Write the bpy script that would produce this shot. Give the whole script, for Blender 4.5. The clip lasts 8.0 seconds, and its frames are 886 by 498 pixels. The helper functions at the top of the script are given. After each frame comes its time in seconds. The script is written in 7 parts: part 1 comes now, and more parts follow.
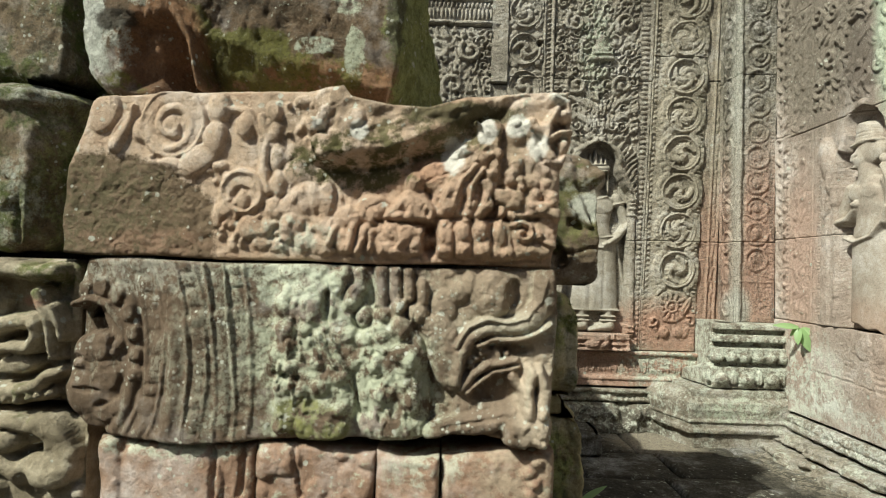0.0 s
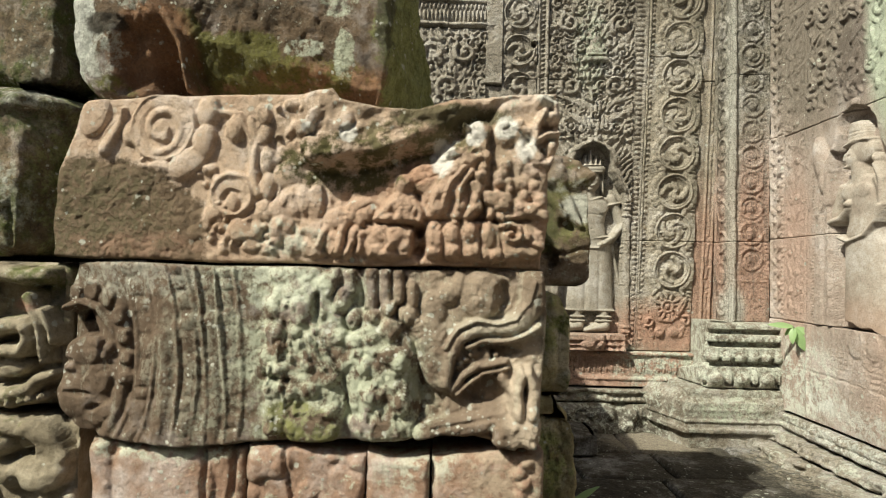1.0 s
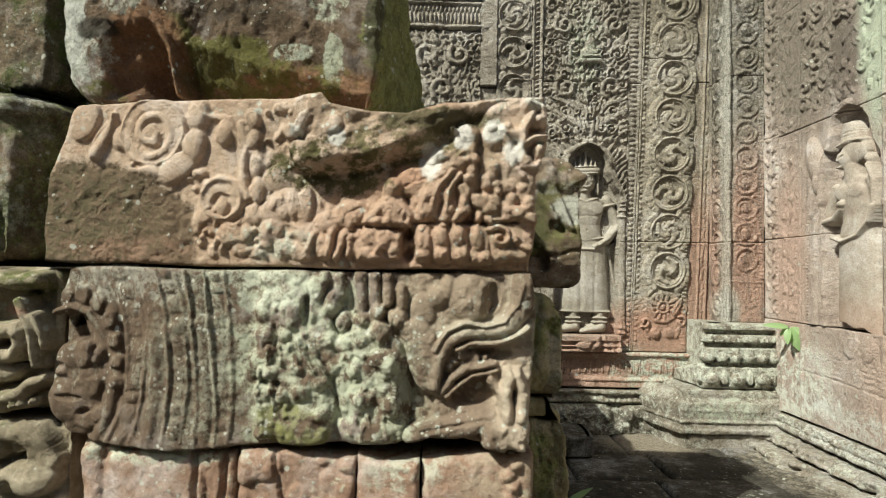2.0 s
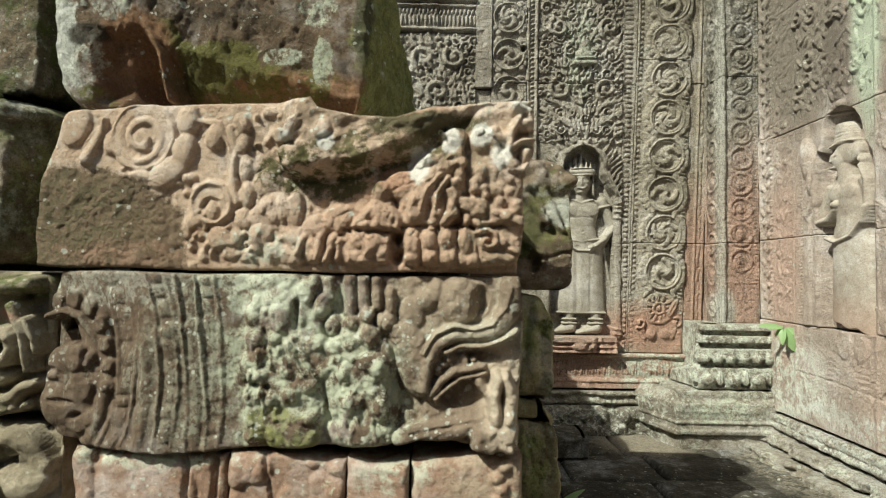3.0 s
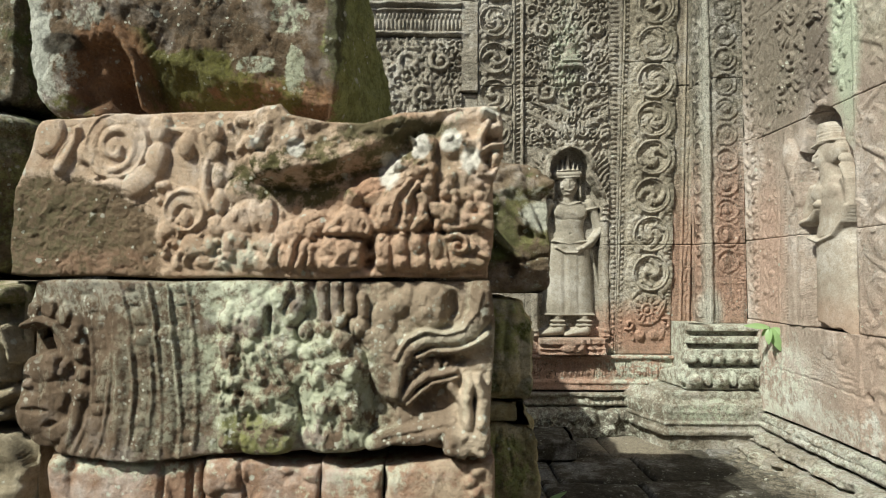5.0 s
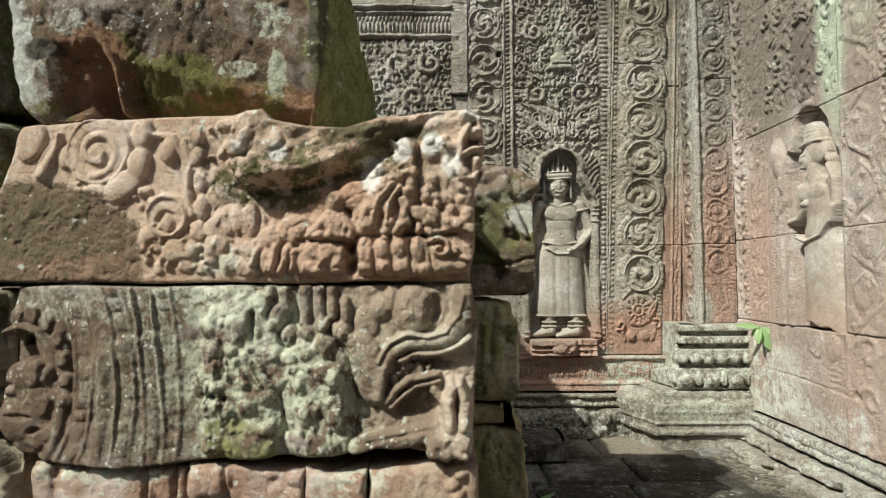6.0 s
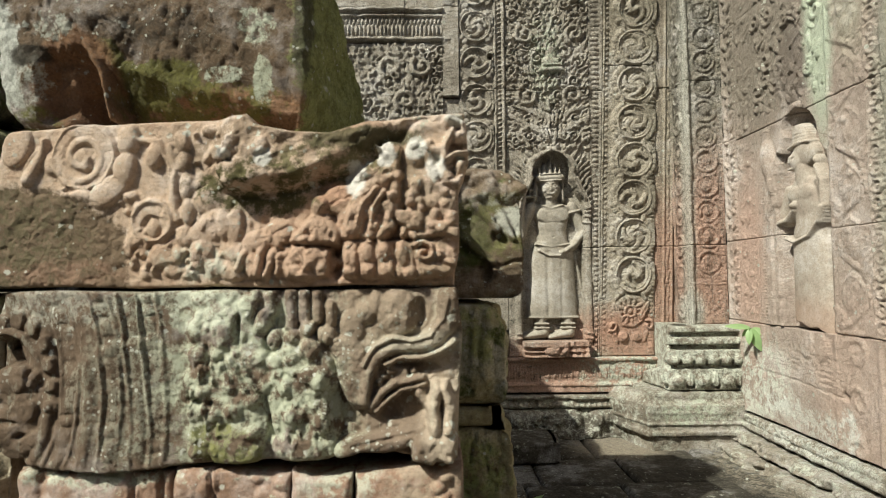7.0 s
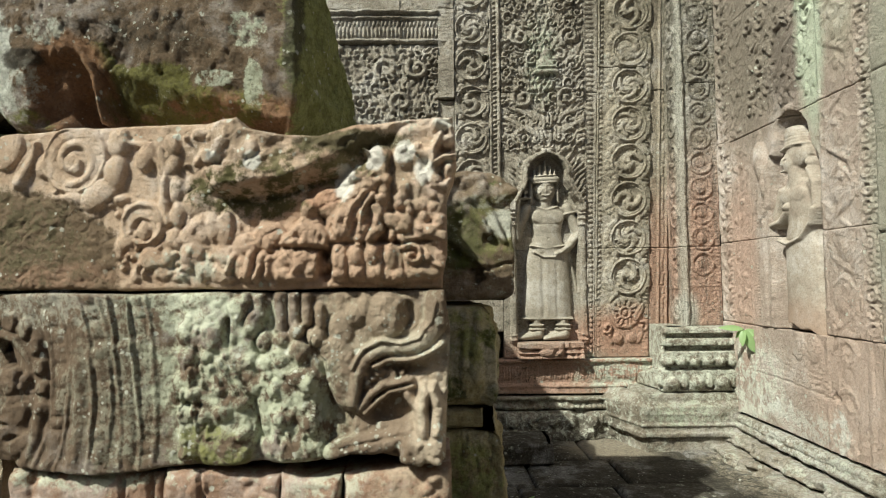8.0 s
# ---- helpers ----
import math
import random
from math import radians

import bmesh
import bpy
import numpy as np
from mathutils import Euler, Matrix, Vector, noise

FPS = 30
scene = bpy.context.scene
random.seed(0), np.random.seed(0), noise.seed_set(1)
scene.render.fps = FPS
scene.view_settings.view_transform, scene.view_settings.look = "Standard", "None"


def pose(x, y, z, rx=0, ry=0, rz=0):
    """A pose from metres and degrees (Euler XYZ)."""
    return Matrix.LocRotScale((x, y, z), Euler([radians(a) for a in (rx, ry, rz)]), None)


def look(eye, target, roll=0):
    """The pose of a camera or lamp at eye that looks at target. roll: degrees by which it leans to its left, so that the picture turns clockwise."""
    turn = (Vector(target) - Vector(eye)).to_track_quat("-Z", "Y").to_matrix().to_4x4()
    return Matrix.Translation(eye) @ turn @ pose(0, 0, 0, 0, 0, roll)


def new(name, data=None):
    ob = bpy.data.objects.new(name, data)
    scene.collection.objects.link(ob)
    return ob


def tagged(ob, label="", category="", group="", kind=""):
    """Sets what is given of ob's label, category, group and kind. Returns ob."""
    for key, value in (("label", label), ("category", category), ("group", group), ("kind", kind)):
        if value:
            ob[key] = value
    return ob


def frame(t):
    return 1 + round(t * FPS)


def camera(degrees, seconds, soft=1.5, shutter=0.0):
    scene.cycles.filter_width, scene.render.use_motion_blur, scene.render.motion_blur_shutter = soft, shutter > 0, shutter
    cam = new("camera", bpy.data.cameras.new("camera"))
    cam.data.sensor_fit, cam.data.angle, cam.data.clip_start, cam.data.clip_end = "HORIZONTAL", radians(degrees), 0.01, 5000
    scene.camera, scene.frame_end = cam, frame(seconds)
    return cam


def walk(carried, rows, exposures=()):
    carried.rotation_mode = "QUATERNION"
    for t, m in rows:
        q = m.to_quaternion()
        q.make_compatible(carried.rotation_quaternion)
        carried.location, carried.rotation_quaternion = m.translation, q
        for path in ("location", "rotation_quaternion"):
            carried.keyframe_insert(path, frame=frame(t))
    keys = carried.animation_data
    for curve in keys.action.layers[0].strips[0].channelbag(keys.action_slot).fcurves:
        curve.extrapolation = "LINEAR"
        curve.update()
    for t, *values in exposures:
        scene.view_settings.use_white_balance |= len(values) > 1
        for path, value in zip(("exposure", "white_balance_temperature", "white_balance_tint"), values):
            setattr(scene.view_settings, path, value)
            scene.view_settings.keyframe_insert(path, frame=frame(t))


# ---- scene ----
cam = camera(72.2, 8.0, soft=0.95)
cam.data.dof.use_dof, cam.data.dof.focus_distance, cam.data.dof.aperture_fstop = True, 3.9, 4.4
METRES, EYE, TILT, LEAN, TURN = 0.25, 1.5, 2.0, -1.7, 0.0
ROWS = [
    (0.0, 0.0, 0.0, 0.0, 0.0, 0.0, -0.0),
    (0.5, 0.0509, -0.007, 0.0014, -0.03, 0.05, 0.16),
    (1.0, 0.0995, -0.0161, 0.0073, -0.05, 0.09, 0.3),
    (1.5, 0.152, -0.0246, 0.0135, -0.07, 0.16, 0.45),
    (3.0, 0.3246, -0.0629, 0.0377, -0.01, 0.35, 0.83),
    (3.5, 0.387, -0.0769, 0.0471, -0.01, 0.4, 0.93),
    (4.0, 0.4462, -0.0835, 0.05, -0.01, 0.46, 1.06),
    (4.5, 0.5189, -0.0879, 0.0517, -0.04, 0.53, 1.25),
    (6.0, 0.7396, -0.1, 0.0666, -0.42, 0.74, 1.93),
    (6.5, 0.8085, -0.1129, 0.0775, -0.57, 0.8, 2.11),
    (7.0, 0.8647, -0.1278, 0.085, -0.67, 0.86, 2.21),
    (7.5, 0.9215, -0.1471, 0.0943, -0.72, 0.9, 2.24),
    (8.0, 0.9748, -0.1673, 0.1024, -0.72, 0.92, 2.2),
]
EXPOSURES = [(0.0, 0.33, 6650, -2), (0.5, 0.39, 6900, 2.5), (1.0, 0.39, 7000, 2.5), (1.5, 0.39, 6800, 2.5), (3.0, 0.33, 6650, -2), (3.5, 0.33, 6650, -2), (4.0, 0.39, 6400, 4),
             (4.5, 0.33, 6700, -1), (6.0, 0.33, 6500, 3.5), (6.5, 0.33, 6450, 4), (7.0, 0.33, 6750, 2.5), (7.5, 0.33, 6850, 3), (8.0, 0.33, 6700, -0.5)]
walk(cam, [(t, pose(0, 0, EYE, TILT, LEAN, TURN) @ pose(METRES * x, METRES * y, METRES * z, 90 + pitch, roll, yaw)) for t, x, y, z, yaw, pitch, roll in ROWS], exposures=EXPOSURES)

# ---- world, sun ----
SUN = Vector((0.55, 0.45, -0.70))
world = bpy.data.worlds.new("world")
scene.world = world
world.use_nodes = True
wt = world.node_tree
sky = wt.nodes.new("ShaderNodeTexSky")
sky.sky_type, sky.sun_disc = "NISHITA", False
sky.sun_elevation = math.asin(-SUN.z / SUN.length)
sky.sun_rotation = math.atan2(-SUN.x, -SUN.y)
sky.air_density, sky.dust_density = 1.0, 2.5
wt.links.new(sky.outputs[0], wt.nodes["Background"].inputs[0])
wt.nodes["Background"].inputs[1].default_value = 0.092
lamp = bpy.data.lights.new("sun", "SUN")
lamp.energy, lamp.angle, lamp.color = 4.9, radians(0.6), (1.0, 0.97, 0.915)
sun = new("sun", lamp)
sun.matrix_world = look((-5, -5, 8), Vector((-5, -5, 8)) + SUN)


# ---- materials ----
def stone(name, cols, patches=(), lichen=0.3, lichen_col=(0.47, 0.50, 0.40), spots=0.2, moss=0.0, streak=0.0, relief=1.0, grain=1.0, speck=0.0, runs=0.0):
    """Weathered sandstone: mottled base, shaped patches of stain, shade or sunlight, lichen spots and crust, moss."""
    m = bpy.data.materials.new(name)
    m.use_nodes = True
    t = m.node_tree
    N, L = t.nodes, t.links
    bsdf = N["Principled BSDF"]
    pos = N.new("ShaderNodeNewGeometry").outputs["Position"]

    def noise_at(scale, detail=5, rough=0.6, vec=None, dist=0.0):
        n = N.new("ShaderNodeTexNoise")
        n.inputs["Scale"].default_value, n.inputs["Detail"].default_value = scale, detail
        n.inputs["Roughness"].default_value, n.inputs["Distortion"].default_value = rough, dist
        L.new(vec or pos, n.inputs["Vector"])
        return n.outputs["Fac"]

    def calc(op, a, b=None, c=None):
        n = N.new("ShaderNodeMath")
        n.operation = op
        for i, v in enumerate((a, b, c)):
            if v is None:
                continue
            if isinstance(v, (int, float)):
                n.inputs[i].default_value = v
            else:
                L.new(v, n.inputs[i])
        return n.outputs[0]

    def step(v, lo, hi, amount=1.0):
        n = N.new("ShaderNodeMapRange")
        n.interpolation_type = "SMOOTHSTEP"
        for i, x in enumerate((lo, hi, 0.0, amount)):
            n.inputs[i + 1].default_value = x
        L.new(v, n.inputs[0])
        return n.outputs[0]

    def mix(fac, a, b, mode="MIX"):
        n = N.new("ShaderNodeMix")
        n.data_type, n.blend_type = "RGBA", mode
        for i, v in ((0, fac), (6, a), (7, b)):
            if isinstance(v, (int, float)):
                n.inputs[i].default_value = v
            elif isinstance(v, tuple):
                n.inputs[i].default_value = (*v, 1)
            else:
                L.new(v, n.inputs[i])
        return n.outputs[2]

    def scaled(vec, s):
        n = N.new("ShaderNodeVectorMath")
        n.operation = "MULTIPLY"
        L.new(vec, n.inputs[0])
        n.inputs[1].default_value = s
        return n.outputs[0]

    big, mid, fine = noise_at(2.6, 5, 0.62), noise_at(17, 6, 0.7), noise_at(120, 4, 0.7)
    wob = noise_at(14, 7, 0.76)
    ramp = N.new("ShaderNodeValToRGB")
    L.new(calc("ADD", calc("MULTIPLY", big, 0.6), calc("MULTIPLY", mid, 0.4)), ramp.inputs[0])
    els = ramp.color_ramp.elements
    for e, p, c in zip((els[0], els[1], els.new(0.5)), (0.41, 0.59, 0.5), (cols[0], cols[2], cols[1])):
        e.position, e.color = p, (*c, 1)
    col = ramp.outputs[0]
    for centre, size, colour, edge, wobble, amount, speckle in patches:
        d = N.new("ShaderNodeVectorMath")
        d.operation = "SUBTRACT"
        L.new(pos, d.inputs[0])
        d.inputs[1].default_value = centre
        ln = N.new("ShaderNodeVectorMath")
        ln.operation = "LENGTH"
        L.new(scaled(d.outputs[0], tuple(1 / s for s in size)), ln.inputs[0])
        dist = calc("ADD", ln.outputs["Value"], calc("MULTIPLY", calc("SUBTRACT", wob, 0.5), wobble))
        fac = step(dist, 1 + edge, 1 - edge, amount)
        if speckle:
            fac = calc("MULTIPLY", fac, step(noise_at(38 * speckle, 5, 0.75), 0.42, 0.56))
        col = mix(fac, col, colour)
    if moss:
        fac = calc("MULTIPLY", step(noise_at(4.5, 6, 0.7), 0.62 - 0.3 * moss, 0.72 - 0.25 * moss), step(mid, 0.35, 0.55))
        col = mix(fac, col, (0.10, 0.12, 0.035))
    if streak:
        fac = step(noise_at(6, 5, 0.7, scaled(pos, (4.0, 4.0, 0.35))), 0.50, 0.66, streak)
        col = mix(fac, col, tuple(c * 0.35 for c in cols[0]))
    if lichen:
        fac = calc("MULTIPLY", step(noise_at(24, 7, 0.78), 0.60 - 0.16 * lichen, 0.68 - 0.12 * lichen), step(noise_at(2.2, 3, 0.6), 0.52 - 0.25 * lichen, 0.66 - 0.2 * lichen))
        col = mix(calc("MULTIPLY", fac, 0.85), col, lichen_col)
    if runs:
        fac = calc("MULTIPLY", step(noise_at(11, 6, 0.75, scaled(pos, (3.2, 3.2, 0.35))), 0.555, 0.595), step(noise_at(60, 5, 0.75), 0.42, 0.50, runs))
        col = mix(fac, col, lichen_col)
    if spots:
        for scale, cut in ((40, 0.40), (85, 0.42)):
            v = N.new("ShaderNodeTexVoronoi")
            v.inputs["Scale"].default_value = scale
            L.new(pos, v.inputs["Vector"])
            sep = N.new("ShaderNodeSeparateColor")
            L.new(v.outputs["Color"], sep.inputs[0])
            size = calc("MULTIPLY", step(sep.outputs[0], 1 - 0.9 * spots, 1.0), cut)
            edge = calc("ADD", v.outputs["Distance"], calc("MULTIPLY", calc("SUBTRACT", noise_at(scale * 3, 4, 0.7), 0.5), 0.75))
            fac = calc("MULTIPLY", step(calc("SUBTRACT", edge, size), 0.05, -0.05, 0.9), step(noise_at(5.5, 4, 0.6), 0.44, 0.56))
            col = mix(fac, col, (0.55, 0.56, 0.48))
    if speck:
        col = mix(calc("MULTIPLY", step(noise_at(130, 4, 0.75), 0.55, 0.66, speck), step(noise_at(7, 5, 0.65), 0.40, 0.60)), col, (0.60, 0.58, 0.51))
        col = mix(calc("MULTIPLY", step(noise_at(26, 6, 0.75, None, 0.6), 0.56, 0.66, speck), step(noise_at(3.3, 4, 0.6), 0.45, 0.60)), col, (0.075, 0.07, 0.055))
    grit = noise_at(230, 3, 0.7)
    col = mix(step(fine, 0.36, 0.52, 1.0), mix(0.55 * grain, col, (0.035, 0.03, 0.022)), col)
    col = mix(step(noise_at(52, 6, 0.78), 0.50, 0.40, 0.55 * grain), col, mix(0.62, col, (0.03, 0.027, 0.02)))
    col = mix(step(noise_at(64, 6, 0.75), 0.54, 0.68, 0.5 * grain), col, mix(0.4, col, (0.56, 0.53, 0.45)))
    col = mix(step(grit, 0.58, 0.40, 0.30 * grain), col, mix(0.6, col, (0.04, 0.035, 0.028)))
    L.new(col, bsdf.inputs["Base Color"])
    bsdf.inputs["Roughness"].default_value = 0.93
    bsdf.inputs["Specular IOR Level"].default_value = 0.2
    hgt = calc("ADD", calc("ADD", calc("MULTIPLY", fine, 0.55), calc("MULTIPLY", grit, 0.2)), calc("ADD", calc("MULTIPLY", noise_at(48, 6, 0.75), 1.0), calc("MULTIPLY", mid, 0.8)))
    bump = N.new("ShaderNodeBump")
    bump.inputs["Strength"].default_value = 0.9
    bump.inputs["Distance"].default_value = 0.011 * relief
    L.new(hgt, bump.inputs["Height"])
    L.new(bump.outputs[0], bsdf.inputs["Normal"])
    return m


GREY = ((0.27, 0.238, 0.19), (0.43, 0.385, 0.315), (0.56, 0.505, 0.415))
BUFF = ((0.44, 0.305, 0.212), (0.53, 0.40, 0.295), (0.59, 0.48, 0.37))
PALE = (0.45, 0.50, 0.38)


# ---- carving ----
def lattice(ix, iy, seed):
    h = (ix.astype(np.int64) * 374761393 + iy.astype(np.int64) * 668265263 + seed * 982451653) & 0xFFFFFFFF
    h = ((h ^ (h >> 13)) * 1274126177) & 0xFFFFFFFF
    return ((h ^ (h >> 16)) & 0xFFFF) / 65535.0


def bumps(x, y, seed=0):
    """Smooth random surface between 0 and 1."""
    ix, iy = np.floor(x), np.floor(y)
    fx, fy = x - ix, y - iy
    fx, fy = fx * fx * (3 - 2 * fx), fy * fy * (3 - 2 * fy)
    a, b = lattice(ix, iy, seed), lattice(ix + 1, iy, seed)
    c, d = lattice(ix, iy + 1, seed), lattice(ix + 1, iy + 1, seed)
    return (a * (1 - fx) + b * fx) * (1 - fy) + (c * (1 - fx) + d * fx) * fy


def rough(x, y, scale, octaves=4, seed=0):
    """Sum of finer and finer bumps, about -0.5 to 0.5."""
    total, amp, norm = 0, 1.0, 0
    for i in range(octaves):
        total, norm = total + amp * (bumps(x * scale + 17 * i, y * scale - 9 * i, seed + i) - 0.5), norm + amp
        scale, amp = scale * 2.03, amp * 0.55
    return total / norm


def smooth(x, lo, hi):
    t = np.clip((x - lo) / (hi - lo), 0, 1)
    return t * t * (3 - 2 * t)


class Relief:
    """A carved surface: heights over a rectangle u0..u1, v0..v1."""

    def __init__(self, u0, u1, v0, v1, pitch):
        nu, nv = max(3, int(round((u1 - u0) / pitch)) + 1), max(3, int(round((v1 - v0) / pitch)) + 1)
        self.box = (u0, u1, v0, v1)
        self.u, self.v = np.linspace(u0, u1, nu), np.linspace(v0, v1, nv)
        self.U, self.V = np.meshgrid(self.u, self.v)
        self.H = np.zeros_like(self.U)
        self.bent, self.flat = False, (self.U, self.V)

    def part(self, u, v, r):
        if self.bent:
            m = (abs(self.U - u) < r) & (abs(self.V - v) < r)
            j, i = np.nonzero(m.any(1))[0], np.nonzero(m.any(0))[0]
            s = (slice(j[0], j[-1] + 1), slice(i[0], i[-1] + 1)) if len(j) else (slice(0, 0), slice(0, 0))
            return s, self.U[s] - u, self.V[s] - v
        i0, i1 = np.searchsorted(self.u, (u - r, u + r))
        j0, j1 = np.searchsorted(self.v, (v - r, v + r))
        s = (slice(j0, j1), slice(i0, i1))
        return s, self.U[s] - u, self.V[s] - v

    def raise_to(self, s, h):
        self.H[s] = np.maximum(self.H[s], h)

    def dome(self, u, v, ru, rv=None, h=0.01, turn=0, flat=0.5, base=0.0):
        rv = rv or ru
        s, x, y = self.part(u, v, max(ru, rv) * 1.02)
        c, k = math.cos(radians(turn)), math.sin(radians(turn))
        d = ((x * c + y * k) / ru) ** 2 + ((y * c - x * k) / rv) ** 2
        self.raise_to(s, np.where(d < 1, base + h * np.clip(1 - d, 0, 1) ** flat, -9))

    def dent(self, u, v, ru, rv=None, h=0.01, turn=0):
        rv = rv or ru
        s, x, y = self.part(u, v, max(ru, rv) * 1.02)
        c, k = math.cos(radians(turn)), math.sin(radians(turn))
        d = ((x * c + y * k) / ru) ** 2 + ((y * c - x * k) / rv) ** 2
        self.H[s] -= h * smooth(1 - d, 0, 0.45)

    def ring(self, u, v, r, w, h, base=0.0):
        s, x, y = self.part(u, v, r + w)
        d = (np.hypot(x, y) - r) / w
        self.raise_to(s, np.where(abs(d) < 1, base + h * np.clip(1 - d * d, 0, 1) ** 0.5, -9))

    def spiral(self, u, v, r, turns, w, h, start=0.0, hand=1, base=0.0):
        s, x, y = self.part(u, v, r + w)
        rr, th = np.hypot(x, y), (np.arctan2(y, x) * hand - start) % (2 * math.pi)
        a = r / (turns * 2 * math.pi)
        k = np.round((rr / a - th) / (2 * math.pi))
        along = th + 2 * math.pi * np.clip(k, 0, None)
        d = (rr - a * along) / w
        ok = (abs(d) < 1) & (along <= turns * 2 * math.pi)
        self.raise_to(s, np.where(ok, base + h * np.clip(1 - d * d, 0, 1) ** 0.4, -9))

    def stroke(self, pts, w, h, w1=None, base=0.0, flat=0.5):
        """A rounded ridge along a line of points, its width going from w to w1."""
        w1 = w if w1 is None else w1
        pts = [Vector(p) for p in pts]
        n = len(pts) - 1
        for i, (a, b) in enumerate(zip(pts, pts[1:])):
            mid, ab = (a + b) / 2, b - a
            s, x, y = self.part(mid.x, mid.y, ab.length / 2 + max(w, w1) * 1.05)
            px, py = x + mid.x - a.x, y + mid.y - a.y
            t = np.clip((px * ab.x + py * ab.y) / max(ab.length_squared, 1e-9), 0, 1)
            ww = w + (w1 - w) * (i + t) / n
            d = np.hypot(px - t * ab.x, py - t * ab.y) / ww
            self.raise_to(s, np.where(d < 1, base + h * np.clip(1 - d * d, 0, 1) ** flat, -9))

    def cut(self, pts, w, h):
        """A groove along a line of points."""
        keep, self.H = self.H, np.zeros_like(self.H)
        self.stroke(pts, w, h)
        self.H = keep - np.clip(self.H, 0, None)

    def leaf(self, u, v, length, width, turn, h, base=0.0):
        """A pointed leaf from its foot at u, v, with a sunk rib."""
        c, k = math.cos(radians(turn)), math.sin(radians(turn))
        s, x, y = self.part(u + c * length / 2, v + k * length / 2, length * 0.62)
        px, py = x + c * length / 2, y + k * length / 2
        a, b = (px * c + py * k) / length, py * c - px * k
        half = width * np.sqrt(np.clip(a, 0, 1)) * np.clip(1 - a, 0, 1) ** 0.7 * 1.6
        d = abs(b) / np.maximum(half, 1e-6)
        z = h * np.clip(1 - d * d, 0, 1) ** 0.5 * (1 - 0.35 * np.exp(-((b / (0.22 * width)) ** 2)))
        self.raise_to(s, np.where((d < 1) & (a > 0) & (a < 1), base + z, -9))

    def beads(self, u0, v0, u1, v1, n, r, h):
        for i in range(n):
            f = (i + 0.5) / n
            self.dome(u0 + (u1 - u0) * f, v0 + (v1 - v0) * f, r, r, h)

    def scroll(self, u, v, r, rng, hand=1, h=0.016, lobes=15):
        """A roundel of a foliate scroll: rim, inner stem, curled leaf, lobed outside."""
        for i in range(lobes):
            a = 2 * math.pi * (i + 0.5) / lobes
            if abs(math.sin(a)) < 0.88:
                self.dome(u + 1.20 * r * math.cos(a), v + 1.20 * r * math.sin(a), 0.20 * r, 0.23 * r, h * 0.7, math.degrees(a), 0.3)
        self.dome(u, v, 1.06 * r, 1.06 * r, h * 0.22, flat=0.15)
        self.dent(u, v, 0.84 * r, 0.84 * r, h * 0.35)
        self.ring(u, v, 0.98 * r, 0.085 * r, h * 0.85)
        self.ring(u, v, 0.84 * r, 0.045 * r, h * 0.5)
        a, n = rng.uniform(0, 6.28), rng.choice((2, 3, 3))
        for k in range(n):
            b = a + 2 * math.pi * k / n + rng.uniform(-0.15, 0.15)
            pts = []
            for i in range(7):
                f = i / 6
                q, t = r * (0.70 - 0.52 * f), b + hand * 2.1 * f
                pts.append((u + q * math.cos(t), v + q * math.sin(t)))
            self.stroke(pts, 0.13 * r, h * 0.80, 0.22 * r)
            for f in (2, 4, 5):
                x, y = pts[f]
                self.leaf(x, y, 0.30 * r, 0.10 * r, math.degrees(b + hand * 2.1 * f / 6) + 20 * hand, h * 0.7)
            self.stroke([(2 * u - x, 2 * v - y) for x, y in pts[1:5]], 0.05 * r, h * 0.55, 0.09 * r)
            t = b + hand * 0.75
            self.leaf(u + 0.30 * r * math.cos(t), v + 0.30 * r * math.sin(t), 0.40 * r, 0.11 * r, math.degrees(t) + 40 * hand, h * 0.8)
        self.dome(u, v, 0.17 * r, 0.15 * r, h * 0.9, rng.uniform(0, 180))

    def foliage(self, u0, u1, v0, v1, rng, size=0.045, h=0.02, axis=None):
        """Rows of flame-shaped leaves that fan out from the axis, with curled stems among them."""
        axis = (u0 + u1) / 2 if axis is None else axis
        half = max(u1 - axis, axis - u0)
        rows, cols = int((v1 - v0) / (size * 0.85)), int((u1 - u0) / (size * 0.72))
        for j in range(rows):
            for i in range(cols + 1):
                u = u0 + (i + 0.5 * (j % 2)) * (u1 - u0) / cols + rng.uniform(-0.2, 0.2) * size
                v = v0 + (j + rng.uniform(-0.2, 0.2)) * (v1 - v0) / rows
                q = (u - axis) / half
                t = 90 - 62 * q + rng.uniform(-28, 28)
                s, hh = size * rng.uniform(0.75, 1.25), h * rng.uniform(0.55, 1.1)
                if rng.random() < 0.13:
                    hand = 1 if q > 0 else -1
                    self.dent(u, v, s * 0.9, s * 0.9, h * 0.35)
                    self.spiral(u, v, s * 0.75, 1.3, s * 0.15, hh * 1.1, rng.uniform(0, 6), hand)
                    self.dome(u, v, s * 0.22, s * 0.22, hh * 1.2)
                    continue
                self.leaf(u, v, s * 1.15, s * 0.27, t, hh)
                for k in (-1, 1):
                    self.leaf(u, v, s * 0.7, s * 0.17, t + 42 * k, hh * 0.75)
                if rng.random() < 0.35:
                    self.dome(u + 0.5 * s, v + 0.3 * s, s * 0.16, s * 0.16, hh)

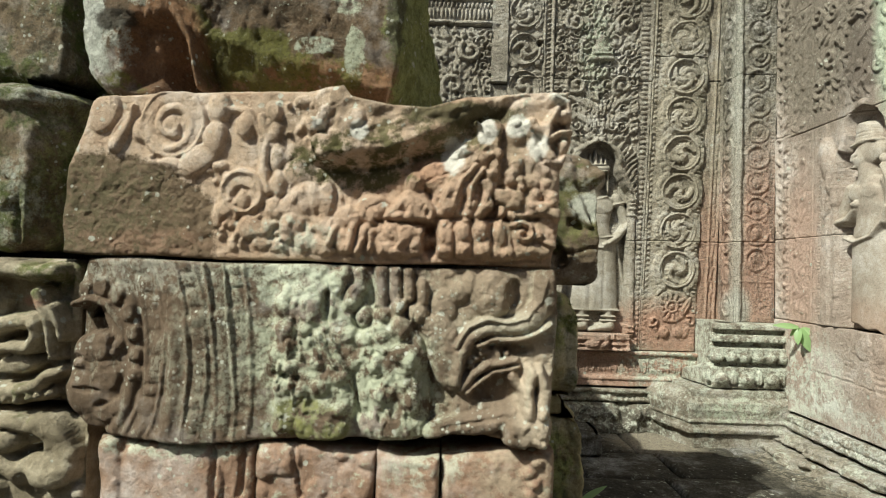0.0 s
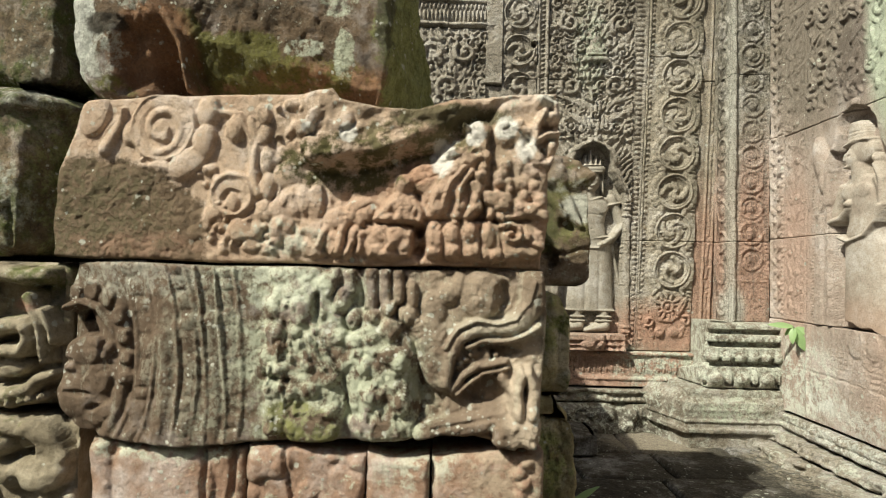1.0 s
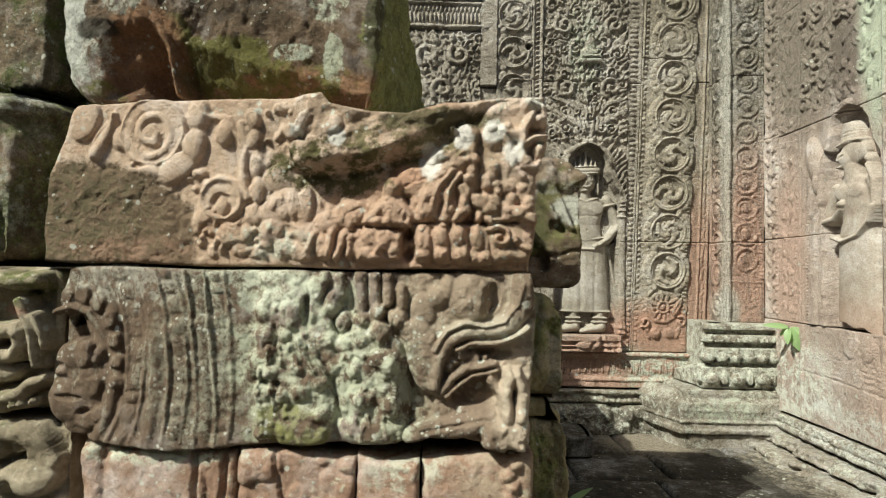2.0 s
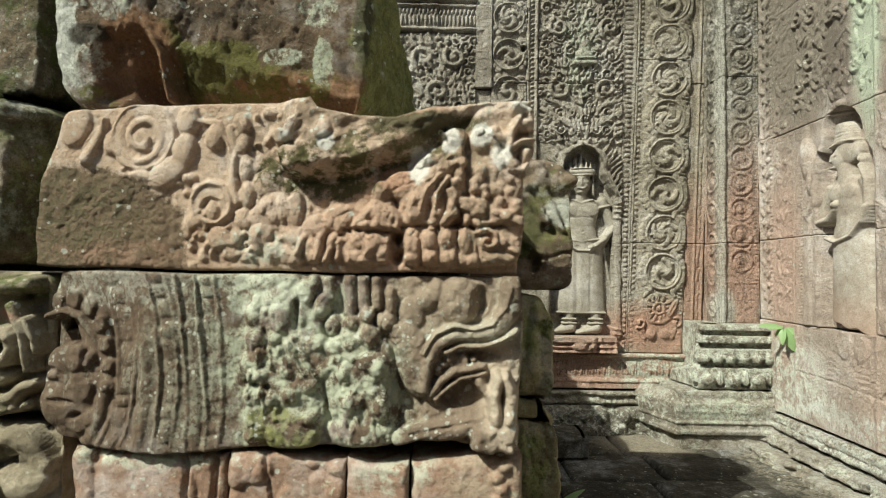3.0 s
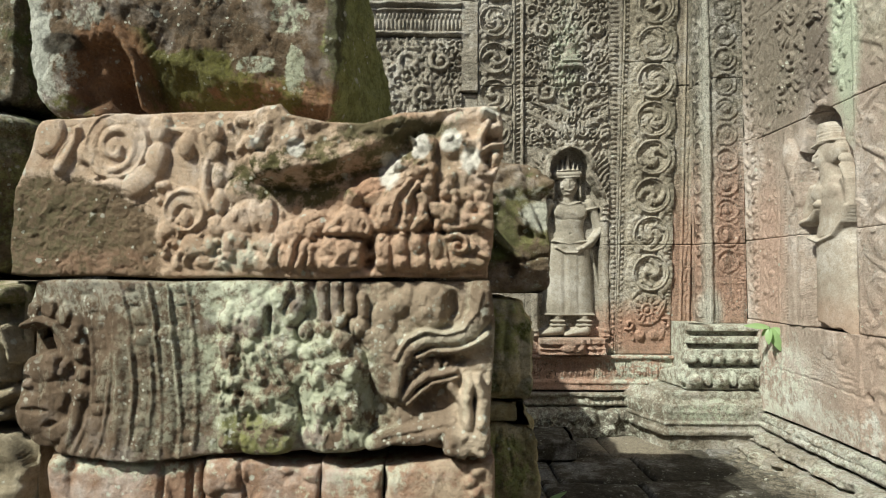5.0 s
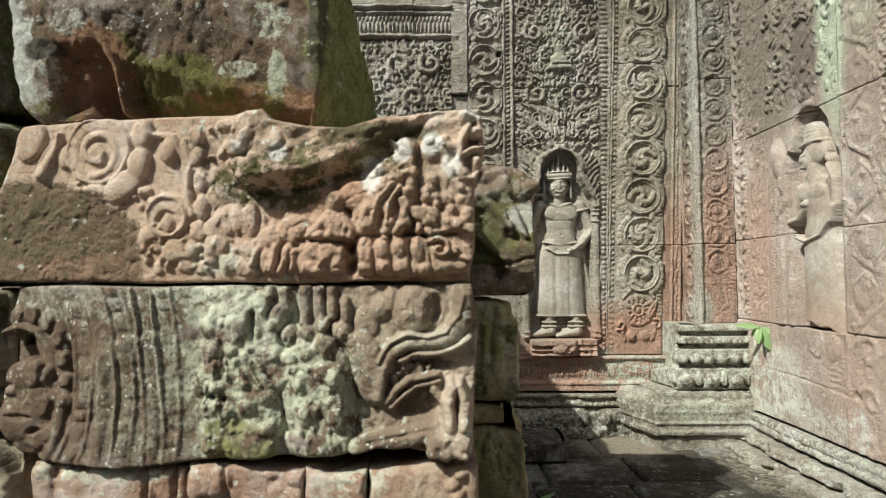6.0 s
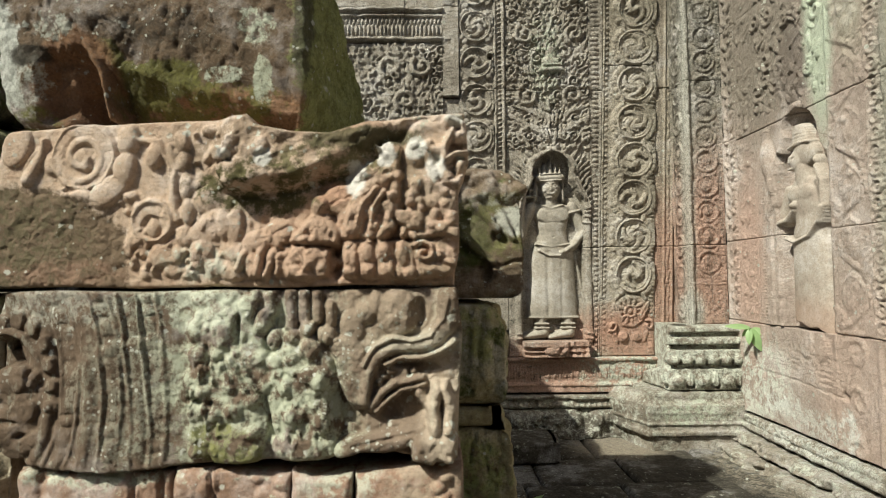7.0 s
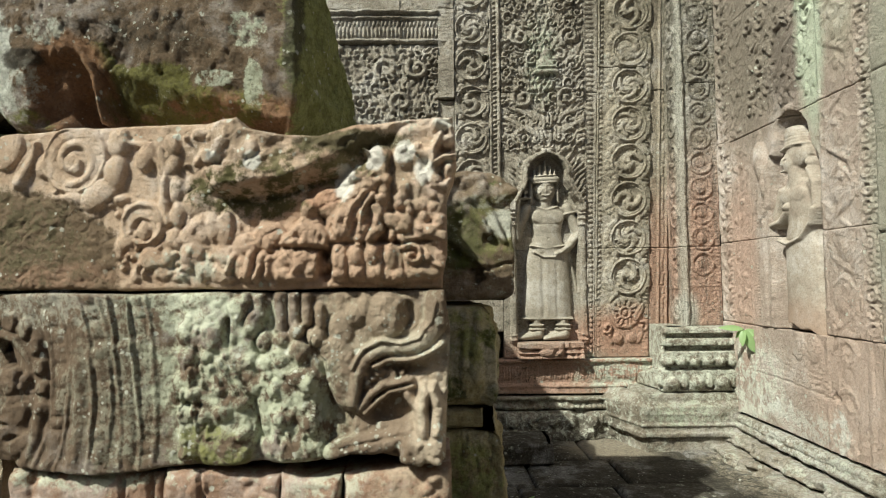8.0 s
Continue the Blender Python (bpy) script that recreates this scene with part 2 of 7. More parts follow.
    def edge(self, r, wear=0.0, seed=3, sides=True):
        """Round the rim off by r, and break it by wear."""
        u0, u1, v0, v1 = self.box
        U, V = self.flat
        d = np.minimum(V - v0, v1 - V)
        if sides:
            d = np.minimum(np.minimum(U - u0, u1 - U), d)
        rr = r * (1 + wear * 2 * rough(self.U, self.V, 9, 4, seed)) if wear else r
        x = np.clip(1 - d / rr, 0, 1)
        self.H -= rr * (1 - np.sqrt(np.clip(1 - x * x, 0, 1)))

    def erode(self, amount, scale, seed=1, wear=0.0):
        """Make the carving uneven: shift it about by amount, and wear its heights down in places."""
        du = amount * 2 * rough(self.U, self.V, scale, 3, seed + 50)
        dv = amount * 2 * rough(self.U, self.V, scale, 3, seed + 90)
        nv, nu = self.U.shape
        U, V = self.flat
        x = np.clip((U + du - self.u[0]) / (self.u[-1] - self.u[0]) * (nu - 1), 0, nu - 1.001)
        y = np.clip((V + dv - self.v[0]) / (self.v[-1] - self.v[0]) * (nv - 1), 0, nv - 1.001)
        i, j = x.astype(int), y.astype(int)
        fx, fy = x - i, y - j
        H = self.H
        self.H = (H[j, i] * (1 - fx) + H[j, i + 1] * fx) * (1 - fy) + (H[j + 1, i] * (1 - fx) + H[j + 1, i + 1] * fx) * fy
        if wear:
            k = 1 - wear * smooth(rough(self.U, self.V, 7, 4, seed + 20), -0.08, 0.22)
            self.H = np.where(self.H > 0, self.H * k, self.H)

    def weather(self, amount, scale=14, seed=1, octaves=5):
        self.H += amount * 2 * rough(self.U, self.V, scale, octaves, seed)

    def soften(self, n=1):
        """Blur the carving by n small steps."""
        for i in range(n):
            p = np.pad(self.H, 1, mode="edge")
            self.H = (p[1:-1, 1:-1] * 4 + p[:-2, 1:-1] + p[2:, 1:-1] + p[1:-1, :-2] + p[1:-1, 2:]) / 8

    def warp(self, left=None, right=None, bottom=None, top=None):
        """Bend the rim to the given lines (pairs along the side)."""
        u0, u1, v0, v1 = self.box
        s, t = (self.U - u0) / (u1 - u0), (self.V - v0) / (v1 - v0)

        def line(p, x, other):
            if p is None:
                return np.full_like(x, other)
            p = sorted(p)
            return np.interp(x, [q[0] for q in p], [q[1] for q in p])
        lo, hi = line(left, self.V, u0), line(right, self.V, u1)
        bo, to = line(bottom, self.U, v0), line(top, self.U, v1)
        self.U, self.V, self.bent = lo + (hi - lo) * s, bo + (to - bo) * t, True

    def mesh(self, name, place, depth=0.1, keep=None, deep=None):
        """Mesh of the surface with sides and back; place maps (u, v, height) to the world."""
        U, V = self.U, self.V
        nv, nu = U.shape
        P = np.stack(place(U, V, self.H), -1).reshape(-1, 3)
        idx = np.arange(nu * nv).reshape(nv, nu)
        Q = np.stack([idx[:-1, :-1], idx[:-1, 1:], idx[1:, 1:], idx[1:, :-1]], -1).reshape(-1, 4)
        if keep is not None:
            k = (keep[:-1, :-1] | keep[:-1, 1:] | keep[1:, 1:] | keep[1:, :-1]).reshape(-1)
            Q = Q[k]
        polys = [Q]
        cap = None
        if depth:
            loop = np.concatenate([idx[0, :], idx[1:, -1], idx[-1, -2::-1], idx[-2:0:-1, 0]])
            uu, vv, hh = U.reshape(-1)[loop], V.reshape(-1)[loop], self.H.reshape(-1)[loop]
            last, first = loop, len(P)
            for f in (0.15, 1.0):
                wob = 0.25 * depth * (bumps(uu * 9, vv * 9, 5) - 0.5) * (1 if f < 1 else 0)
                where = deep(uu, vv) if deep and f == 1.0 else place(uu, vv, np.minimum(hh, 0) * (1 - f) - depth * f + wob * 0.2)
                P = np.concatenate([P, np.stack(where, -1)])
                ring = np.arange(first, first + len(loop))
                polys.append(np.stack([np.roll(last, -1), last, ring, np.roll(ring, -1)], -1))
                last, first = ring, first + len(loop)
            cap = None if deep else last[::-1]
        Q = np.concatenate(polys)
        me = bpy.data.meshes.new(name)
        me.vertices.add(len(P))
        me.vertices.foreach_set("co", P.astype(np.float32).ravel())
        n = 4 * len(Q) + (len(cap) if cap is not None else 0)
        me.loops.add(n)
        starts = list(range(0, 4 * len(Q), 4))
        verts = Q.ravel()
        if cap is not None:
            starts.append(4 * len(Q))
            verts = np.concatenate([verts, cap])
        me.loops.foreach_set("vertex_index", verts.astype(np.int32))
        me.polygons.add(len(starts))
        me.polygons.foreach_set("loop_start", np.array(starts, np.int32))
        me.update(calc_edges=True)
        me.validate()
        me.shade_smooth()
        return me


def clean_loose(me):
    bm = bmesh.new()
    bm.from_mesh(me)
    bmesh.ops.delete(bm, geom=[v for v in bm.verts if not v.link_faces], context="VERTS")
    bm.to_mesh(me)
    bm.free()
    return me


def thing(name, me, material, label="", category="", group="", kind="", parent=None):
    """Link a mesh given in world places, with its origin at its base."""
    n = len(me.vertices)
    co = np.empty(3 * n, np.float32)
    me.vertices.foreach_get("co", co)
    co = co.reshape(-1, 3)
    base = np.array([co[:, 0].mean(), co[:, 1].mean(), co[:, 2].min()], np.float32)
    me.vertices.foreach_set("co", (co - base).ravel())
    me.update()
    ob = new(name, me)
    me.materials.append(material)
    ob.location = base.tolist()
    if parent:
        ob.parent = parent
        ob.location = (Vector(base.tolist()) - parent.location)
    return tagged(ob, label, category, group, kind)


def box_mesh(name, x0, x1, y0, y1, z0, z1, bevel=0.01):
    bm = bmesh.new()
    bmesh.ops.create_cube(bm, size=1, matrix=Matrix.Translation(((x0 + x1) / 2, (y0 + y1) / 2, (z0 + z1) / 2)) @ Matrix.Diagonal((x1 - x0, y1 - y0, z1 - z0, 1)))
    if bevel:
        bmesh.ops.bevel(bm, geom=bm.edges[:], offset=bevel, segments=2, affect="EDGES", profile=0.6)
    me = bpy.data.meshes.new(name)
    bm.to_mesh(me)
    bm.free()
    return me


# ---- places on the large forms ----
def back(y0):
    return lambda u, v, h: (u, y0 - h, v)


def side(x0):
    return lambda u, v, h: (x0 - h, -u, v)


def along(pts, r=0.03):
    """A wall face that turns round corners in plan: u runs along pts."""
    pts = [np.array(p, float) for p in pts]
    legs = [b - a for a, b in zip(pts, pts[1:])]
    lens = [np.hypot(*d) for d in legs]
    ends = np.cumsum([0] + lens)
    nor = [np.array((d[1], -d[0])) / n for d, n in zip(legs, lens)]

    def place(u, v, h):
        u = np.asarray(u, float)
        x, y = np.interp(u, ends, [p[0] for p in pts]), np.interp(u, ends, [p[1] for p in pts])
        nx, ny = np.full_like(u, nor[0][0]), np.full_like(u, nor[0][1])
        for e, n in zip(ends[1:-1], nor[1:]):
            k = smooth(u, e - r, e + r)
            nx, ny = nx + (n[0] - nx) * k, ny + (n[1] - ny) * k
        q = np.hypot(nx, ny)
        return x + nx / q * h, y + ny / q * h, v
    return place


def band(u0, u1, cuts, carve, place, material, parent, pitch=0.0045, depth=0.07, seed=1, rim=0.007, worn=0.0025, gain=1.0, sides=False):
    """A run of carved stones between the joints, each its own piece."""
    for i, (a, b) in enumerate(zip(cuts, cuts[1:])):
        r = Relief(u0 - 0.0009, u1 + 0.0009, a + 0.001, b - 0.001, pitch)
        carve(r, random.Random(seed))
        r.H = np.where(r.H > 0, r.H * gain, r.H)
        r.erode(0.004, 16, seed, 0.45)
        r.erode(0.0022, 60, seed + 1)
        r.weather(worn, 22, 20 + i)
        r.weather(worn * 1.3, 4, 27 + i, 3)
        r.weather(worn * 0.6, 66, 33 + i, 2)
        r.edge(rim * 0.7, 0.9, 30 + i, sides)
        r.H += 0.003 * (random.Random(i).random() - 0.5)
        thing("carved_stone", r.mesh("carved_stone", place, depth), material, parent=parent)


def profile(r, pairs):
    """Mouldings: height by v, from pairs of (v, height)."""
    r.H += np.interp(r.V, [p[0] for p in pairs], [p[1] for p in pairs])


# ---- stone of each part ----
m_wall = stone("grey_sandstone", GREY, [
    ((1.25, 3.8, 0.95), (0.95, 0.5, 0.22), (0.51, 0.32, 0.24), 0.35, 0.9, 0.9, 0),
    ((1.70, 3.8, 1.62), (0.16, 0.5, 0.55), (0.38, 0.25, 0.19), 0.5, 0.9, 0.5, 0),
    ((1.42, 3.8, 1.2), (0.30, 0.5, 0.16), (0.52, 0.315, 0.23), 0.4, 0.8, 0.85, 0),
    ((1.42, 3.8, 0.94), (0.26, 0.5, 0.17), (0.64, 0.665, 0.55), 0.35, 2.4, 0.95, 0.5),
    ((0.95, 3.8, 3.10), (0.55, 0.5, 0.45), (0.20, 0.18, 0.14), 0.5, 1.6, 0.4, 0.4),
    ((0.93, 3.8, 2.95), (0.10, 0.5, 0.28), PALE, 0.5, 1.2, 0.75, 1)], lichen=0.12, spots=0.08, speck=0.95, streak=0.1, relief=1.6, grain=0.75)
m_niche = stone("smooth_grey_sandstone", ((0.28, 0.255, 0.21), (0.37, 0.335, 0.275), (0.43, 0.39, 0.325)), lichen=0.0, spots=0.0, relief=0.35, grain=0.45)
m_pil = stone("olive_grey_sandstone", ((0.275, 0.243, 0.186), (0.43, 0.382, 0.30), (0.55, 0.495, 0.40)), [
    ((1.45, 3.8, 1.18), (0.30, 0.4, 0.17), (0.52, 0.315, 0.23), 0.4, 0.8, 0.9, 0),
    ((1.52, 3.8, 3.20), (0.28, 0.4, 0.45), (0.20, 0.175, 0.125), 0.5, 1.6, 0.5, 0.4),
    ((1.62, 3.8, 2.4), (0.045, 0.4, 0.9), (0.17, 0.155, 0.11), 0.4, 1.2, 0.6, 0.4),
    ((1.30, 3.8, 2.93), (0.09, 0.4, 0.06), (0.55, 0.52, 0.44), 0.4, 1.0, 0.8, 1)], lichen=0.08, spots=0.05, speck=0.7, streak=0.12, relief=1.5, grain=0.7)
m_fringe = stone("black_green_sandstone", ((0.24, 0.205, 0.155), (0.40, 0.345, 0.265), (0.51, 0.45, 0.36)), [
    ((1.66, 3.82, 1.45), (0.14, 0.3, 0.55), (0.45, 0.28, 0.205), 0.5, 0.8, 0.85, 0)], lichen=0.12, spots=0.1, streak=0.45, speck=0.4)
m_corner = stone("red_grey_sandstone", ((0.22, 0.20, 0.155), (0.33, 0.295, 0.235), (0.43, 0.39, 0.315)), [
    ((1.84, 3.62, 3.15), (0.45, 0.6, 0.55), (0.13, 0.12, 0.09), 0.4, 1.1, 0.8, 0.5),
    ((1.86, 3.58, 1.62), (0.30, 0.5, 0.62), (0.49, 0.315, 0.24), 0.5, 0.8, 0.9, 0),
    ((1.735, 3.58, 2.2), (0.035, 0.1, 1.3), (0.50, 0.49, 0.42), 0.5, 0.8, 0.7, 0),
    ((1.74, 3.56, 1.32), (0.07, 0.2, 0.12), (0.58, 0.57, 0.50), 0.4, 1.0, 0.85, 0)], lichen=0.10, spots=0.05, speck=0.7, streak=0.5, relief=1.4)
m_right = stone("pink_sandstone", ((0.375, 0.30, 0.25), (0.465, 0.382, 0.322), (0.53, 0.46, 0.395)), [
    ((1.95, 3.2, 2.95), (0.5, 0.46, 0.66), (0.22, 0.19, 0.15), 0.3, 0.8, 0.9, 0),
    ((1.95, 2.85, 2.55), (0.4, 0.14, 0.22), (0.17, 0.14, 0.115), 0.4, 0.8, 0.8, 0),
    ((1.95, 2.66, 2.72), (0.4, 0.10, 0.52), (0.50, 0.56, 0.43), 0.35, 0.9, 0.9, 0),
    ((1.95, 2.45, 2.8), (0.4, 0.12, 0.35), (0.37, 0.36, 0.27), 0.5, 0.8, 0.6, 0),
    ((1.95, 2.1, 2.0), (0.4, 0.22, 1.2), (0.34, 0.34, 0.27), 0.3, 0.6, 0.8, 0),
    ((1.95, 3.33, 1.55), (0.3, 0.16, 0.5), (0.50, 0.355, 0.285), 0.5, 0.8, 0.9, 0),
    ((1.95, 2.45, 1.10), (0.3, 0.32, 0.35), (0.50, 0.375, 0.305), 0.4, 0.7, 0.7, 0),
    ((1.95, 3.27, 0.95), (0.3, 0.26, 0.24), (0.66, 0.67, 0.58), 0.45, 1.8, 1.0, 0.6),
    ((1.95, 3.05, 0.88), (0.3, 0.16, 0.055), (0.72, 0.73, 0.66), 0.25, 2.4, 0.95, 0.35),
    ((1.95, 2.55, 0.87), (0.3, 0.06, 0.09), (0.70, 0.69, 0.63), 0.2, 2.2, 0.95, 0.35),
    ((1.95, 2.8, 0.84), (0.3, 0.25, 0.07), (0.62, 0.61, 0.54), 0.3, 2.2, 0.85, 0.8)], lichen=0.05, spots=0.06, relief=1.2, grain=0.4, speck=0.35)
m_statue = stone("pale_pink_sandstone", ((0.33, 0.275, 0.225), (0.40, 0.35, 0.29), (0.45, 0.405, 0.34)), [
    ((1.9, 2.8, 1.25), (0.4, 0.25, 0.16), (0.40, 0.27, 0.20), 0.5, 0.6, 0.6, 0)], lichen=0.0, spots=0.0, relief=0.3, grain=0.35)
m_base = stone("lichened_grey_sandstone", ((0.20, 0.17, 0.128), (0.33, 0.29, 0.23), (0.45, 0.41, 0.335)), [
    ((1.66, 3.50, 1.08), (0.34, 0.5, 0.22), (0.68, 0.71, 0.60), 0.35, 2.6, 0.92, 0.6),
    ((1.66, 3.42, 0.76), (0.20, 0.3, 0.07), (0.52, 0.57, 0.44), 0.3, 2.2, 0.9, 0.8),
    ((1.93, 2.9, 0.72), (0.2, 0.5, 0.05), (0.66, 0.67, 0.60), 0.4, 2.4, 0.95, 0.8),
    # shadow over the lotus course at the wall foot, put into the colour
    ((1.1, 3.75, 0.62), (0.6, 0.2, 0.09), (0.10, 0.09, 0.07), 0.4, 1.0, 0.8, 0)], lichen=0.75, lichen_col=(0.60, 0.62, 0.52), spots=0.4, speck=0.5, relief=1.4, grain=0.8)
# dark stone deepened further for shade; both pale patches paint sunlit floor
m_floor = stone("dark_paving_sun_patches", ((0.035, 0.032, 0.025), (0.08, 0.072, 0.056), (0.15, 0.135, 0.105)), [
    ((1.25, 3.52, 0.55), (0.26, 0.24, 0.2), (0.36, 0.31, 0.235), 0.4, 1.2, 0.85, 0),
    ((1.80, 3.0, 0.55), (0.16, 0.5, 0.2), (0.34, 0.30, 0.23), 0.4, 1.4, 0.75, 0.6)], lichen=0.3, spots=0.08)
m_plain = stone("plain_sandstone", ((0.15, 0.13, 0.10), (0.22, 0.19, 0.15), (0.29, 0.26, 0.20)), lichen=0.2, spots=0.1)
m_a = stone("buff_sandstone", BUFF, [
    ((0.05, 1.4, 1.60), (0.42, 0.3, 0.17), (0.43, 0.285, 0.20), 0.45, 1.4, 0.75, 0),
    ((-0.88, 1.569, 1.581), (0.305, 0.4, 0.195), (0.155, 0.11, 0.07), 0.05, 0.6, 0.97, 0),
    ((-0.906, 1.572, 1.628), (0.20, 0.4, 0.13), (0.115, 0.10, 0.055), 0.25, 2.4, 0.8, 1.2),
    ((-0.776, 1.556, 1.552), (0.18, 0.4, 0.035), (0.30, 0.19, 0.13), 0.35, 2.0, 0.7, 0.4),
    ((-0.284, 1.496, 1.866), (0.20, 0.3, 0.11), (0.29, 0.215, 0.15), 0.3, 1.6, 0.85, 0.4),
    ((-0.18, 1.483, 1.765), (0.22, 0.3, 0.065), (0.085, 0.08, 0.03), 0.15, 2.2, 0.95, 0.4),
    ((-0.039, 1.466, 1.824), (0.16, 0.3, 0.05), (0.16, 0.14, 0.07), 0.2, 2.0, 0.9, 0.4),
    ((0.044, 1.456, 1.875), (0.15, 0.3, 0.03), (0.09, 0.08, 0.04), 0.2, 1.8, 0.9, 0),
    ((0.197, 1.437, 1.659), (0.14, 0.3, 0.17), (0.22, 0.185, 0.12), 0.3, 1.8, 0.45, 0.5),
    ((-0.038, 1.466, 1.743), (0.05, 0.3, 0.03), (0.46, 0.28, 0.19), 0.3, 1.4, 0.85, 0),
    ((-0.211, 1.487, 1.833), (0.022, 0.2, 0.024), (0.62, 0.60, 0.54), 0.15, 1.3, 0.95, 0),
    ((-0.313, 1.499, 1.845), (0.016, 0.2, 0.014), (0.62, 0.60, 0.54), 0.15, 1.3, 0.95, 0),
    ((0.020, 1.457, 1.775), (0.030, 0.2, 0.045), (0.66, 0.63, 0.57), 0.15, 1.5, 0.92, 0),
    ((0.095, 1.448, 1.835), (0.024, 0.2, 0.034), (0.66, 0.63, 0.57), 0.15, 1.5, 0.92, 0),
    ((0.168, 1.44, 1.848), (0.027, 0.2, 0.030), (0.66, 0.64, 0.58), 0.15, 1.5, 0.92, 0),
    ((0.216, 1.435, 1.800), (0.024, 0.2, 0.032), (0.66, 0.63, 0.57), 0.15, 1.5, 0.92, 0),
    ((0.262, 1.429, 1.912), (0.025, 0.2, 0.02), (0.60, 0.58, 0.51), 0.12, 1.3, 0.9, 0),
    ((-0.38, 1.508, 1.573), (0.10, 0.2, 0.04), (0.52, 0.53, 0.43), 0.3, 2.2, 0.8, 0.7)], lichen=0.16, spots=0.18, relief=0.85, grain=0.28)
m_b = stone("lichened_brown_sandstone", ((0.10, 0.07, 0.047), (0.175, 0.125, 0.086), (0.28, 0.21, 0.152)), [
    ((-0.30, 1.491, 1.30), (0.19, 0.3, 0.23), (0.475, 0.50, 0.375), 0.2, 2.2, 0.86, 0.5),
    ((-0.406, 1.511, 1.459), (0.13, 0.3, 0.06), (0.56, 0.585, 0.465), 0.15, 2.4, 0.85, 0.8),
    ((-0.10, 1.473, 1.22), (0.13, 0.3, 0.17), (0.47, 0.495, 0.37), 0.3, 1.8, 0.82, 0.5),
    ((-0.309, 1.499, 1.119), (0.09, 0.3, 0.06), (0.20, 0.20, 0.07), 0.15, 2.0, 0.9, 0.5),
    ((-0.57, 1.528, 1.285), (0.12, 0.3, 0.24), (0.50, 0.52, 0.40), 0.2, 2.4, 0.48, 1.3),
    ((-0.74, 1.55, 1.28), (0.20, 0.3, 0.26), (0.135, 0.094, 0.064), 0.4, 1.4, 0.5, 0),
    ((-0.78, 1.55, 1.47), (0.20, 0.3, 0.05), (0.55, 0.56, 0.47), 0.2, 2.4, 0.4, 1.3),
    ((0.078, 1.452, 1.413), (0.20, 0.3, 0.10), (0.36, 0.285, 0.21), 0.4, 1.0, 0.7, 0),
    ((0.108, 1.448, 1.238), (0.12, 0.3, 0.12), (0.27, 0.205, 0.15), 0.4, 0.8, 0.7, 0),
    ((0.228, 1.433, 1.229), (0.05, 0.3, 0.16), (0.52, 0.43, 0.33), 0.4, 0.8, 0.85, 0),
    ((0.187, 1.438, 1.375), (0.14, 0.3, 0.03), (0.46, 0.42, 0.33), 0.4, 1.0, 0.7, 0)], lichen=0.10, lichen_col=(0.54, 0.56, 0.44), spots=0.42, relief=0.75, grain=0.24, runs=0.22)
m_c = stone("red_buff_sandstone", ((0.21, 0.125, 0.085), (0.31, 0.20, 0.14), (0.40, 0.29, 0.21)), [
    ((-0.663, 1.542, 1.033), (0.20, 0.3, 0.028), (0.55, 0.58, 0.46), 0.3, 2.2, 0.85, 0.8),
    ((-0.026, 1.464, 1.038), (0.10, 0.3, 0.06), (0.50, 0.50, 0.40), 0.3, 2.2, 0.8, 0.7),
    ((0.191, 1.438, 1.016), (0.10, 0.3, 0.10), (0.42, 0.34, 0.25), 0.3, 1.6, 0.7, 0.5)], lichen=0.35, lichen_col=(0.47, 0.48, 0.37), spots=0.12, relief=0.5, grain=0.3)
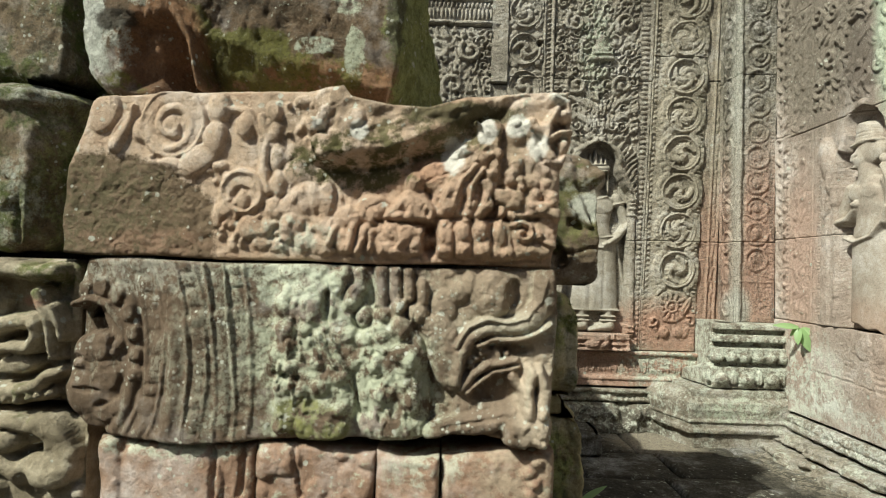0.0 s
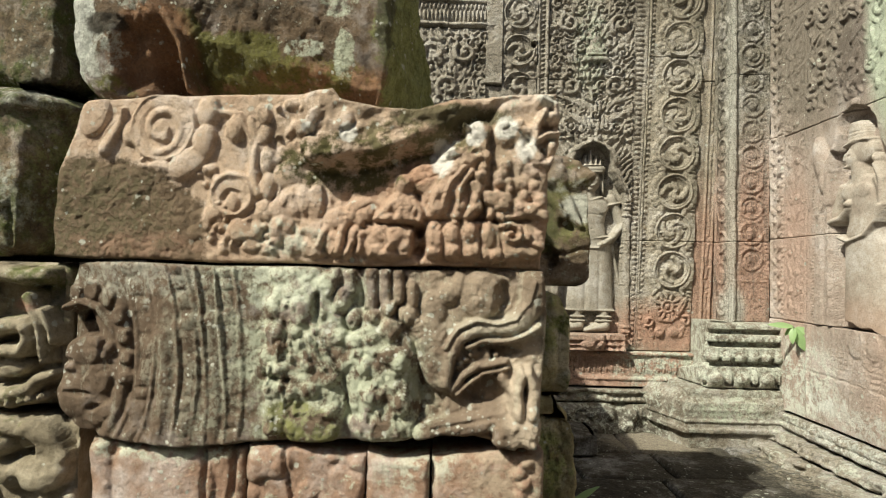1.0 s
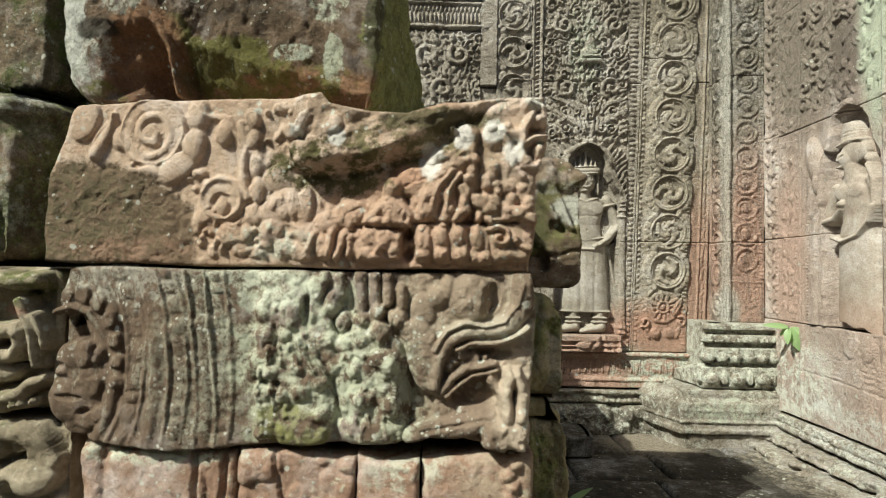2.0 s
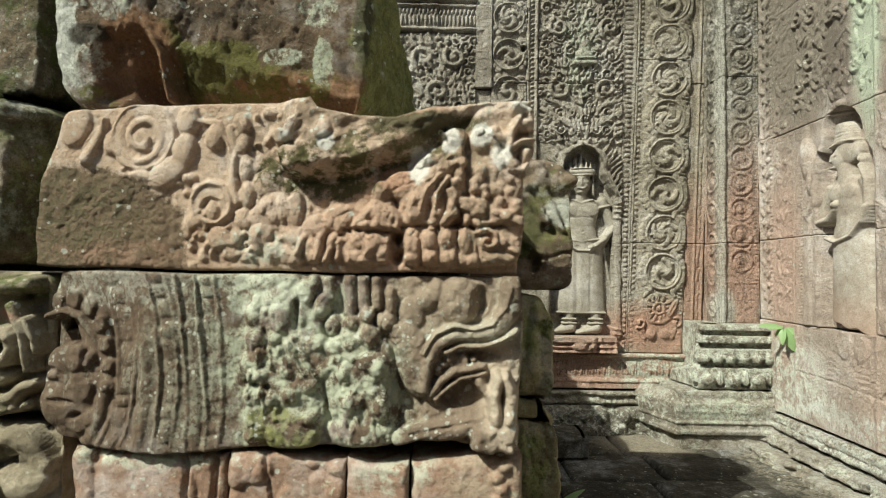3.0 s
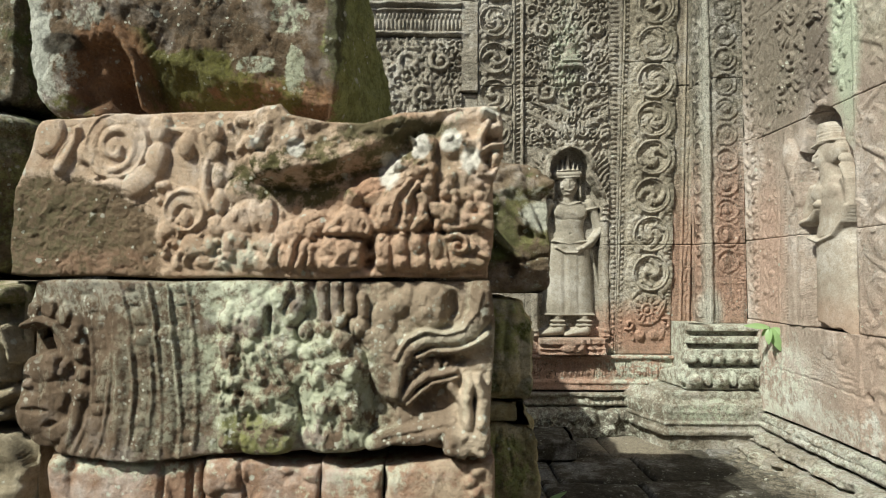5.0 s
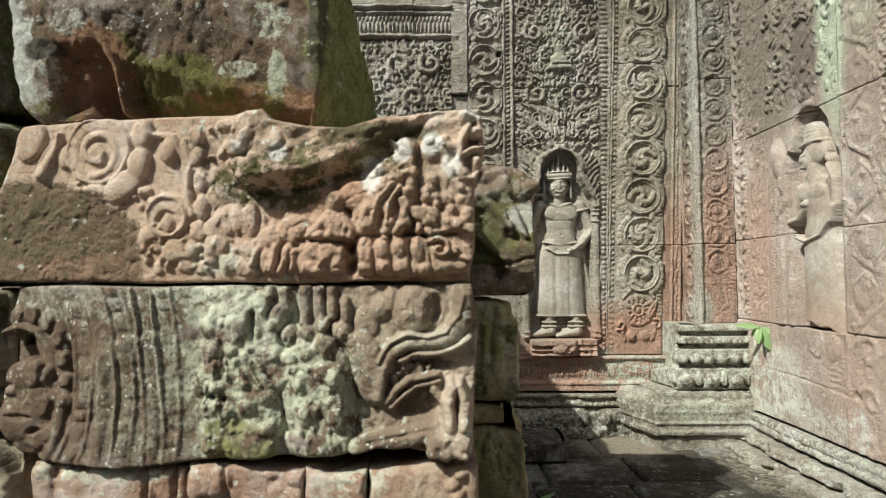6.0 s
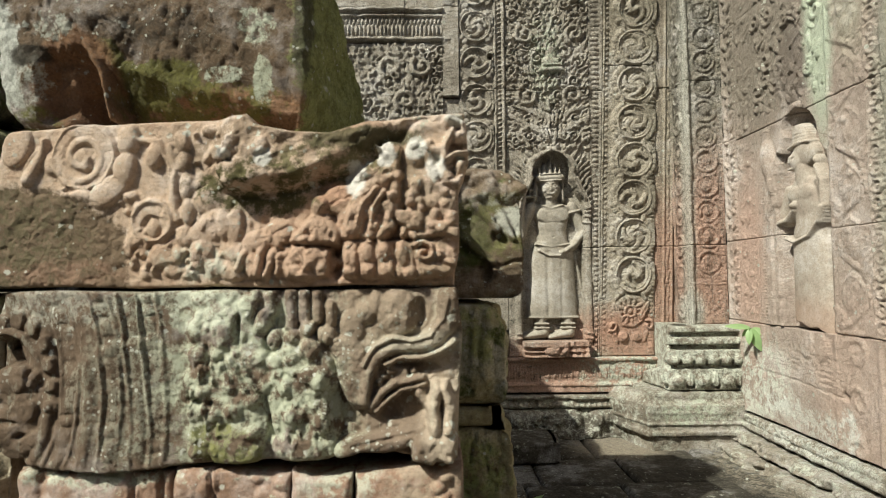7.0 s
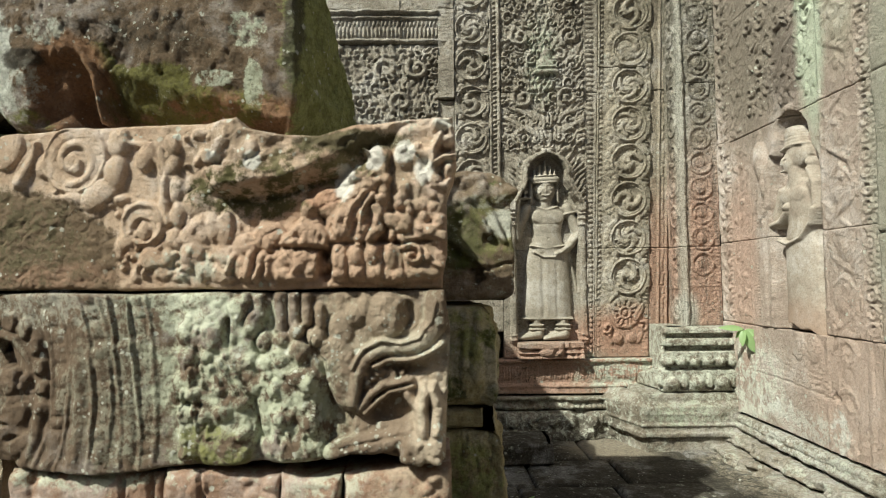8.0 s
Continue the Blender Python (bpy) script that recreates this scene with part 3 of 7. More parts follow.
m_d = stone("dark_weathered_sandstone", ((0.08, 0.057, 0.035), (0.16, 0.11, 0.068), (0.25, 0.186, 0.12)), [
    ((-0.42, 1.65, 1.98), (0.40, 0.6, 0.075), (0.33, 0.185, 0.10), 0.2, 1.0, 0.9, 0),
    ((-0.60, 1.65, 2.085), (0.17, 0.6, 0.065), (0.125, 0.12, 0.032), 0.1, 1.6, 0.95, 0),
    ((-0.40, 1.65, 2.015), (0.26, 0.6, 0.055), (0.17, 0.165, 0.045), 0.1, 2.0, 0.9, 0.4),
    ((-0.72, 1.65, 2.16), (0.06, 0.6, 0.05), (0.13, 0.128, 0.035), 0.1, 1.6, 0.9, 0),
    ((-0.07, 1.85, 2.15), (0.12, 0.40, 0.55), (0.22, 0.235, 0.085), 0.1, 1.2, 0.95, 0),
    ((-0.07, 1.85, 2.15), (0.12, 0.40, 0.55), (0.35, 0.38, 0.155), 0.1, 1.6, 0.8, 0.6),
    ((-0.145, 1.62, 2.2), (0.022, 0.2, 0.16), (0.06, 0.055, 0.04), 0.2, 2.0, 0.75, 0),
    ((-0.80, 1.70, 2.10), (0.125, 0.5, 0.14), (0.25, 0.135, 0.072), 0.15, 0.6, 0.95, 0),
    ((-0.79, 1.70, 2.02), (0.13, 0.5, 0.05), (0.10, 0.06, 0.038), 0.3, 1.0, 0.5, 0),
    ((-1.045, 1.68, 2.16), (0.075, 0.5, 0.17), (0.62, 0.63, 0.56), 0.12, 1.6, 0.92, 0),
    ((-0.955, 1.68, 2.10), (0.06, 0.5, 0.09), (0.50, 0.51, 0.44), 0.1, 2.2, 0.85, 0.6),
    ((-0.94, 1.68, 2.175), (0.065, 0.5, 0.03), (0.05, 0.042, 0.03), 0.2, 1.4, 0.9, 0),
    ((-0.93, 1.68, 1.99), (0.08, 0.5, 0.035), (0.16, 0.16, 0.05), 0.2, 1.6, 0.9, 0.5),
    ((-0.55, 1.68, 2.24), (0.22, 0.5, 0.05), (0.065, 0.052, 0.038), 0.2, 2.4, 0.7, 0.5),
    ((-0.86, 1.68, 2.25), (0.05, 0.5, 0.035), (0.54, 0.55, 0.46), 0.1, 2.4, 0.85, 0.9),
    ((-0.255, 1.6, 2.07), (0.030, 0.3, 0.065), (0.50, 0.53, 0.40), 0.08, 2.0, 0.95, 0.35),
    ((-0.36, 1.6, 2.09), (0.06, 0.3, 0.02), (0.48, 0.51, 0.40), 0.08, 2.4, 0.9, 0.7),
    ((-0.27, 1.6, 2.22), (0.05, 0.3, 0.05), (0.50, 0.53, 0.41), 0.08, 2.4, 0.9, 0.9)], lichen=0.12, spots=0.16, speck=0.12, relief=1.5, grain=0.6)
m_e = stone("dark_mossy_sandstone", ((0.13, 0.098, 0.06), (0.24, 0.18, 0.115), (0.35, 0.275, 0.185)), [
    ((-1.12, 1.94, 1.74), (0.13, 0.2, 0.32), (0.34, 0.35, 0.15), 0.3, 1.6, 0.9, 0.4),
    ((-1.30, 1.80, 1.66), (0.09, 0.2, 0.14), (0.46, 0.47, 0.38), 0.2, 2.4, 0.8, 0.9),
    ((-1.28, 1.80, 2.00), (0.14, 0.3, 0.035), (0.50, 0.51, 0.44), 0.2, 2.0, 0.85, 0.7),
    # painted shade on the right end of the upper block
    ((-1.20, 1.85, 2.2), (0.12, 0.4, 0.30), (0.09, 0.08, 0.055), 0.25, 1.0, 0.7, 0.5)], lichen=0.30, lichen_col=(0.40, 0.42, 0.33), spots=0.12, moss=0.6, relief=1.3, grain=0.8)
m_f = stone("grey_carved_sandstone", ((0.25, 0.21, 0.145), (0.41, 0.355, 0.26), (0.52, 0.46, 0.35)), [
    ((-1.12, 1.66, 1.38), (0.05, 0.2, 0.02), (0.42, 0.22, 0.16), 0.3, 1.4, 0.7, 0),
    ((-1.05, 1.66, 1.46), (0.10, 0.2, 0.05), (0.15, 0.155, 0.055), 0.3, 1.6, 0.85, 0.5)], lichen=0.15, spots=0.1, moss=0.12, relief=0.7, grain=0.35)
m_g = stone("brown_broken_sandstone", ((0.13, 0.095, 0.06), (0.24, 0.18, 0.125), (0.36, 0.29, 0.215)), [
    ((0.40, 1.95, 1.70), (0.16, 0.3, 0.11), (0.17, 0.17, 0.065), 0.3, 1.4, 0.85, 0.5),
    ((0.46, 1.95, 1.72), (0.05, 0.3, 0.055), (0.56, 0.56, 0.48), 0.2, 2.2, 0.95, 0),
    ((0.43, 1.95, 1.79), (0.09, 0.3, 0.02), (0.50, 0.50, 0.42), 0.3, 2.2, 0.7, 0.8),
    ((0.30, 1.95, 1.66), (0.10, 0.3, 0.10), (0.10, 0.10, 0.045), 0.3, 1.4, 0.8, 0)], lichen=0.2, spots=0.1, moss=0.15, relief=1.0, grain=0.5)
m_h = stone("mossy_brown_sandstone", ((0.23, 0.19, 0.10), (0.44, 0.38, 0.22), (0.56, 0.50, 0.33)), [
    ((0.36, 1.95, 1.35), (0.09, 0.3, 0.10), (0.33, 0.35, 0.13), 0.3, 1.8, 0.8, 0.5),
    ((0.34, 1.95, 0.90), (0.10, 0.3, 0.12), (0.33, 0.36, 0.14), 0.3, 2.0, 0.85, 0.5),
    ((0.43, 1.95, 1.20), (0.03, 0.3, 0.12), (0.42, 0.40, 0.30), 0.3, 1.4, 0.6, 0.6)], lichen=0.15, lichen_col=(0.40, 0.44, 0.28), spots=0.06, moss=0.4, relief=1.0, grain=0.5)

# ---- ground and terrace ----
FLOOR = 0.555
ground = thing("ground", box_mesh("ground", -400, 400, -400, 400, -0.5, 0.0, 0), m_plain, "bare brown earth of the temple court", "ground", kind="structure")
terrace = thing("pavement", box_mesh("pavement", -3.0, 2.2, 1.1, 4.3, 0.0, FLOOR - 0.03, 0.01), m_floor, "dark sandstone paving of the raised terrace, shade and sunlit patches in its colour", "pavement", kind="structure")
rng = random.Random(11)
xs = [-1.2, -0.5, 0.1, 0.62, 1.08, 1.62, 1.96]
ys = [1.2, 1.9, 2.45, 2.9, 3.32, 3.8]
for j, (ya, yb) in enumerate(zip(ys, ys[1:])):
    for i, (xa, xb) in enumerate(zip(xs, xs[1:])):
        o = 0.09 * (j % 2) if 0 < i else 0
        o2 = 0.09 * (j % 2) if i < len(xs) - 2 else 0
        r = Relief(xa + o + 0.004, xb + o2 - 0.004, ya + 0.004, yb - 0.004, 0.012)
        r.weather(0.008, 5, 40 + i + 7 * j, 5)
        r.edge(0.018, 0.9, i + j)
        r.H += rng.uniform(-0.008, 0.004)
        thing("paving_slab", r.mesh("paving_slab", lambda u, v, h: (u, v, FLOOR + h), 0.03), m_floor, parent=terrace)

# ---- back wall ----
wall_n = thing("wall_north", box_mesh("wall_north", -3.0, 2.6, 3.965, 4.4, 0.0, 4.4, 0.02), m_plain, "grey carved sandstone temple wall with scroll bands and a niche", "wall", kind="structure")
WY = 3.82


def carve_leafy(r, rng):
    r.foliage(-0.88, 0.25, 1.6, 3.05, rng, 0.05, 0.02, 0.05)
    for u, v in ((-0.065, 2.891), (0.134, 2.894), (0.029, 2.672)):
        r.spiral(u, v, 0.075, 1.5, 0.018, 0.024, 1.0, 1 if u < 0.1 else -1)
        r.dome(u, v, 0.02, 0.02, 0.024)
        for k in range(7):
            a = 0.5 + k * 0.55
            r.leaf(u + 0.085 * math.cos(a), v + 0.085 * math.sin(a), 0.06, 0.016, math.degrees(a) + 30, 0.018)


def carve_frieze(r, rng):
    for i in range(44):
        u = -0.86 + i * 0.026
        r.leaf(u, 3.10, 0.075, 0.012, 90, 0.016)
        r.dome(u + 0.013, 3.19, 0.009, 0.02, 0.012)
    r.stroke([(-0.9, 3.075), (0.3, 3.075)], 0.014, 0.02)
    r.stroke([(-0.9, 3.225), (0.3, 3.225)], 0.012, 0.018)
    r.stroke([(-0.9, 3.262), (0.3, 3.262)], 0.018, 0.03)


def carve_jamb(r, rng):
    r.H += 0.028
    for k in range(44):
        r.stroke([(0.285 + rng.uniform(0, 0.01), 2.70 + 0.023 * k), (0.335, 2.705 + 0.023 * k)], 0.006, 0.003, base=0.027)


def carve_scroll_a(r, rng):
    for k in range(6):
        r.scroll(0.478, 3.395 - 0.2395 * k, 0.099, rng, 1 if k % 2 else -1, 0.02, 19)
        r.leaf(0.40, 3.50 - 0.2395 * k, 0.06, 0.016, -40, 0.014)
        r.leaf(0.56, 3.50 - 0.2395 * k, 0.06, 0.016, 220, 0.014)
    r.stroke([(0.377, 1.5), (0.377, 4)], 0.006, 0.012)
    if r.box[3] > 2.9:
        r.dent(0.572, 2.954, 0.018, 0.022, 0.05)


def carve_strip(r, rng):
    r.stroke([(0.603, 1.5), (0.603, 4)], 0.010, 0.012)
    r.stroke([(0.655, 1.5), (0.655, 4)], 0.012, 0.018)
    for k in range(60):
        r.leaf(0.615, 1.9 + 0.031 * k, 0.034, 0.009, 20, 0.012)


def arch(z):
    """Half width of the niche at height z."""
    return np.interp(z, [1.13, 2.02, 2.06, 2.12, 2.16, 2.24, 2.28, 2.31, 2.325, 2.335], [0.197, 0.197, 0.17, 0.138, 0.120, 0.118, 0.098, 0.065, 0.036, 0.0]) * (z > 1.128)


NX = 0.957


def carve_niche(r, rng):
    r.H += 0.002
    r.foliage(0.69, 1.195, 2.36, 3.7, rng, 0.046, 0.024, NX)
    for s in (-1, 1):
        r.spiral(NX + s * 0.145, 2.70, 0.07, 1.6, 0.016, 0.028, 0.5, s)
        r.spiral(NX + s * 0.16, 3.10, 0.065, 1.6, 0.015, 0.026, 0.5, s)
        for k in range(9):
            r.leaf(NX + s * (0.02 + 0.024 * k), 2.40 + 0.018 * k, 0.085, 0.017, 90 - s * (8 + 7 * k), 0.026)
            r.leaf(NX + s * (0.01 + 0.022 * k), 2.52 + 0.012 * k, 0.07, 0.015, 90 - s * (5 + 8 * k), 0.024)
        # flame leaves beside the arch
        for k in range(12):
            z = 1.96 + 0.033 * k
            w = float(arch(np.array(z)))
            r.leaf(NX + s * (w + 0.035), z, 0.075, 0.015, 90 - s * 38, 0.024)
            r.leaf(NX + s * (w + 0.085), z - 0.02, 0.06, 0.014, 90 - s * 48, 0.02)
        # rim of the arch
        zs = [1.98, 2.04, 2.09, 2.13, 2.16, 2.24, 2.285, 2.315, 2.335, 2.35]
        r.stroke([(NX + s * (float(arch(np.array(z))) + 0.016), z) for z in zs], 0.022, 0.036)
        r.stroke([(NX + s * (float(arch(np.array(z))) + 0.040), z) for z in zs[:-2]], 0.012, 0.026)
        # slim columns of the niche
        r.stroke([(NX + s * 0.224, 1.14), (NX + s * 0.224, 1.93)], 0.020, 0.018, flat=0.3)
        for z in (1.15, 1.18, 1.88, 1.92, 1.95):
            r.stroke([(NX + s * 0.208, z), (NX + s * 0.236, z)], 0.012, 0.024)
    r.dome(NX + 0.0, 2.92, 0.060, 0.045, 0.026)
    r.stroke([(0.900, 2.863), (1.03, 2.865)], 0.018, 0.034, flat=0.25)
    r.stroke([(0.915, 2.895), (1.015, 2.897)], 0.010, 0.030, flat=0.25)
    r.dome(0.967, 2.978, 0.036, 0.06, 0.024)
    inside = abs(r.U - NX) < arch(r.V) + 0.003 * (bumps(r.U * 60, r.V * 60, 4) - 0.5)
    r.H = np.where(inside, -0.105, r.H)
    if r.box[3] > 2.7:
        r.dent(0.968, 2.63, 0.02, 0.026, 0.03)
    r.cut([(0.674, 2.735), (1.2, 2.745)], 0.004, 0.01)


def carve_edge_beads(r, rng):
    r.stroke([(1.208, 0.9), (1.208, 4)], 0.006, 0.012)
    r.beads(1.227, 1.06, 1.227, 3.72, 84, 0.0145, 0.016)
    r.stroke([(1.25, 0.9), (1.25, 4)], 0.005, 0.012)


def carve_pilaster(r, rng):
    r.stroke([(1.262, 0.9), (1.262, 4)], 0.008, 0.014)
    r.beads(1.281, 1.06, 1.281, 3.72, 80, 0.011, 0.011)
    for k in range(9):
        r.scroll(1.463, 3.51 - 0.2455 * k, 0.111, rng, 1 if k % 2 else -1, 0.024, 21)
        for s in (-1, 1):
            r.leaf(1.463 + s * 0.10, 3.39 - 0.2455 * k, 0.06, 0.016, 90 + s * 30, 0.015)
    for k in range(110):
        r.leaf(1.592, 1.06 + 0.0245 * k, 0.03, 0.009, 168, 0.014)
    # lotus at the foot
    r.H = np.where((r.V < 1.40), np.minimum(r.H, 0.004), r.H)
    r.ring(1.45, 1.315, 0.090, 0.016, 0.009)
    r.ring(1.45, 1.315, 0.036, 0.010, 0.010)
    for k in range(12):
        a = 30 * k + 8
        r.leaf(1.45 + 0.045 * math.cos(radians(a)), 1.315 + 0.045 * math.sin(radians(a)), 0.050 + 0.012 * rng.random(), 0.016, a + rng.uniform(-12, 12), 0.012 + 0.005 * rng.random())
    r.dome(1.45, 1.315, 0.018, 0.018, 0.013)
    for s in (-1, 1):
        r.spiral(1.45 + s * 0.115, 1.225, 0.034, 1.2, 0.010, 0.018, 1.0, s)
        r.leaf(1.45 + s * 0.10, 1.385, 0.06, 0.016, 90 + s * 35, 0.016)
    for s in (-1, 1):
        r.leaf(1.45 + s * 0.06, 1.26, 0.13, 0.03, 90 - s * 25, 0.018)
        r.dome(1.45 + s * 0.045, 1.155, 0.035, 0.035, 0.024)
        r.leaf(1.45 + s * 0.08, 1.12, 0.09, 0.022, 90 - s * 20, 0.018)


def lean(place):
    """The pilaster leans a little."""
    return lambda u, v, h: place(u + 0.034 * (v - 1.6), v, h)


def carve_fringe(r, rng):
    r.H -= 0.006
    for u, w, h in ((1.662, 0.007, 0.012), (1.712, 0.010, 0.016), (1.738, 0.006, 0.012)):
        r.stroke([(u, 0.9), (u, 4)], w, h, base=-0.006)
    for k in range(88):
        r.leaf(1.690, 1.10 + 0.030 * k, 0.034, 0.010, 90 + rng.uniform(-25, 25), 0.012, base=-0.006)
    for k in range(190):
        z = 1.1 + 0.0145 * k
        r.stroke([(1.615, z), (1.655 + rng.uniform(-0.008, 0.008), z + 0.012)], 0.006, 0.0045, 0.003, base=-0.006)
        r.stroke([(1.668, z + 0.006), (1.70, z - 0.004)], 0.005, 0.006, 0.003, base=-0.006)


def carve_small_scroll(u, r0, top, step_, n):
    def carve(r, rng):
        for k in range(n):
            r.ring(u, top - step_ * k, r0, r0 * 0.17, 0.014)
            r.dome(u, top - step_ * k, r0 * 0.5, r0 * 0.45, 0.017, rng.uniform(0, 180))
            r.spiral(u, top - step_ * k, r0 * 0.75, 0.9, r0 * 0.15, 0.013, rng.uniform(0, 6), 1 if k % 2 else -1)
            for s in (-1, 1):
                r.leaf(u + s * r0 * 0.5, top - step_ * (k + 0.5) - 0.3 * r0, r0 * 0.75, r0 * 0.2, 90 - s * 40, 0.012)
                r.dome(u + s * r0 * 1.3, top - step_ * k, r0 * 0.14, r0 * 0.3, 0.008)
        a, b = r.box[0] + 0.008, r.box[1] - 0.008
        for e in (a, b):
            r.stroke([(e, 0.5), (e, 4)], 0.007, 0.012)
    return carve


COURSES = [1.035, 1.72, 2.735, 3.72]
band(-0.9, 0.0215, [1.2, 2.1, 3.055], carve_leafy, back(WY), m_wall, wall_n, 0.007, gain=1.6, seed=2)
band(0.0235, 0.266, [1.2, 2.1, 3.055], carve_leafy, back(WY), m_wall, wall_n, 0.0045, gain=1.6, seed=2)
band(-0.9, 0.0215, [3.058, 3.285, 3.72], carve_frieze, back(WY - 0.01), m_wall, wall_n, 0.006, gain=1.6, seed=3)
band(0.0235, 0.266, [3.058, 3.285, 3.72], carve_frieze, back(WY - 0.005), m_wall, wall_n, 0.0045, gain=1.6, seed=3)
band(0.268, 0.369, [2.695, 3.285, 3.72], carve_jamb, back(WY), m_wall, wall_n, 0.005, seed=4)
band(0.268, 0.369, [1.2, 2.1, 2.69], lambda r, rng: None, back(WY), m_wall, wall_n, 0.008, seed=5)
band(0.372, 0.590, [1.2, 2.05, 2.735, 3.72], carve_scroll_a, back(WY), m_wall, wall_n, 0.0036, gain=1.6, seed=6)
band(0.592, 0.668, [1.2, 2.05, 2.75, 3.72], carve_strip, back(WY), m_wall, wall_n, 0.0045, gain=1.6, seed=7)
band(0.672, 1.2025, COURSES, carve_niche, back(WY), m_wall, wall_n, 0.0036, gain=1.3, seed=8, worn=0.0035)
band(1.2045, 1.255, COURSES, carve_edge_beads, lambda u, v, h: (u + 0.034 * (v - 1.6) * np.clip((u - 1.2036) / 0.052, 0, 1), WY - h, v), m_wall, wall_n, 0.0045, gain=0.75, seed=9, worn=0.004)
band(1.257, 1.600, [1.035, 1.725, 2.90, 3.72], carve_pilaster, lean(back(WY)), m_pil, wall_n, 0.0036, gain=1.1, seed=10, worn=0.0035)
band(1.602, 1.765, [1.035, 1.725, 2.75, 3.72], carve_fringe, lean(back(WY)), m_fringe, wall_n, 0.005, gain=1.3, seed=11)
# corner pilaster: flank and front
band(-3.815, -3.60, [1.2, 1.72, 2.72, 3.72], carve_small_scroll(-3.71, 0.062, 3.62, 0.19, 14), side(1.732), m_corner, wall_n, 0.006, gain=0.95, worn=0.004, seed=12)


def carve_corner(r, rng):
    carve_small_scroll(1.845, 0.064, 3.60, 0.1525, 14)(r, rng)
    r.stroke([(1.742, 1), (1.742, 4)], 0.014, 0.03)
    r.beads(1.935, 1.3, 1.935, 3.72, 110, 0.010, 0.010)
    low = r.V < 1.50
    r.H = np.where(low & (r.U > 1.757), np.minimum(r.H, 0.004), r.H)
    for k in range(8):
        r.leaf(1.775 + 0.023 * k, 1.38, 0.07, 0.010, 90, 0.009)
    r.stroke([(1.757, 1.485), (1.95, 1.485)], 0.006, 0.012)


band(1.732, 1.955, [1.245, 1.72, 2.72, 3.72], carve_corner, back(3.585), m_corner, wall_n, 0.0042, depth=0.2, gain=0.65, worn=0.005, seed=13, sides=True)


# red band and mouldings under the wall
def carve_red(r, rng):
    for k in range(62):
        u = -0.6 + 0.036 * k
        r.leaf(u, 0.90, 0.09, 0.014, 90, 0.012)
        r.stroke([(u + 0.018, 0.91), (u + 0.018, 0.98)], 0.004, 0.010)
    r.stroke([(-0.7, 0.865), (1.6, 0.865)], 0.012, 0.016, flat=0.3)
    r.stroke([(-0.7, 1.018), (1.6, 1.018)], 0.013, 0.02, flat=0.3)
    profile(r, [(0.80, 0.03), (0.85, 0.02), (0.88, 0.004), (1.04, 0.004)])


band(-0.6, 0.55, [0.815, 1.033], carve_red, back(3.805), m_wall, wall_n, 0.006, seed=14, worn=0.003)
band(0.551, 1.215, [0.815, 1.033], carve_red, back(3.805), m_wall, wall_n, 0.0045, seed=14, worn=0.003)
band(1.217, 1.60, [0.815, 1.033], carve_red, back(3.805), m_wall, wall_n, 0.0045, seed=14, worn=0.004)


def carve_bead_course(r, rng):
    profile(r, [(0.715, 0.02), (0.73, 0.05), (0.745, 0.052), (0.75, 0.03), (0.775, 0.03), (0.78, 0.055), (0.80, 0.06)])
    r.beads(-0.6, 0.762, 1.55, 0.762, 62, 0.016, 0.024)
    for k in range(62):
        r.dome(-0.583 + 0.0347 * k, 0.742, 0.013, 0.018, 0.062)


def carve_lotus_course(r, rng):
    profile(r, [(0.55, 0.13), (0.60, 0.13), (0.61, 0.10), (0.66, 0.085), (0.70, 0.05), (0.715, 0.045)])
    for k in range(17):
        r.dome(-0.55 + 0.125 * k, 0.655, 0.05, 0.05, 0.125)
        r.leaf(-0.49 + 0.125 * k, 0.62, 0.08, 0.02, 90, 0.11)


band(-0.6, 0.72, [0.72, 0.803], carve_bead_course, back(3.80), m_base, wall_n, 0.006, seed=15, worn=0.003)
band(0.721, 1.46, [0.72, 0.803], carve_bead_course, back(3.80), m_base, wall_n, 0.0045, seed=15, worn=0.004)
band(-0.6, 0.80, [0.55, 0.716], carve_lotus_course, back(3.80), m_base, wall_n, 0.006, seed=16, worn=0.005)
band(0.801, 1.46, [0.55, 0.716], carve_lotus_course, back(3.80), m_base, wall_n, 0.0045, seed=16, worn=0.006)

# pedestal of the niche figure
def carve_shelf(r, rng):
    profile(r, [(1.03, 0.10), (1.05, 0.10), (1.055, 0.085), (1.10, 0.085), (1.105, 0.11), (1.14, 0.11)])
    r.stroke([(0.745, 1.075), (0.88, 1.075)], 0.008, 0.105, flat=0.3)
    r.stroke([(1.03, 1.075), (1.16, 1.075)], 0.008, 0.105, flat=0.3)
    r.stroke([(0.905, 1.08), (1.005, 1.08)], 0.035, 0.115, flat=0.15)


band(0.752, 1.158, [1.037, 1.138], carve_shelf, back(WY), m_wall, wall_n, 0.004, depth=0.05, seed=17)


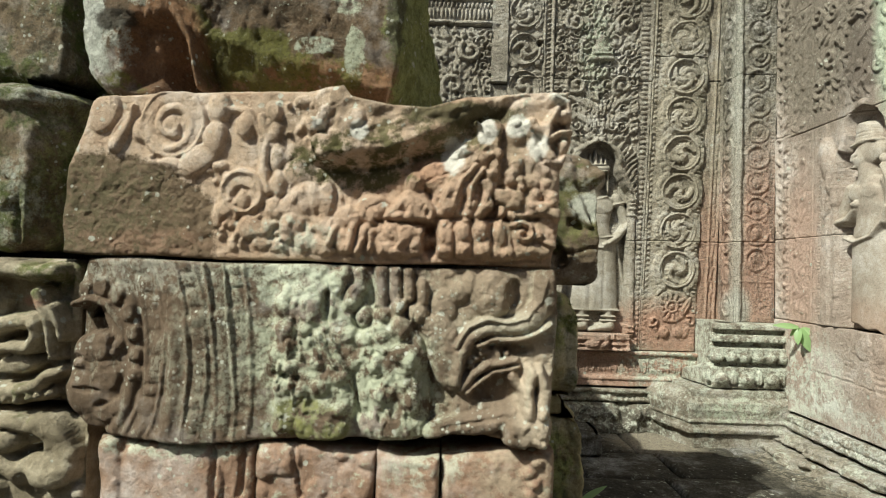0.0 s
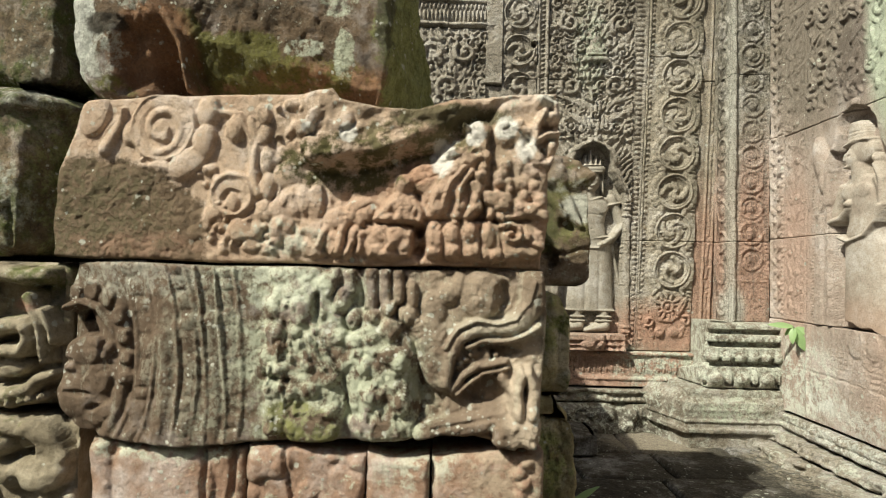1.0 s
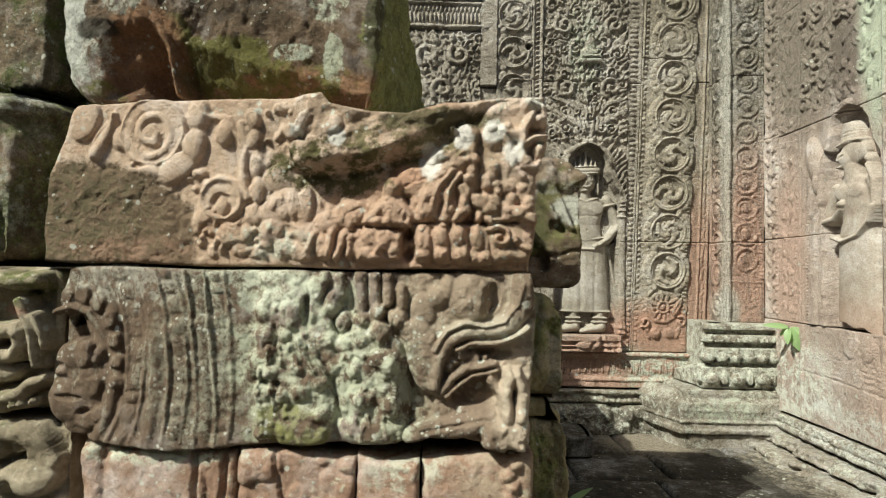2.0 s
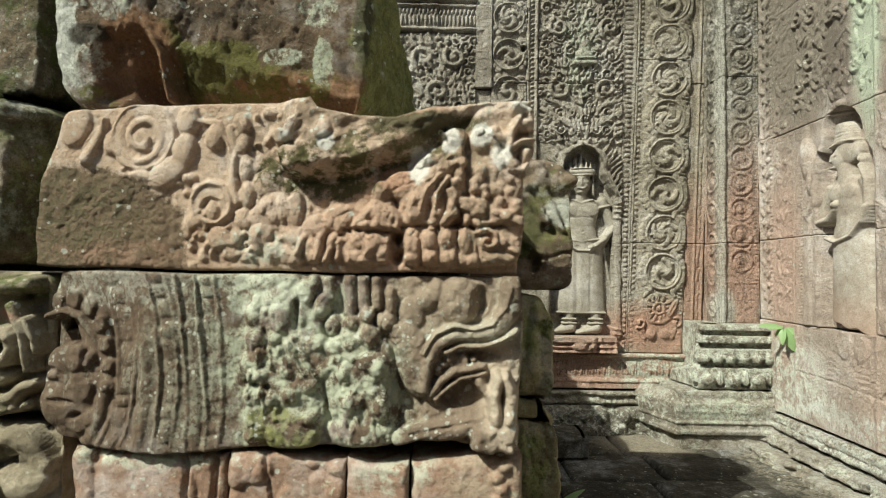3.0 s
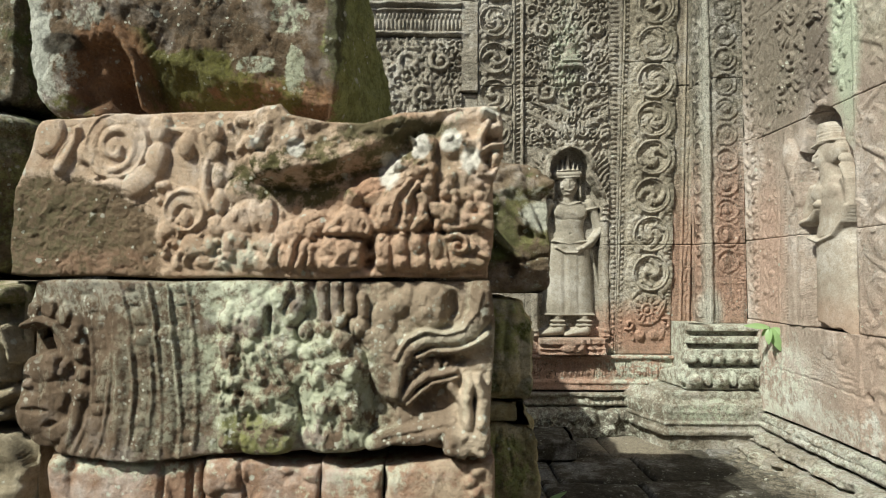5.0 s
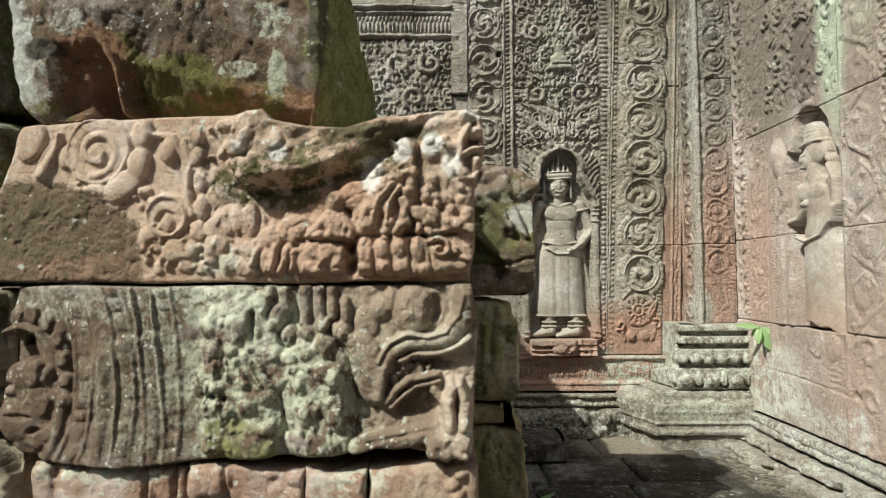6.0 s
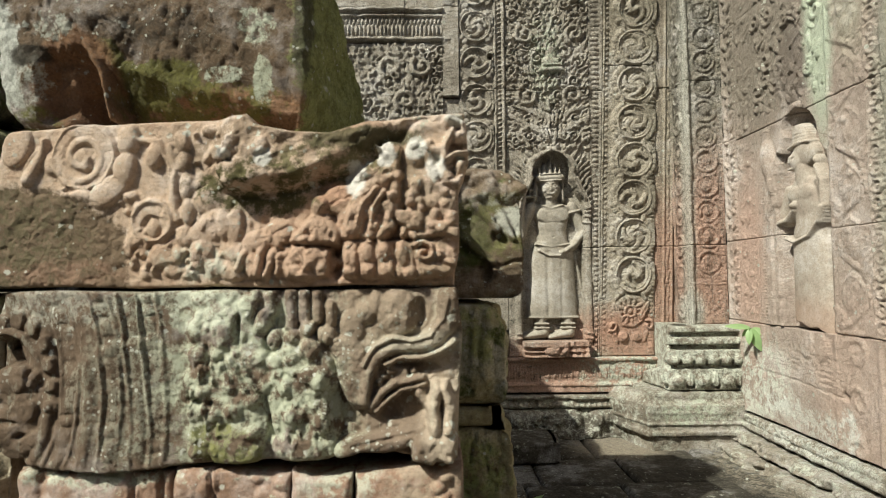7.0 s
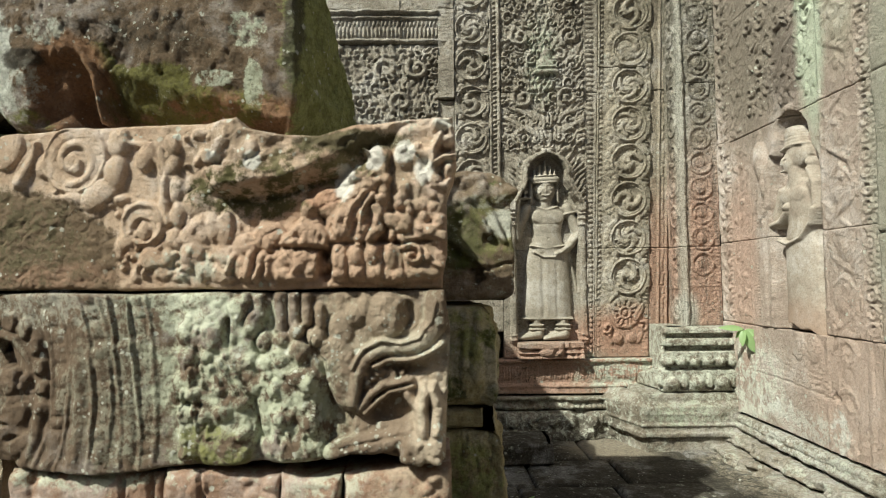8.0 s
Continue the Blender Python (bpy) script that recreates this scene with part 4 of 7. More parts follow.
# corner pedestal: mouldings that turn the corner
def pedestal_course(name, x, y, z0, z1, carve, seed, worn=0.005):
    far = (x - 0.13, 3.80) if z0 < 0.8 else (x - 0.05, 3.80) if z0 < 1.0 else (x + 0.02, 3.63)
    path = [far, (x, y), (1.97, y)]
    c = math.hypot(x - far[0], far[1] - y)
    n = c + (1.97 - x)
    r = Relief(0, n, z0, z1, 0.005)
    carve(r, c, n)
    whole = smooth(r.U, c - 0.13, c - 0.01) if z0 > 0.87 else 1.0
    if 0.87 < z0 < 1.0:
        r.V = r.V - 0.55 * np.clip(c - 0.06 - r.U, 0, 1) * (r.V - z0) / (z1 - z0) * 0.5
    r.H = r.H * (0.15 + 0.85 * whole) + (1 - whole) * (0.02 * rough(r.U, r.V, 12, 4, 70) - 0.006)
    r.weather(worn, 16, seed)
    r.edge(0.012, 0.9, seed)
    thing("moulded_stone", r.mesh(name, along(path), 0.12, deep=lambda u, v: (np.minimum(along(path)(u, v, -0.10 + 0 * u)[0], 1.97), along(path)(u, v, -0.10 + 0 * u)[1], v)), m_base, parent=wall_n)


def ped_block(r, c, n):
    profile(r, [(0.63, 0.03), (0.66, 0.03), (0.665, 0.012), (0.70, 0.005), (0.76, 0.015), (0.80, 0.01), (0.85, -0.035)])
    r.stroke([(0, 0.70), (n, 0.70)], 0.012, 0.018)


def ped_buds(r, c, n):
    profile(r, [(0.875, -0.03), (0.88, 0.005), (0.90, 0.016), (0.998, 0.012), (1.004, -0.022), (1.02, -0.026)])
    for k in range(6):
        r.dome(c + 0.05 + 0.145 * k - 0.15, 0.935, 0.040, 0.038, 0.052)
        r.dent(c + 0.12 + 0.145 * k - 0.15, 0.905, 0.03, 0.02, 0.025)
        r.leaf(c + 0.12 + 0.145 * k - 0.15, 0.90, 0.09, 0.03, 90, 0.03)


def ped_lotus(r, c, n):
    profile(r, [(1.02, -0.03), (1.025, 0.01), (1.05, 0.022), (1.106, 0.016), (1.112, -0.020), (1.13, -0.026)])
    for k in range(11):
        r.dome(0.02 + 0.075 * k, 1.054, 0.034, 0.034, 0.040)
        r.dent(0.057 + 0.075 * k, 1.035, 0.012, 0.018, 0.02)


def ped_torus(r, c, n):
    profile(r, [(1.133, -0.03), (1.140, 0.018), (1.160, 0.024), (1.180, 0.014), (1.184, -0.014), (1.19, -0.02)])
    for k in range(26):
        r.dome(0.01 + 0.032 * k, 1.148, 0.015, 0.012, 0.03)


def ped_cap(r, c, n):
    profile(r, [(1.198, -0.018), (1.206, -0.018), (1.210, 0.02), (1.245, 0.016), (1.25, 0.0)])


pedestal_course("block", 1.415, 3.435, 0.632, 0.855, ped_block, 21, 0.013)
pedestal_course("buds", 1.548, 3.475, 0.875, 1.018, ped_buds, 22)
pedestal_course("lotus", 1.560, 3.475, 1.022, 1.13, ped_lotus, 23)
pedestal_course("torus", 1.566, 3.48, 1.133, 1.19, ped_torus, 24, 0.003)
pedestal_course("cap", 1.572, 3.485, 1.198, 1.247, ped_cap, 25, 0.003)
thing("moulded_stone", box_mesh("core", 1.592, 1.97, 3.50, 3.84, 0.56, 1.244, 0.004), m_base, parent=wall_n)
thing("moulded_stone", box_mesh("bed", 1.43, 1.97, 3.45, 3.84, 0.56, 0.872, 0.02), m_base, parent=wall_n)
pedestal_course("riser", 1.425, 3.428, 0.50, 0.634, lambda r, c, n: None, 26, 0.008)

# ---- right wall ----
wall_e = thing("wall_east", box_mesh("wall_east", 2.03, 2.6, -1.0, 3.855, 0.0, 4.4, 0.02), m_plain, "pink and grey carved sandstone temple wall with a niche figure", "wall", kind="structure")
RX = 1.957
RC = [1.275, 1.735, 2.315, 3.0, 3.72]


def carve_r_plain(r, rng):
    r.stroke([(-3.57, 0.5), (-3.57, 4)], 0.010, 0.012)
    for k in range(34):
        v, s = 1.30 + 0.072 * k, 1 if k % 2 else -1
        r.leaf(-3.51 + 0.012 * s, v, 0.075, 0.020, 90 - 50 * s, 0.018)
        r.dome(-3.505 - 0.022 * s, v + 0.03, 0.018, 0.018, 0.016)
    r.beads(-3.45, 1.3, -3.45, 3.7, 90, 0.012, 0.012)


def carve_r_narrow(r, rng):
    """A climbing vine: leaves in pairs, buds, and the dotted border beside it."""
    for k in range(24):
        v, s = 1.28 + 0.102 * k, 1 if k % 2 else -1
        t = rng.uniform(-25, 25)
        r.leaf(-3.345 + 0.01 * s, v + 0.03, 0.085, 0.024, 90 - 40 * s + t, 0.026)
        r.leaf(-3.345, v + 0.05, 0.06, 0.018, 90 + 30 * s - t, 0.018)
        r.dome(-3.345 - 0.035 * s, v + 0.06, 0.022, 0.020, 0.028, 0, 0.4)
        r.dome(-3.345 + 0.045 * s, v + 0.085, 0.014, 0.014, 0.022)
    for k in range(60):
        r.dome(-3.262 + rng.uniform(-0.004, 0.004), 1.29 + 0.042 * k, 0.012, 0.010, 0.014)
    r.stroke([(-3.235, 0.5), (-3.235, 4)], 0.008, 0.012)
    r.stroke([(-3.425, 0.5), (-3.425, 4)], 0.007, 0.010)


def arch_r(z):
    return np.interp(z, [1.18, 2.0, 2.08, 2.14, 2.25, 2.30, 2.335], [0.195, 0.195, 0.18, 0.14, 0.11, 0.07, 0.0]) * (z > 1.178)


RN = -2.815


def carve_r_niche(r, rng):
    for k in range(34):
        r.spiral(rng.uniform(-3.19, -2.64), rng.uniform(2.40, 3.68), rng.uniform(0.035, 0.06), 1.4, 0.012, rng.uniform(0.014, 0.022), rng.uniform(0, 6), rng.choice((-1, 1)))
    for k in range(260):
        r.leaf(rng.uniform(-3.20, -2.63), rng.uniform(2.36, 3.66), rng.uniform(0.04, 0.08), rng.uniform(0.010, 0.018), rng.uniform(30, 150), rng.uniform(0.008, 0.020))
    for s in (-1, 1):
        zs = [1.9, 2.0, 2.08, 2.14, 2.25, 2.30, 2.34]
        if s < 0:
            r.stroke([(RN + s * (float(arch_r(np.array(z))) + 0.02), z) for z in zs], 0.03, 0.030)
        r.stroke([(RN + s * 0.215, 1.2), (RN + s * 0.215, 1.9)], 0.014, 0.02, flat=0.3)
        r.stroke([(RN + s * 0.30, 1.2), (RN + s * 0.30, 2.28)], 0.03, 0.014, flat=0.25)
    r.dome(RN - 0.27, 2.12, 0.06, 0.13, 0.045, 15)
    r.dome(RN - 0.24, 2.0, 0.035, 0.07, 0.04)
    r.leaf(RN - 0.30, 1.82, 0.2, 0.05, 80, 0.025)
    for k in range(60):
        r.dome(RN - 0.345, 1.28 + 0.017 * k, 0.012, 0.007, 0.012)
    k = smooth(arch_r(r.V) - abs(r.U - RN), 0.0, 0.028)
    r.H = r.H * (1 - k) - 0.05 * k
    r.dent(RN - 0.04, 2.25, 0.09, 0.07, 0.05, -20)
    r.dent(RN - 0.145, 2.08, 0.03, 0.07, 0.04, 15)


def carve_r_foot(r, rng):
    """Worn lower stones: the ghost of a shelf, slats beside it, a hole."""
    for k in range(5):
        for s in (-1, 1):
            r.cut([(RN + s * 0.08, 1.12 - 0.026 * k), (RN + s * (0.13 + 0.05 * rng.random()), 1.122 - 0.026 * k)], 0.004, 0.0035)
    for k in range(3):
        r.spiral(-2.49, 1.20 - 0.2 * k, 0.075, 1.3, 0.016, 0.008, 1.0 + k, 1)
    for s in (-3.4, -3.21, -2.62, -2.36):
        r.stroke([(s, 0.78), (s, 1.3)], 0.014, 0.006, flat=0.3)
    r.weather(0.010, 4, 88, 4)
    r.dent(-2.566, 1.01, 0.022, 0.022, 0.05)
    r.cut([(-3.30, 1.03), (-3.02, 1.025), (-2.82, 1.016), (-2.58, 0.998)], 0.003, 0.008)
    for k in range(4):
        r.cut([(-2.78 + 0.02 * k, 1.10 - 0.028 * k), (-2.62, 1.085 - 0.026 * k)], 0.003, 0.003)
    r.dome(RN - 0.02, 1.215, 0.055, 0.075, 0.012, 0, 0.35)
    r.dome(RN + 0.10, 1.20, 0.05, 0.06, 0.009, 0, 0.35)


def carve_r_scroll(r, rng):
    """Teardrop leaf curls one over another on a wavy stem."""
    for k in range(12):
        v, s = 3.55 - 0.235 * k, 1 if k % 2 else -1
        r.stroke([(-2.49 - 0.07 * s, v - 0.13), (-2.49 + 0.065 * s, v - 0.05), (-2.49 + 0.075 * s, v + 0.03), (-2.49, v + 0.10), (-2.49 - 0.06 * s, v + 0.06)], 0.016, 0.026, 0.012)
        r.dome(-2.49, v, 0.070, 0.095, 0.020, 14 * s, 0.25)
        r.dome(-2.49 - 0.01 * s, v - 0.02, 0.034, 0.045, 0.040, 10 * s, 0.4)
        r.dome(-2.49 + 0.015 * s, v + 0.05, 0.022, 0.020, 0.042, 0, 0.4)
        r.leaf(-2.49 - 0.05 * s, v - 0.10, 0.11, 0.030, 90 + 55 * s, 0.028)
        r.leaf(-2.49 + 0.06 * s, v + 0.08, 0.08, 0.026, 90 - 35 * s, 0.026)
        for q in range(4):
            r.dome(-2.49 + s * (0.098 - 0.008 * q), v - 0.03 + 0.034 * q, 0.014, 0.018, 0.024)
    r.stroke([(-2.605, 0.5), (-2.605, 4)], 0.010, 0.014)


def carve_r_small(r, rng):
    for k in range(40):
        v = 0.9 + 0.07 * k
        r.ring(-2.325, v, 0.026, 0.008, 0.014)
        r.dome(-2.325, v, 0.012, 0.012, 0.012)
        r.leaf(-2.345, v + 0.03, 0.035, 0.010, 60, 0.012)
    r.stroke([(-2.36, 0.5), (-2.36, 4)], 0.008, 0.014)
    r.beads(-2.285, 0.8, -2.285, 3.7, 120, 0.009, 0.010)


def carve_r_worn(r, rng):
    r.H += 0.008
    r.weather(0.010, 5, 77, 5)


band(-3.585, -3.432, [0.83, 1.275, 1.735, 2.33, 3.0, 3.72], carve_r_plain, side(RX), m_right, wall_e, 0.006, seed=31, depth=0.07)
band(-3.430, -2.277, [0.775, 1.273], carve_r_foot, side(RX), m_right, wall_e, 0.005, seed=38, worn=0.003, rim=0.002)
band(-3.430, -3.222, RC, carve_r_narrow, side(RX), m_right, wall_e, 0.005, gain=0.34, rim=0.004, seed=32)
band(-3.220, -2.621, RC, carve_r_niche, side(RX), m_right, wall_e, 0.0045, rim=0.004, seed=33, worn=0.0022)
band(-2.619, -2.373, RC, carve_r_scroll, side(RX), m_right, wall_e, 0.005, gain=0.36, rim=0.004, seed=34, worn=0.002)
band(-2.371, -2.277, RC, carve_r_small, side(RX), m_right, wall_e, 0.005, gain=1.0, rim=0.004, seed=35, worn=0.002)
band(-2.273, -1.55, [0.775, 1.27, 1.70, 2.33, 3.0, 3.72], carve_r_worn, side(RX), m_right, wall_e, 0.009, seed=36, worn=0.004, rim=0.014)
band(-1.545, -0.6, [0.775, 1.27, 1.70, 2.33, 3.0, 3.72], carve_r_worn, side(RX), m_right, wall_e, 0.02, seed=37, worn=0.004, rim=0.014)


# stepped ledges at its foot
def carve_ledge(z0, z1, out, teeth):
    def carve(r, rng):
        profile(r, [(z0, out - 0.035), (z0 + 0.10 * (z1 - z0), out - 0.03), (z0 + 0.2 * (z1 - z0), out), (z0 + 0.45 * (z1 - z0), out), (z0 + 0.48 * (z1 - z0), out - 0.016), (z0 + 0.56 * (z1 - z0), out - 0.016), (z0 + 0.6 * (z1 - z0), out - 0.006), (z1 - 0.1 * (z1 - z0), out - 0.012), (z1, out - 0.02)])
        if teeth:
            for k in range(56):
                r.dome(-3.4 + 0.04 * k, z0 + 0.40 * (z1 - z0), 0.015, 0.022, out + 0.008 + 0.010 * rng.random())
    return carve


band(-3.44, -2.55, [0.668, 0.762], carve_ledge(0.668, 0.762, 0.045, False), side(RX), m_base, wall_e, 0.006, seed=41, worn=0.009)
band(-2.548, -0.6, [0.668, 0.762], carve_ledge(0.668, 0.762, 0.045, False), side(RX), m_base, wall_e, 0.010, seed=42, worn=0.009)
band(-3.44, -2.30, [0.60, 0.664], carve_ledge(0.60, 0.664, 0.10, True), side(RX), m_base, wall_e, 0.006, seed=43, worn=0.009)
band(-2.298, -0.6, [0.60, 0.664], carve_ledge(0.60, 0.664, 0.10, True), side(RX), m_base, wall_e, 0.010, seed=44, worn=0.009)
band(-3.44, -2.80, [0.52, 0.597], carve_ledge(0.52, 0.597, 0.19, False), side(RX), m_base, wall_e, 0.008, seed=45, worn=0.009)
band(-2.797, -0.6, [0.52, 0.597], carve_ledge(0.52, 0.597, 0.19, False), side(RX), m_base, wall_e, 0.012, seed=46, worn=0.009)


# ---- carved figures in the niches ----
def body(r, v0, v1, centre, half, tall, flat=0.42):
    """A rounded trunk between two heights; centre, half width and height go by v."""
    v = r.V
    d = (r.U - np.interp(v, *centre)) / np.interp(v, *half)
    h = np.interp(v, *tall) * np.clip(1 - d * d, 0, 1) ** flat
    r.raise_to((slice(None), slice(None)), np.where((abs(d) < 1) & (v > v0) & (v < v1), h, -9))


def limb(r, pts, w, h, w1):
    r.stroke(pts, w, h, w1, flat=0.45)


def dancer(r):
    """Frontal figure with a spiked crown, one hand raised with a flower."""
    r.stroke([(0.15, 0.58), (0.18, 0.40), (0.225, 0.115)], 0.022, 0.026, 0.026)
    r.stroke([(-0.13, 0.50), (-0.16, 0.30), (-0.18, 0.14)], 0.018, 0.022, 0.020)
    body(r, 0.130, 0.620, ([0.13, 0.6], [0.0, 0.008]), ([0.13, 0.2, 0.40, 0.54, 0.62], [0.172, 0.164, 0.150, 0.138, 0.108]), ([0.13, 0.3, 0.6], [0.076, 0.082, 0.076]), 0.30)
    r.H = np.where((r.V < 0.56) & (r.V > 0.134) & (r.H > 0), r.H + 0.0006 * np.cos(r.U * 120) - 0.005 * np.exp(-((r.U + 0.03) / 0.014) ** 2) - 0.004 * np.exp(-((r.U - 0.06) / 0.012) ** 2), r.H)
    r.stroke([(-0.160, 0.140), (0.165, 0.140)], 0.009, 0.078)
    body(r, 0.595, 0.866, ([0.6, 0.86], [0.010, 0.008]), ([0.595, 0.68, 0.75, 0.80, 0.84, 0.866], [0.108, 0.094, 0.108, 0.126, 0.142, 0.07]), ([0.595, 0.68, 0.78, 0.84, 0.866], [0.078, 0.072, 0.080, 0.070, 0.05]), 0.34)
    for s in (-1, 1):
        r.dome(0.010 + s * 0.056, 0.785, 0.050, 0.040, 0.010, base=0.068)
    r.cut([(-0.09, 0.742), (-0.04, 0.735), (0.01, 0.742), (0.06, 0.735), (0.11, 0.742)], 0.004, 0.004)
    r.dent(0.01, 0.648, 0.006, 0.006, 0.008)
    # belt, knotted sash and hanging folds
    r.stroke([(-0.105, 0.602), (0.0, 0.584), (0.118, 0.602)], 0.009, 0.081)
    r.stroke([(-0.08, 0.560), (-0.02, 0.528), (0.05, 0.530), (0.10, 0.562)], 0.015, 0.088)
    r.leaf(0.035, 0.535, 0.09, 0.026, 262, 0.092)
    for k in range(8):
        r.leaf(-0.055 + 0.016 * k, 0.53 - 0.010 * math.cos((k - 4) * 0.4), 0.030, 0.008, 268, 0.090)
    r.stroke([(0.0, 0.83), (-0.004, 0.91)], 0.052, 0.070)
    r.stroke([(-0.070, 0.852), (0.0, 0.826), (0.080, 0.852)], 0.008, 0.078)
    # face
    r.dome(-0.006, 0.958, 0.076, 0.090, 0.100, flat=0.42)
    r.dome(-0.006, 0.898, 0.044, 0.024, 0.090)
    r.stroke([(-0.004, 0.980), (-0.002, 0.944)], 0.007, 0.107, 0.014)
    for s in (-1, 1):
        r.dent(-0.006 + s * 0.030, 0.975, 0.026, 0.012, 0.006, 4 * s)
        r.dome(-0.006 + s * 0.031, 0.974, 0.017, 0.007, 0.095, 4 * s)
        r.dome(-0.006 + s * 0.034, 0.936, 0.026, 0.022, 0.096)
        r.stroke([(-0.008 + s * 0.086, 0.995), (-0.008 + s * 0.090, 0.885)], 0.014, 0.060, 0.019)
    r.stroke([(-0.028, 0.922), (-0.004, 0.917), (0.022, 0.922)], 0.008, 0.104)
    r.cut([(-0.030, 0.9205), (-0.004, 0.918), (0.024, 0.9205)], 0.003, 0.005)
    # crown
    r.stroke([(-0.080, 1.020), (0.070, 1.026)], 0.027, 0.094, flat=0.25)
    r.stroke([(-0.082, 1.000), (0.072, 1.005)], 0.007, 0.102)
    r.stroke([(-0.074, 1.045), (0.066, 1.050)], 0.007, 0.100)
    for u, top, w in ((-0.070, 1.085, 0.016), (0.062, 1.09, 0.016), (-0.038, 1.115, 0.021), (0.032, 1.112, 0.021), (-0.004, 1.142, 0.026)):
        r.stroke([(u, 1.045), (u * 0.96, top)], w, 0.080, 0.007)
    # arm to the belly, arm raised with a flower
    r.dome(0.140, 0.840, 0.042, 0.040, 0.068)
    limb(r, [(0.145, 0.832), (0.180, 0.755), (0.208, 0.675)], 0.042, 0.070, 0.037)
    limb(r, [(0.208, 0.675), (0.155, 0.602), (0.090, 0.558)], 0.035, 0.084, 0.027)
    r.dome(0.066, 0.552, 0.036, 0.024, 0.098, 15)
    r.stroke([(0.118, 0.800), (0.192, 0.816)], 0.011, 0.082)
    r.dome(-0.120, 0.840, 0.040, 0.038, 0.074)
    limb(r, [(-0.126, 0.832), (-0.170, 0.735), (-0.196, 0.650)], 0.040, 0.078, 0.036)
    limb(r, [(-0.196, 0.650), (-0.200, 0.76), (-0.188, 0.86)], 0.035, 0.098, 0.025)
    r.stroke([(-0.165, 0.790), (-0.120, 0.806)], 0.010, 0.076)
    r.dome(-0.184, 0.878, 0.030, 0.024, 0.102, 25)
    r.stroke([(-0.205, 0.884), (-0.158, 0.905), (-0.098, 0.905)], 0.011, 0.100, 0.009)
    r.stroke([(-0.140, 0.905), (-0.138, 0.940)], 0.009, 0.096)
    r.dome(-0.137, 0.948, 0.028, 0.013, 0.100)
    # feet turned to one side, anklets
    for u, a in ((-0.070, -0.20), (0.100, -0.02)):
        r.stroke([(u, 0.14), (u, 0.06)], 0.042, 0.070)
        r.stroke([(u + 0.01, 0.044), (a, 0.018)], 0.042, 0.088, 0.022)
        r.stroke([(u - 0.042, 0.100), (u + 0.042, 0.100)], 0.011, 0.082)
        r.stroke([(u - 0.044, 0.074), (u + 0.044, 0.074)], 0.011, 0.084)


def worn_lady(r):
    """Figure that looks aside, capped, one hand on the chest and one at the ear; its feet are lost."""
    hem = np.interp(r.U, [-0.10, -0.04, 0.04, 0.08, 0.18], [0.105, 0.095, 0.075, 0.080, 0.03])
    d = (r.U - np.interp(r.V, [0.05, 0.55], [0.050, 0.036])) / np.interp(r.V, [0.02, 0.30, 0.50, 0.60], [0.140, 0.124, 0.118, 0.100])
    h = 0.072 * np.clip(1 - d * d, 0, 1) ** 0.34
    r.raise_to((slice(None), slice(None)), np.where((abs(d) < 1) & (r.V > hem) & (r.V < 0.60), h, -9))
    body(r, 0.55, 0.862, ([0.55, 0.70, 0.86], [0.030, 0.022, -0.005]), ([0.55, 0.66, 0.76, 0.82, 0.862], [0.108, 0.102, 0.124, 0.134, 0.07]), ([0.55, 0.66, 0.78, 0.862], [0.076, 0.072, 0.078, 0.05]), 0.36)
    for u in (-0.058, 0.040):
        r.dome(u, 0.775, 0.052, 0.044, 0.014, base=0.066)
    r.stroke([(-0.01, 0.83), (-0.012, 0.91)], 0.056, 0.064)
    r.stroke([(-0.09, 0.852), (-0.02, 0.838), (0.07, 0.860)], 0.010, 0.072)
    # head in profile, hair and cap
    r.dome(0.012, 0.985, 0.090, 0.082, 0.062, flat=0.28)
    r.dome(-0.040, 0.968, 0.058, 0.076, 0.074, 6, 0.36)
    r.stroke([(-0.074, 1.000), (-0.094, 0.955)], 0.007, 0.080, 0.013)
    for u in (-0.084, -0.034):
        r.dent(u, 0.982, 0.016, 0.006, 0.010, 8)
    r.stroke([(-0.090, 0.925), (-0.052, 0.925)], 0.010, 0.078)
    r.cut([(-0.092, 0.925), (-0.050, 0.925)], 0.003, 0.006)
    r.dome(-0.062, 0.902, 0.026, 0.016, 0.074)
    r.stroke([(-0.092, 1.034), (-0.02, 1.052), (0.070, 1.040)], 0.013, 0.074, flat=0.3)
    body(r, 1.03, 1.150, ([1.03, 1.14], [-0.010, -0.012]), ([1.03, 1.12, 1.150], [0.074, 0.060, 0.042]), ([1.03, 1.14], [0.068, 0.060]), 0.28)
    for q in (1.074, 1.094):
        r.cut([(-0.09, q), (0.07, q)], 0.003, 0.006)
    # arm with the hand on the chest
    limb(r, [(-0.118, 0.812), (-0.175, 0.72), (-0.205, 0.645)], 0.038, 0.060, 0.034)
    limb(r, [(-0.205, 0.640), (-0.125, 0.640), (-0.060, 0.690)], 0.034, 0.080, 0.027)
    r.dome(-0.042, 0.720, 0.030, 0.038, 0.094, -20)
    # arm raised to the ear, scarf from its elbow
    limb(r, [(0.108, 0.825), (0.140, 0.75), (0.158, 0.68)], 0.036, 0.060, 0.031)
    limb(r, [(0.158, 0.68), (0.150, 0.80), (0.118, 0.875)], 0.028, 0.066, 0.020)
    r.dome(0.104, 0.915, 0.024, 0.040, 0.062, 15)
    r.stroke([(0.160, 0.67), (0.140, 0.600), (0.075, 0.545), (-0.015, 0.522), (-0.080, 0.548)], 0.018, 0.088, 0.022)


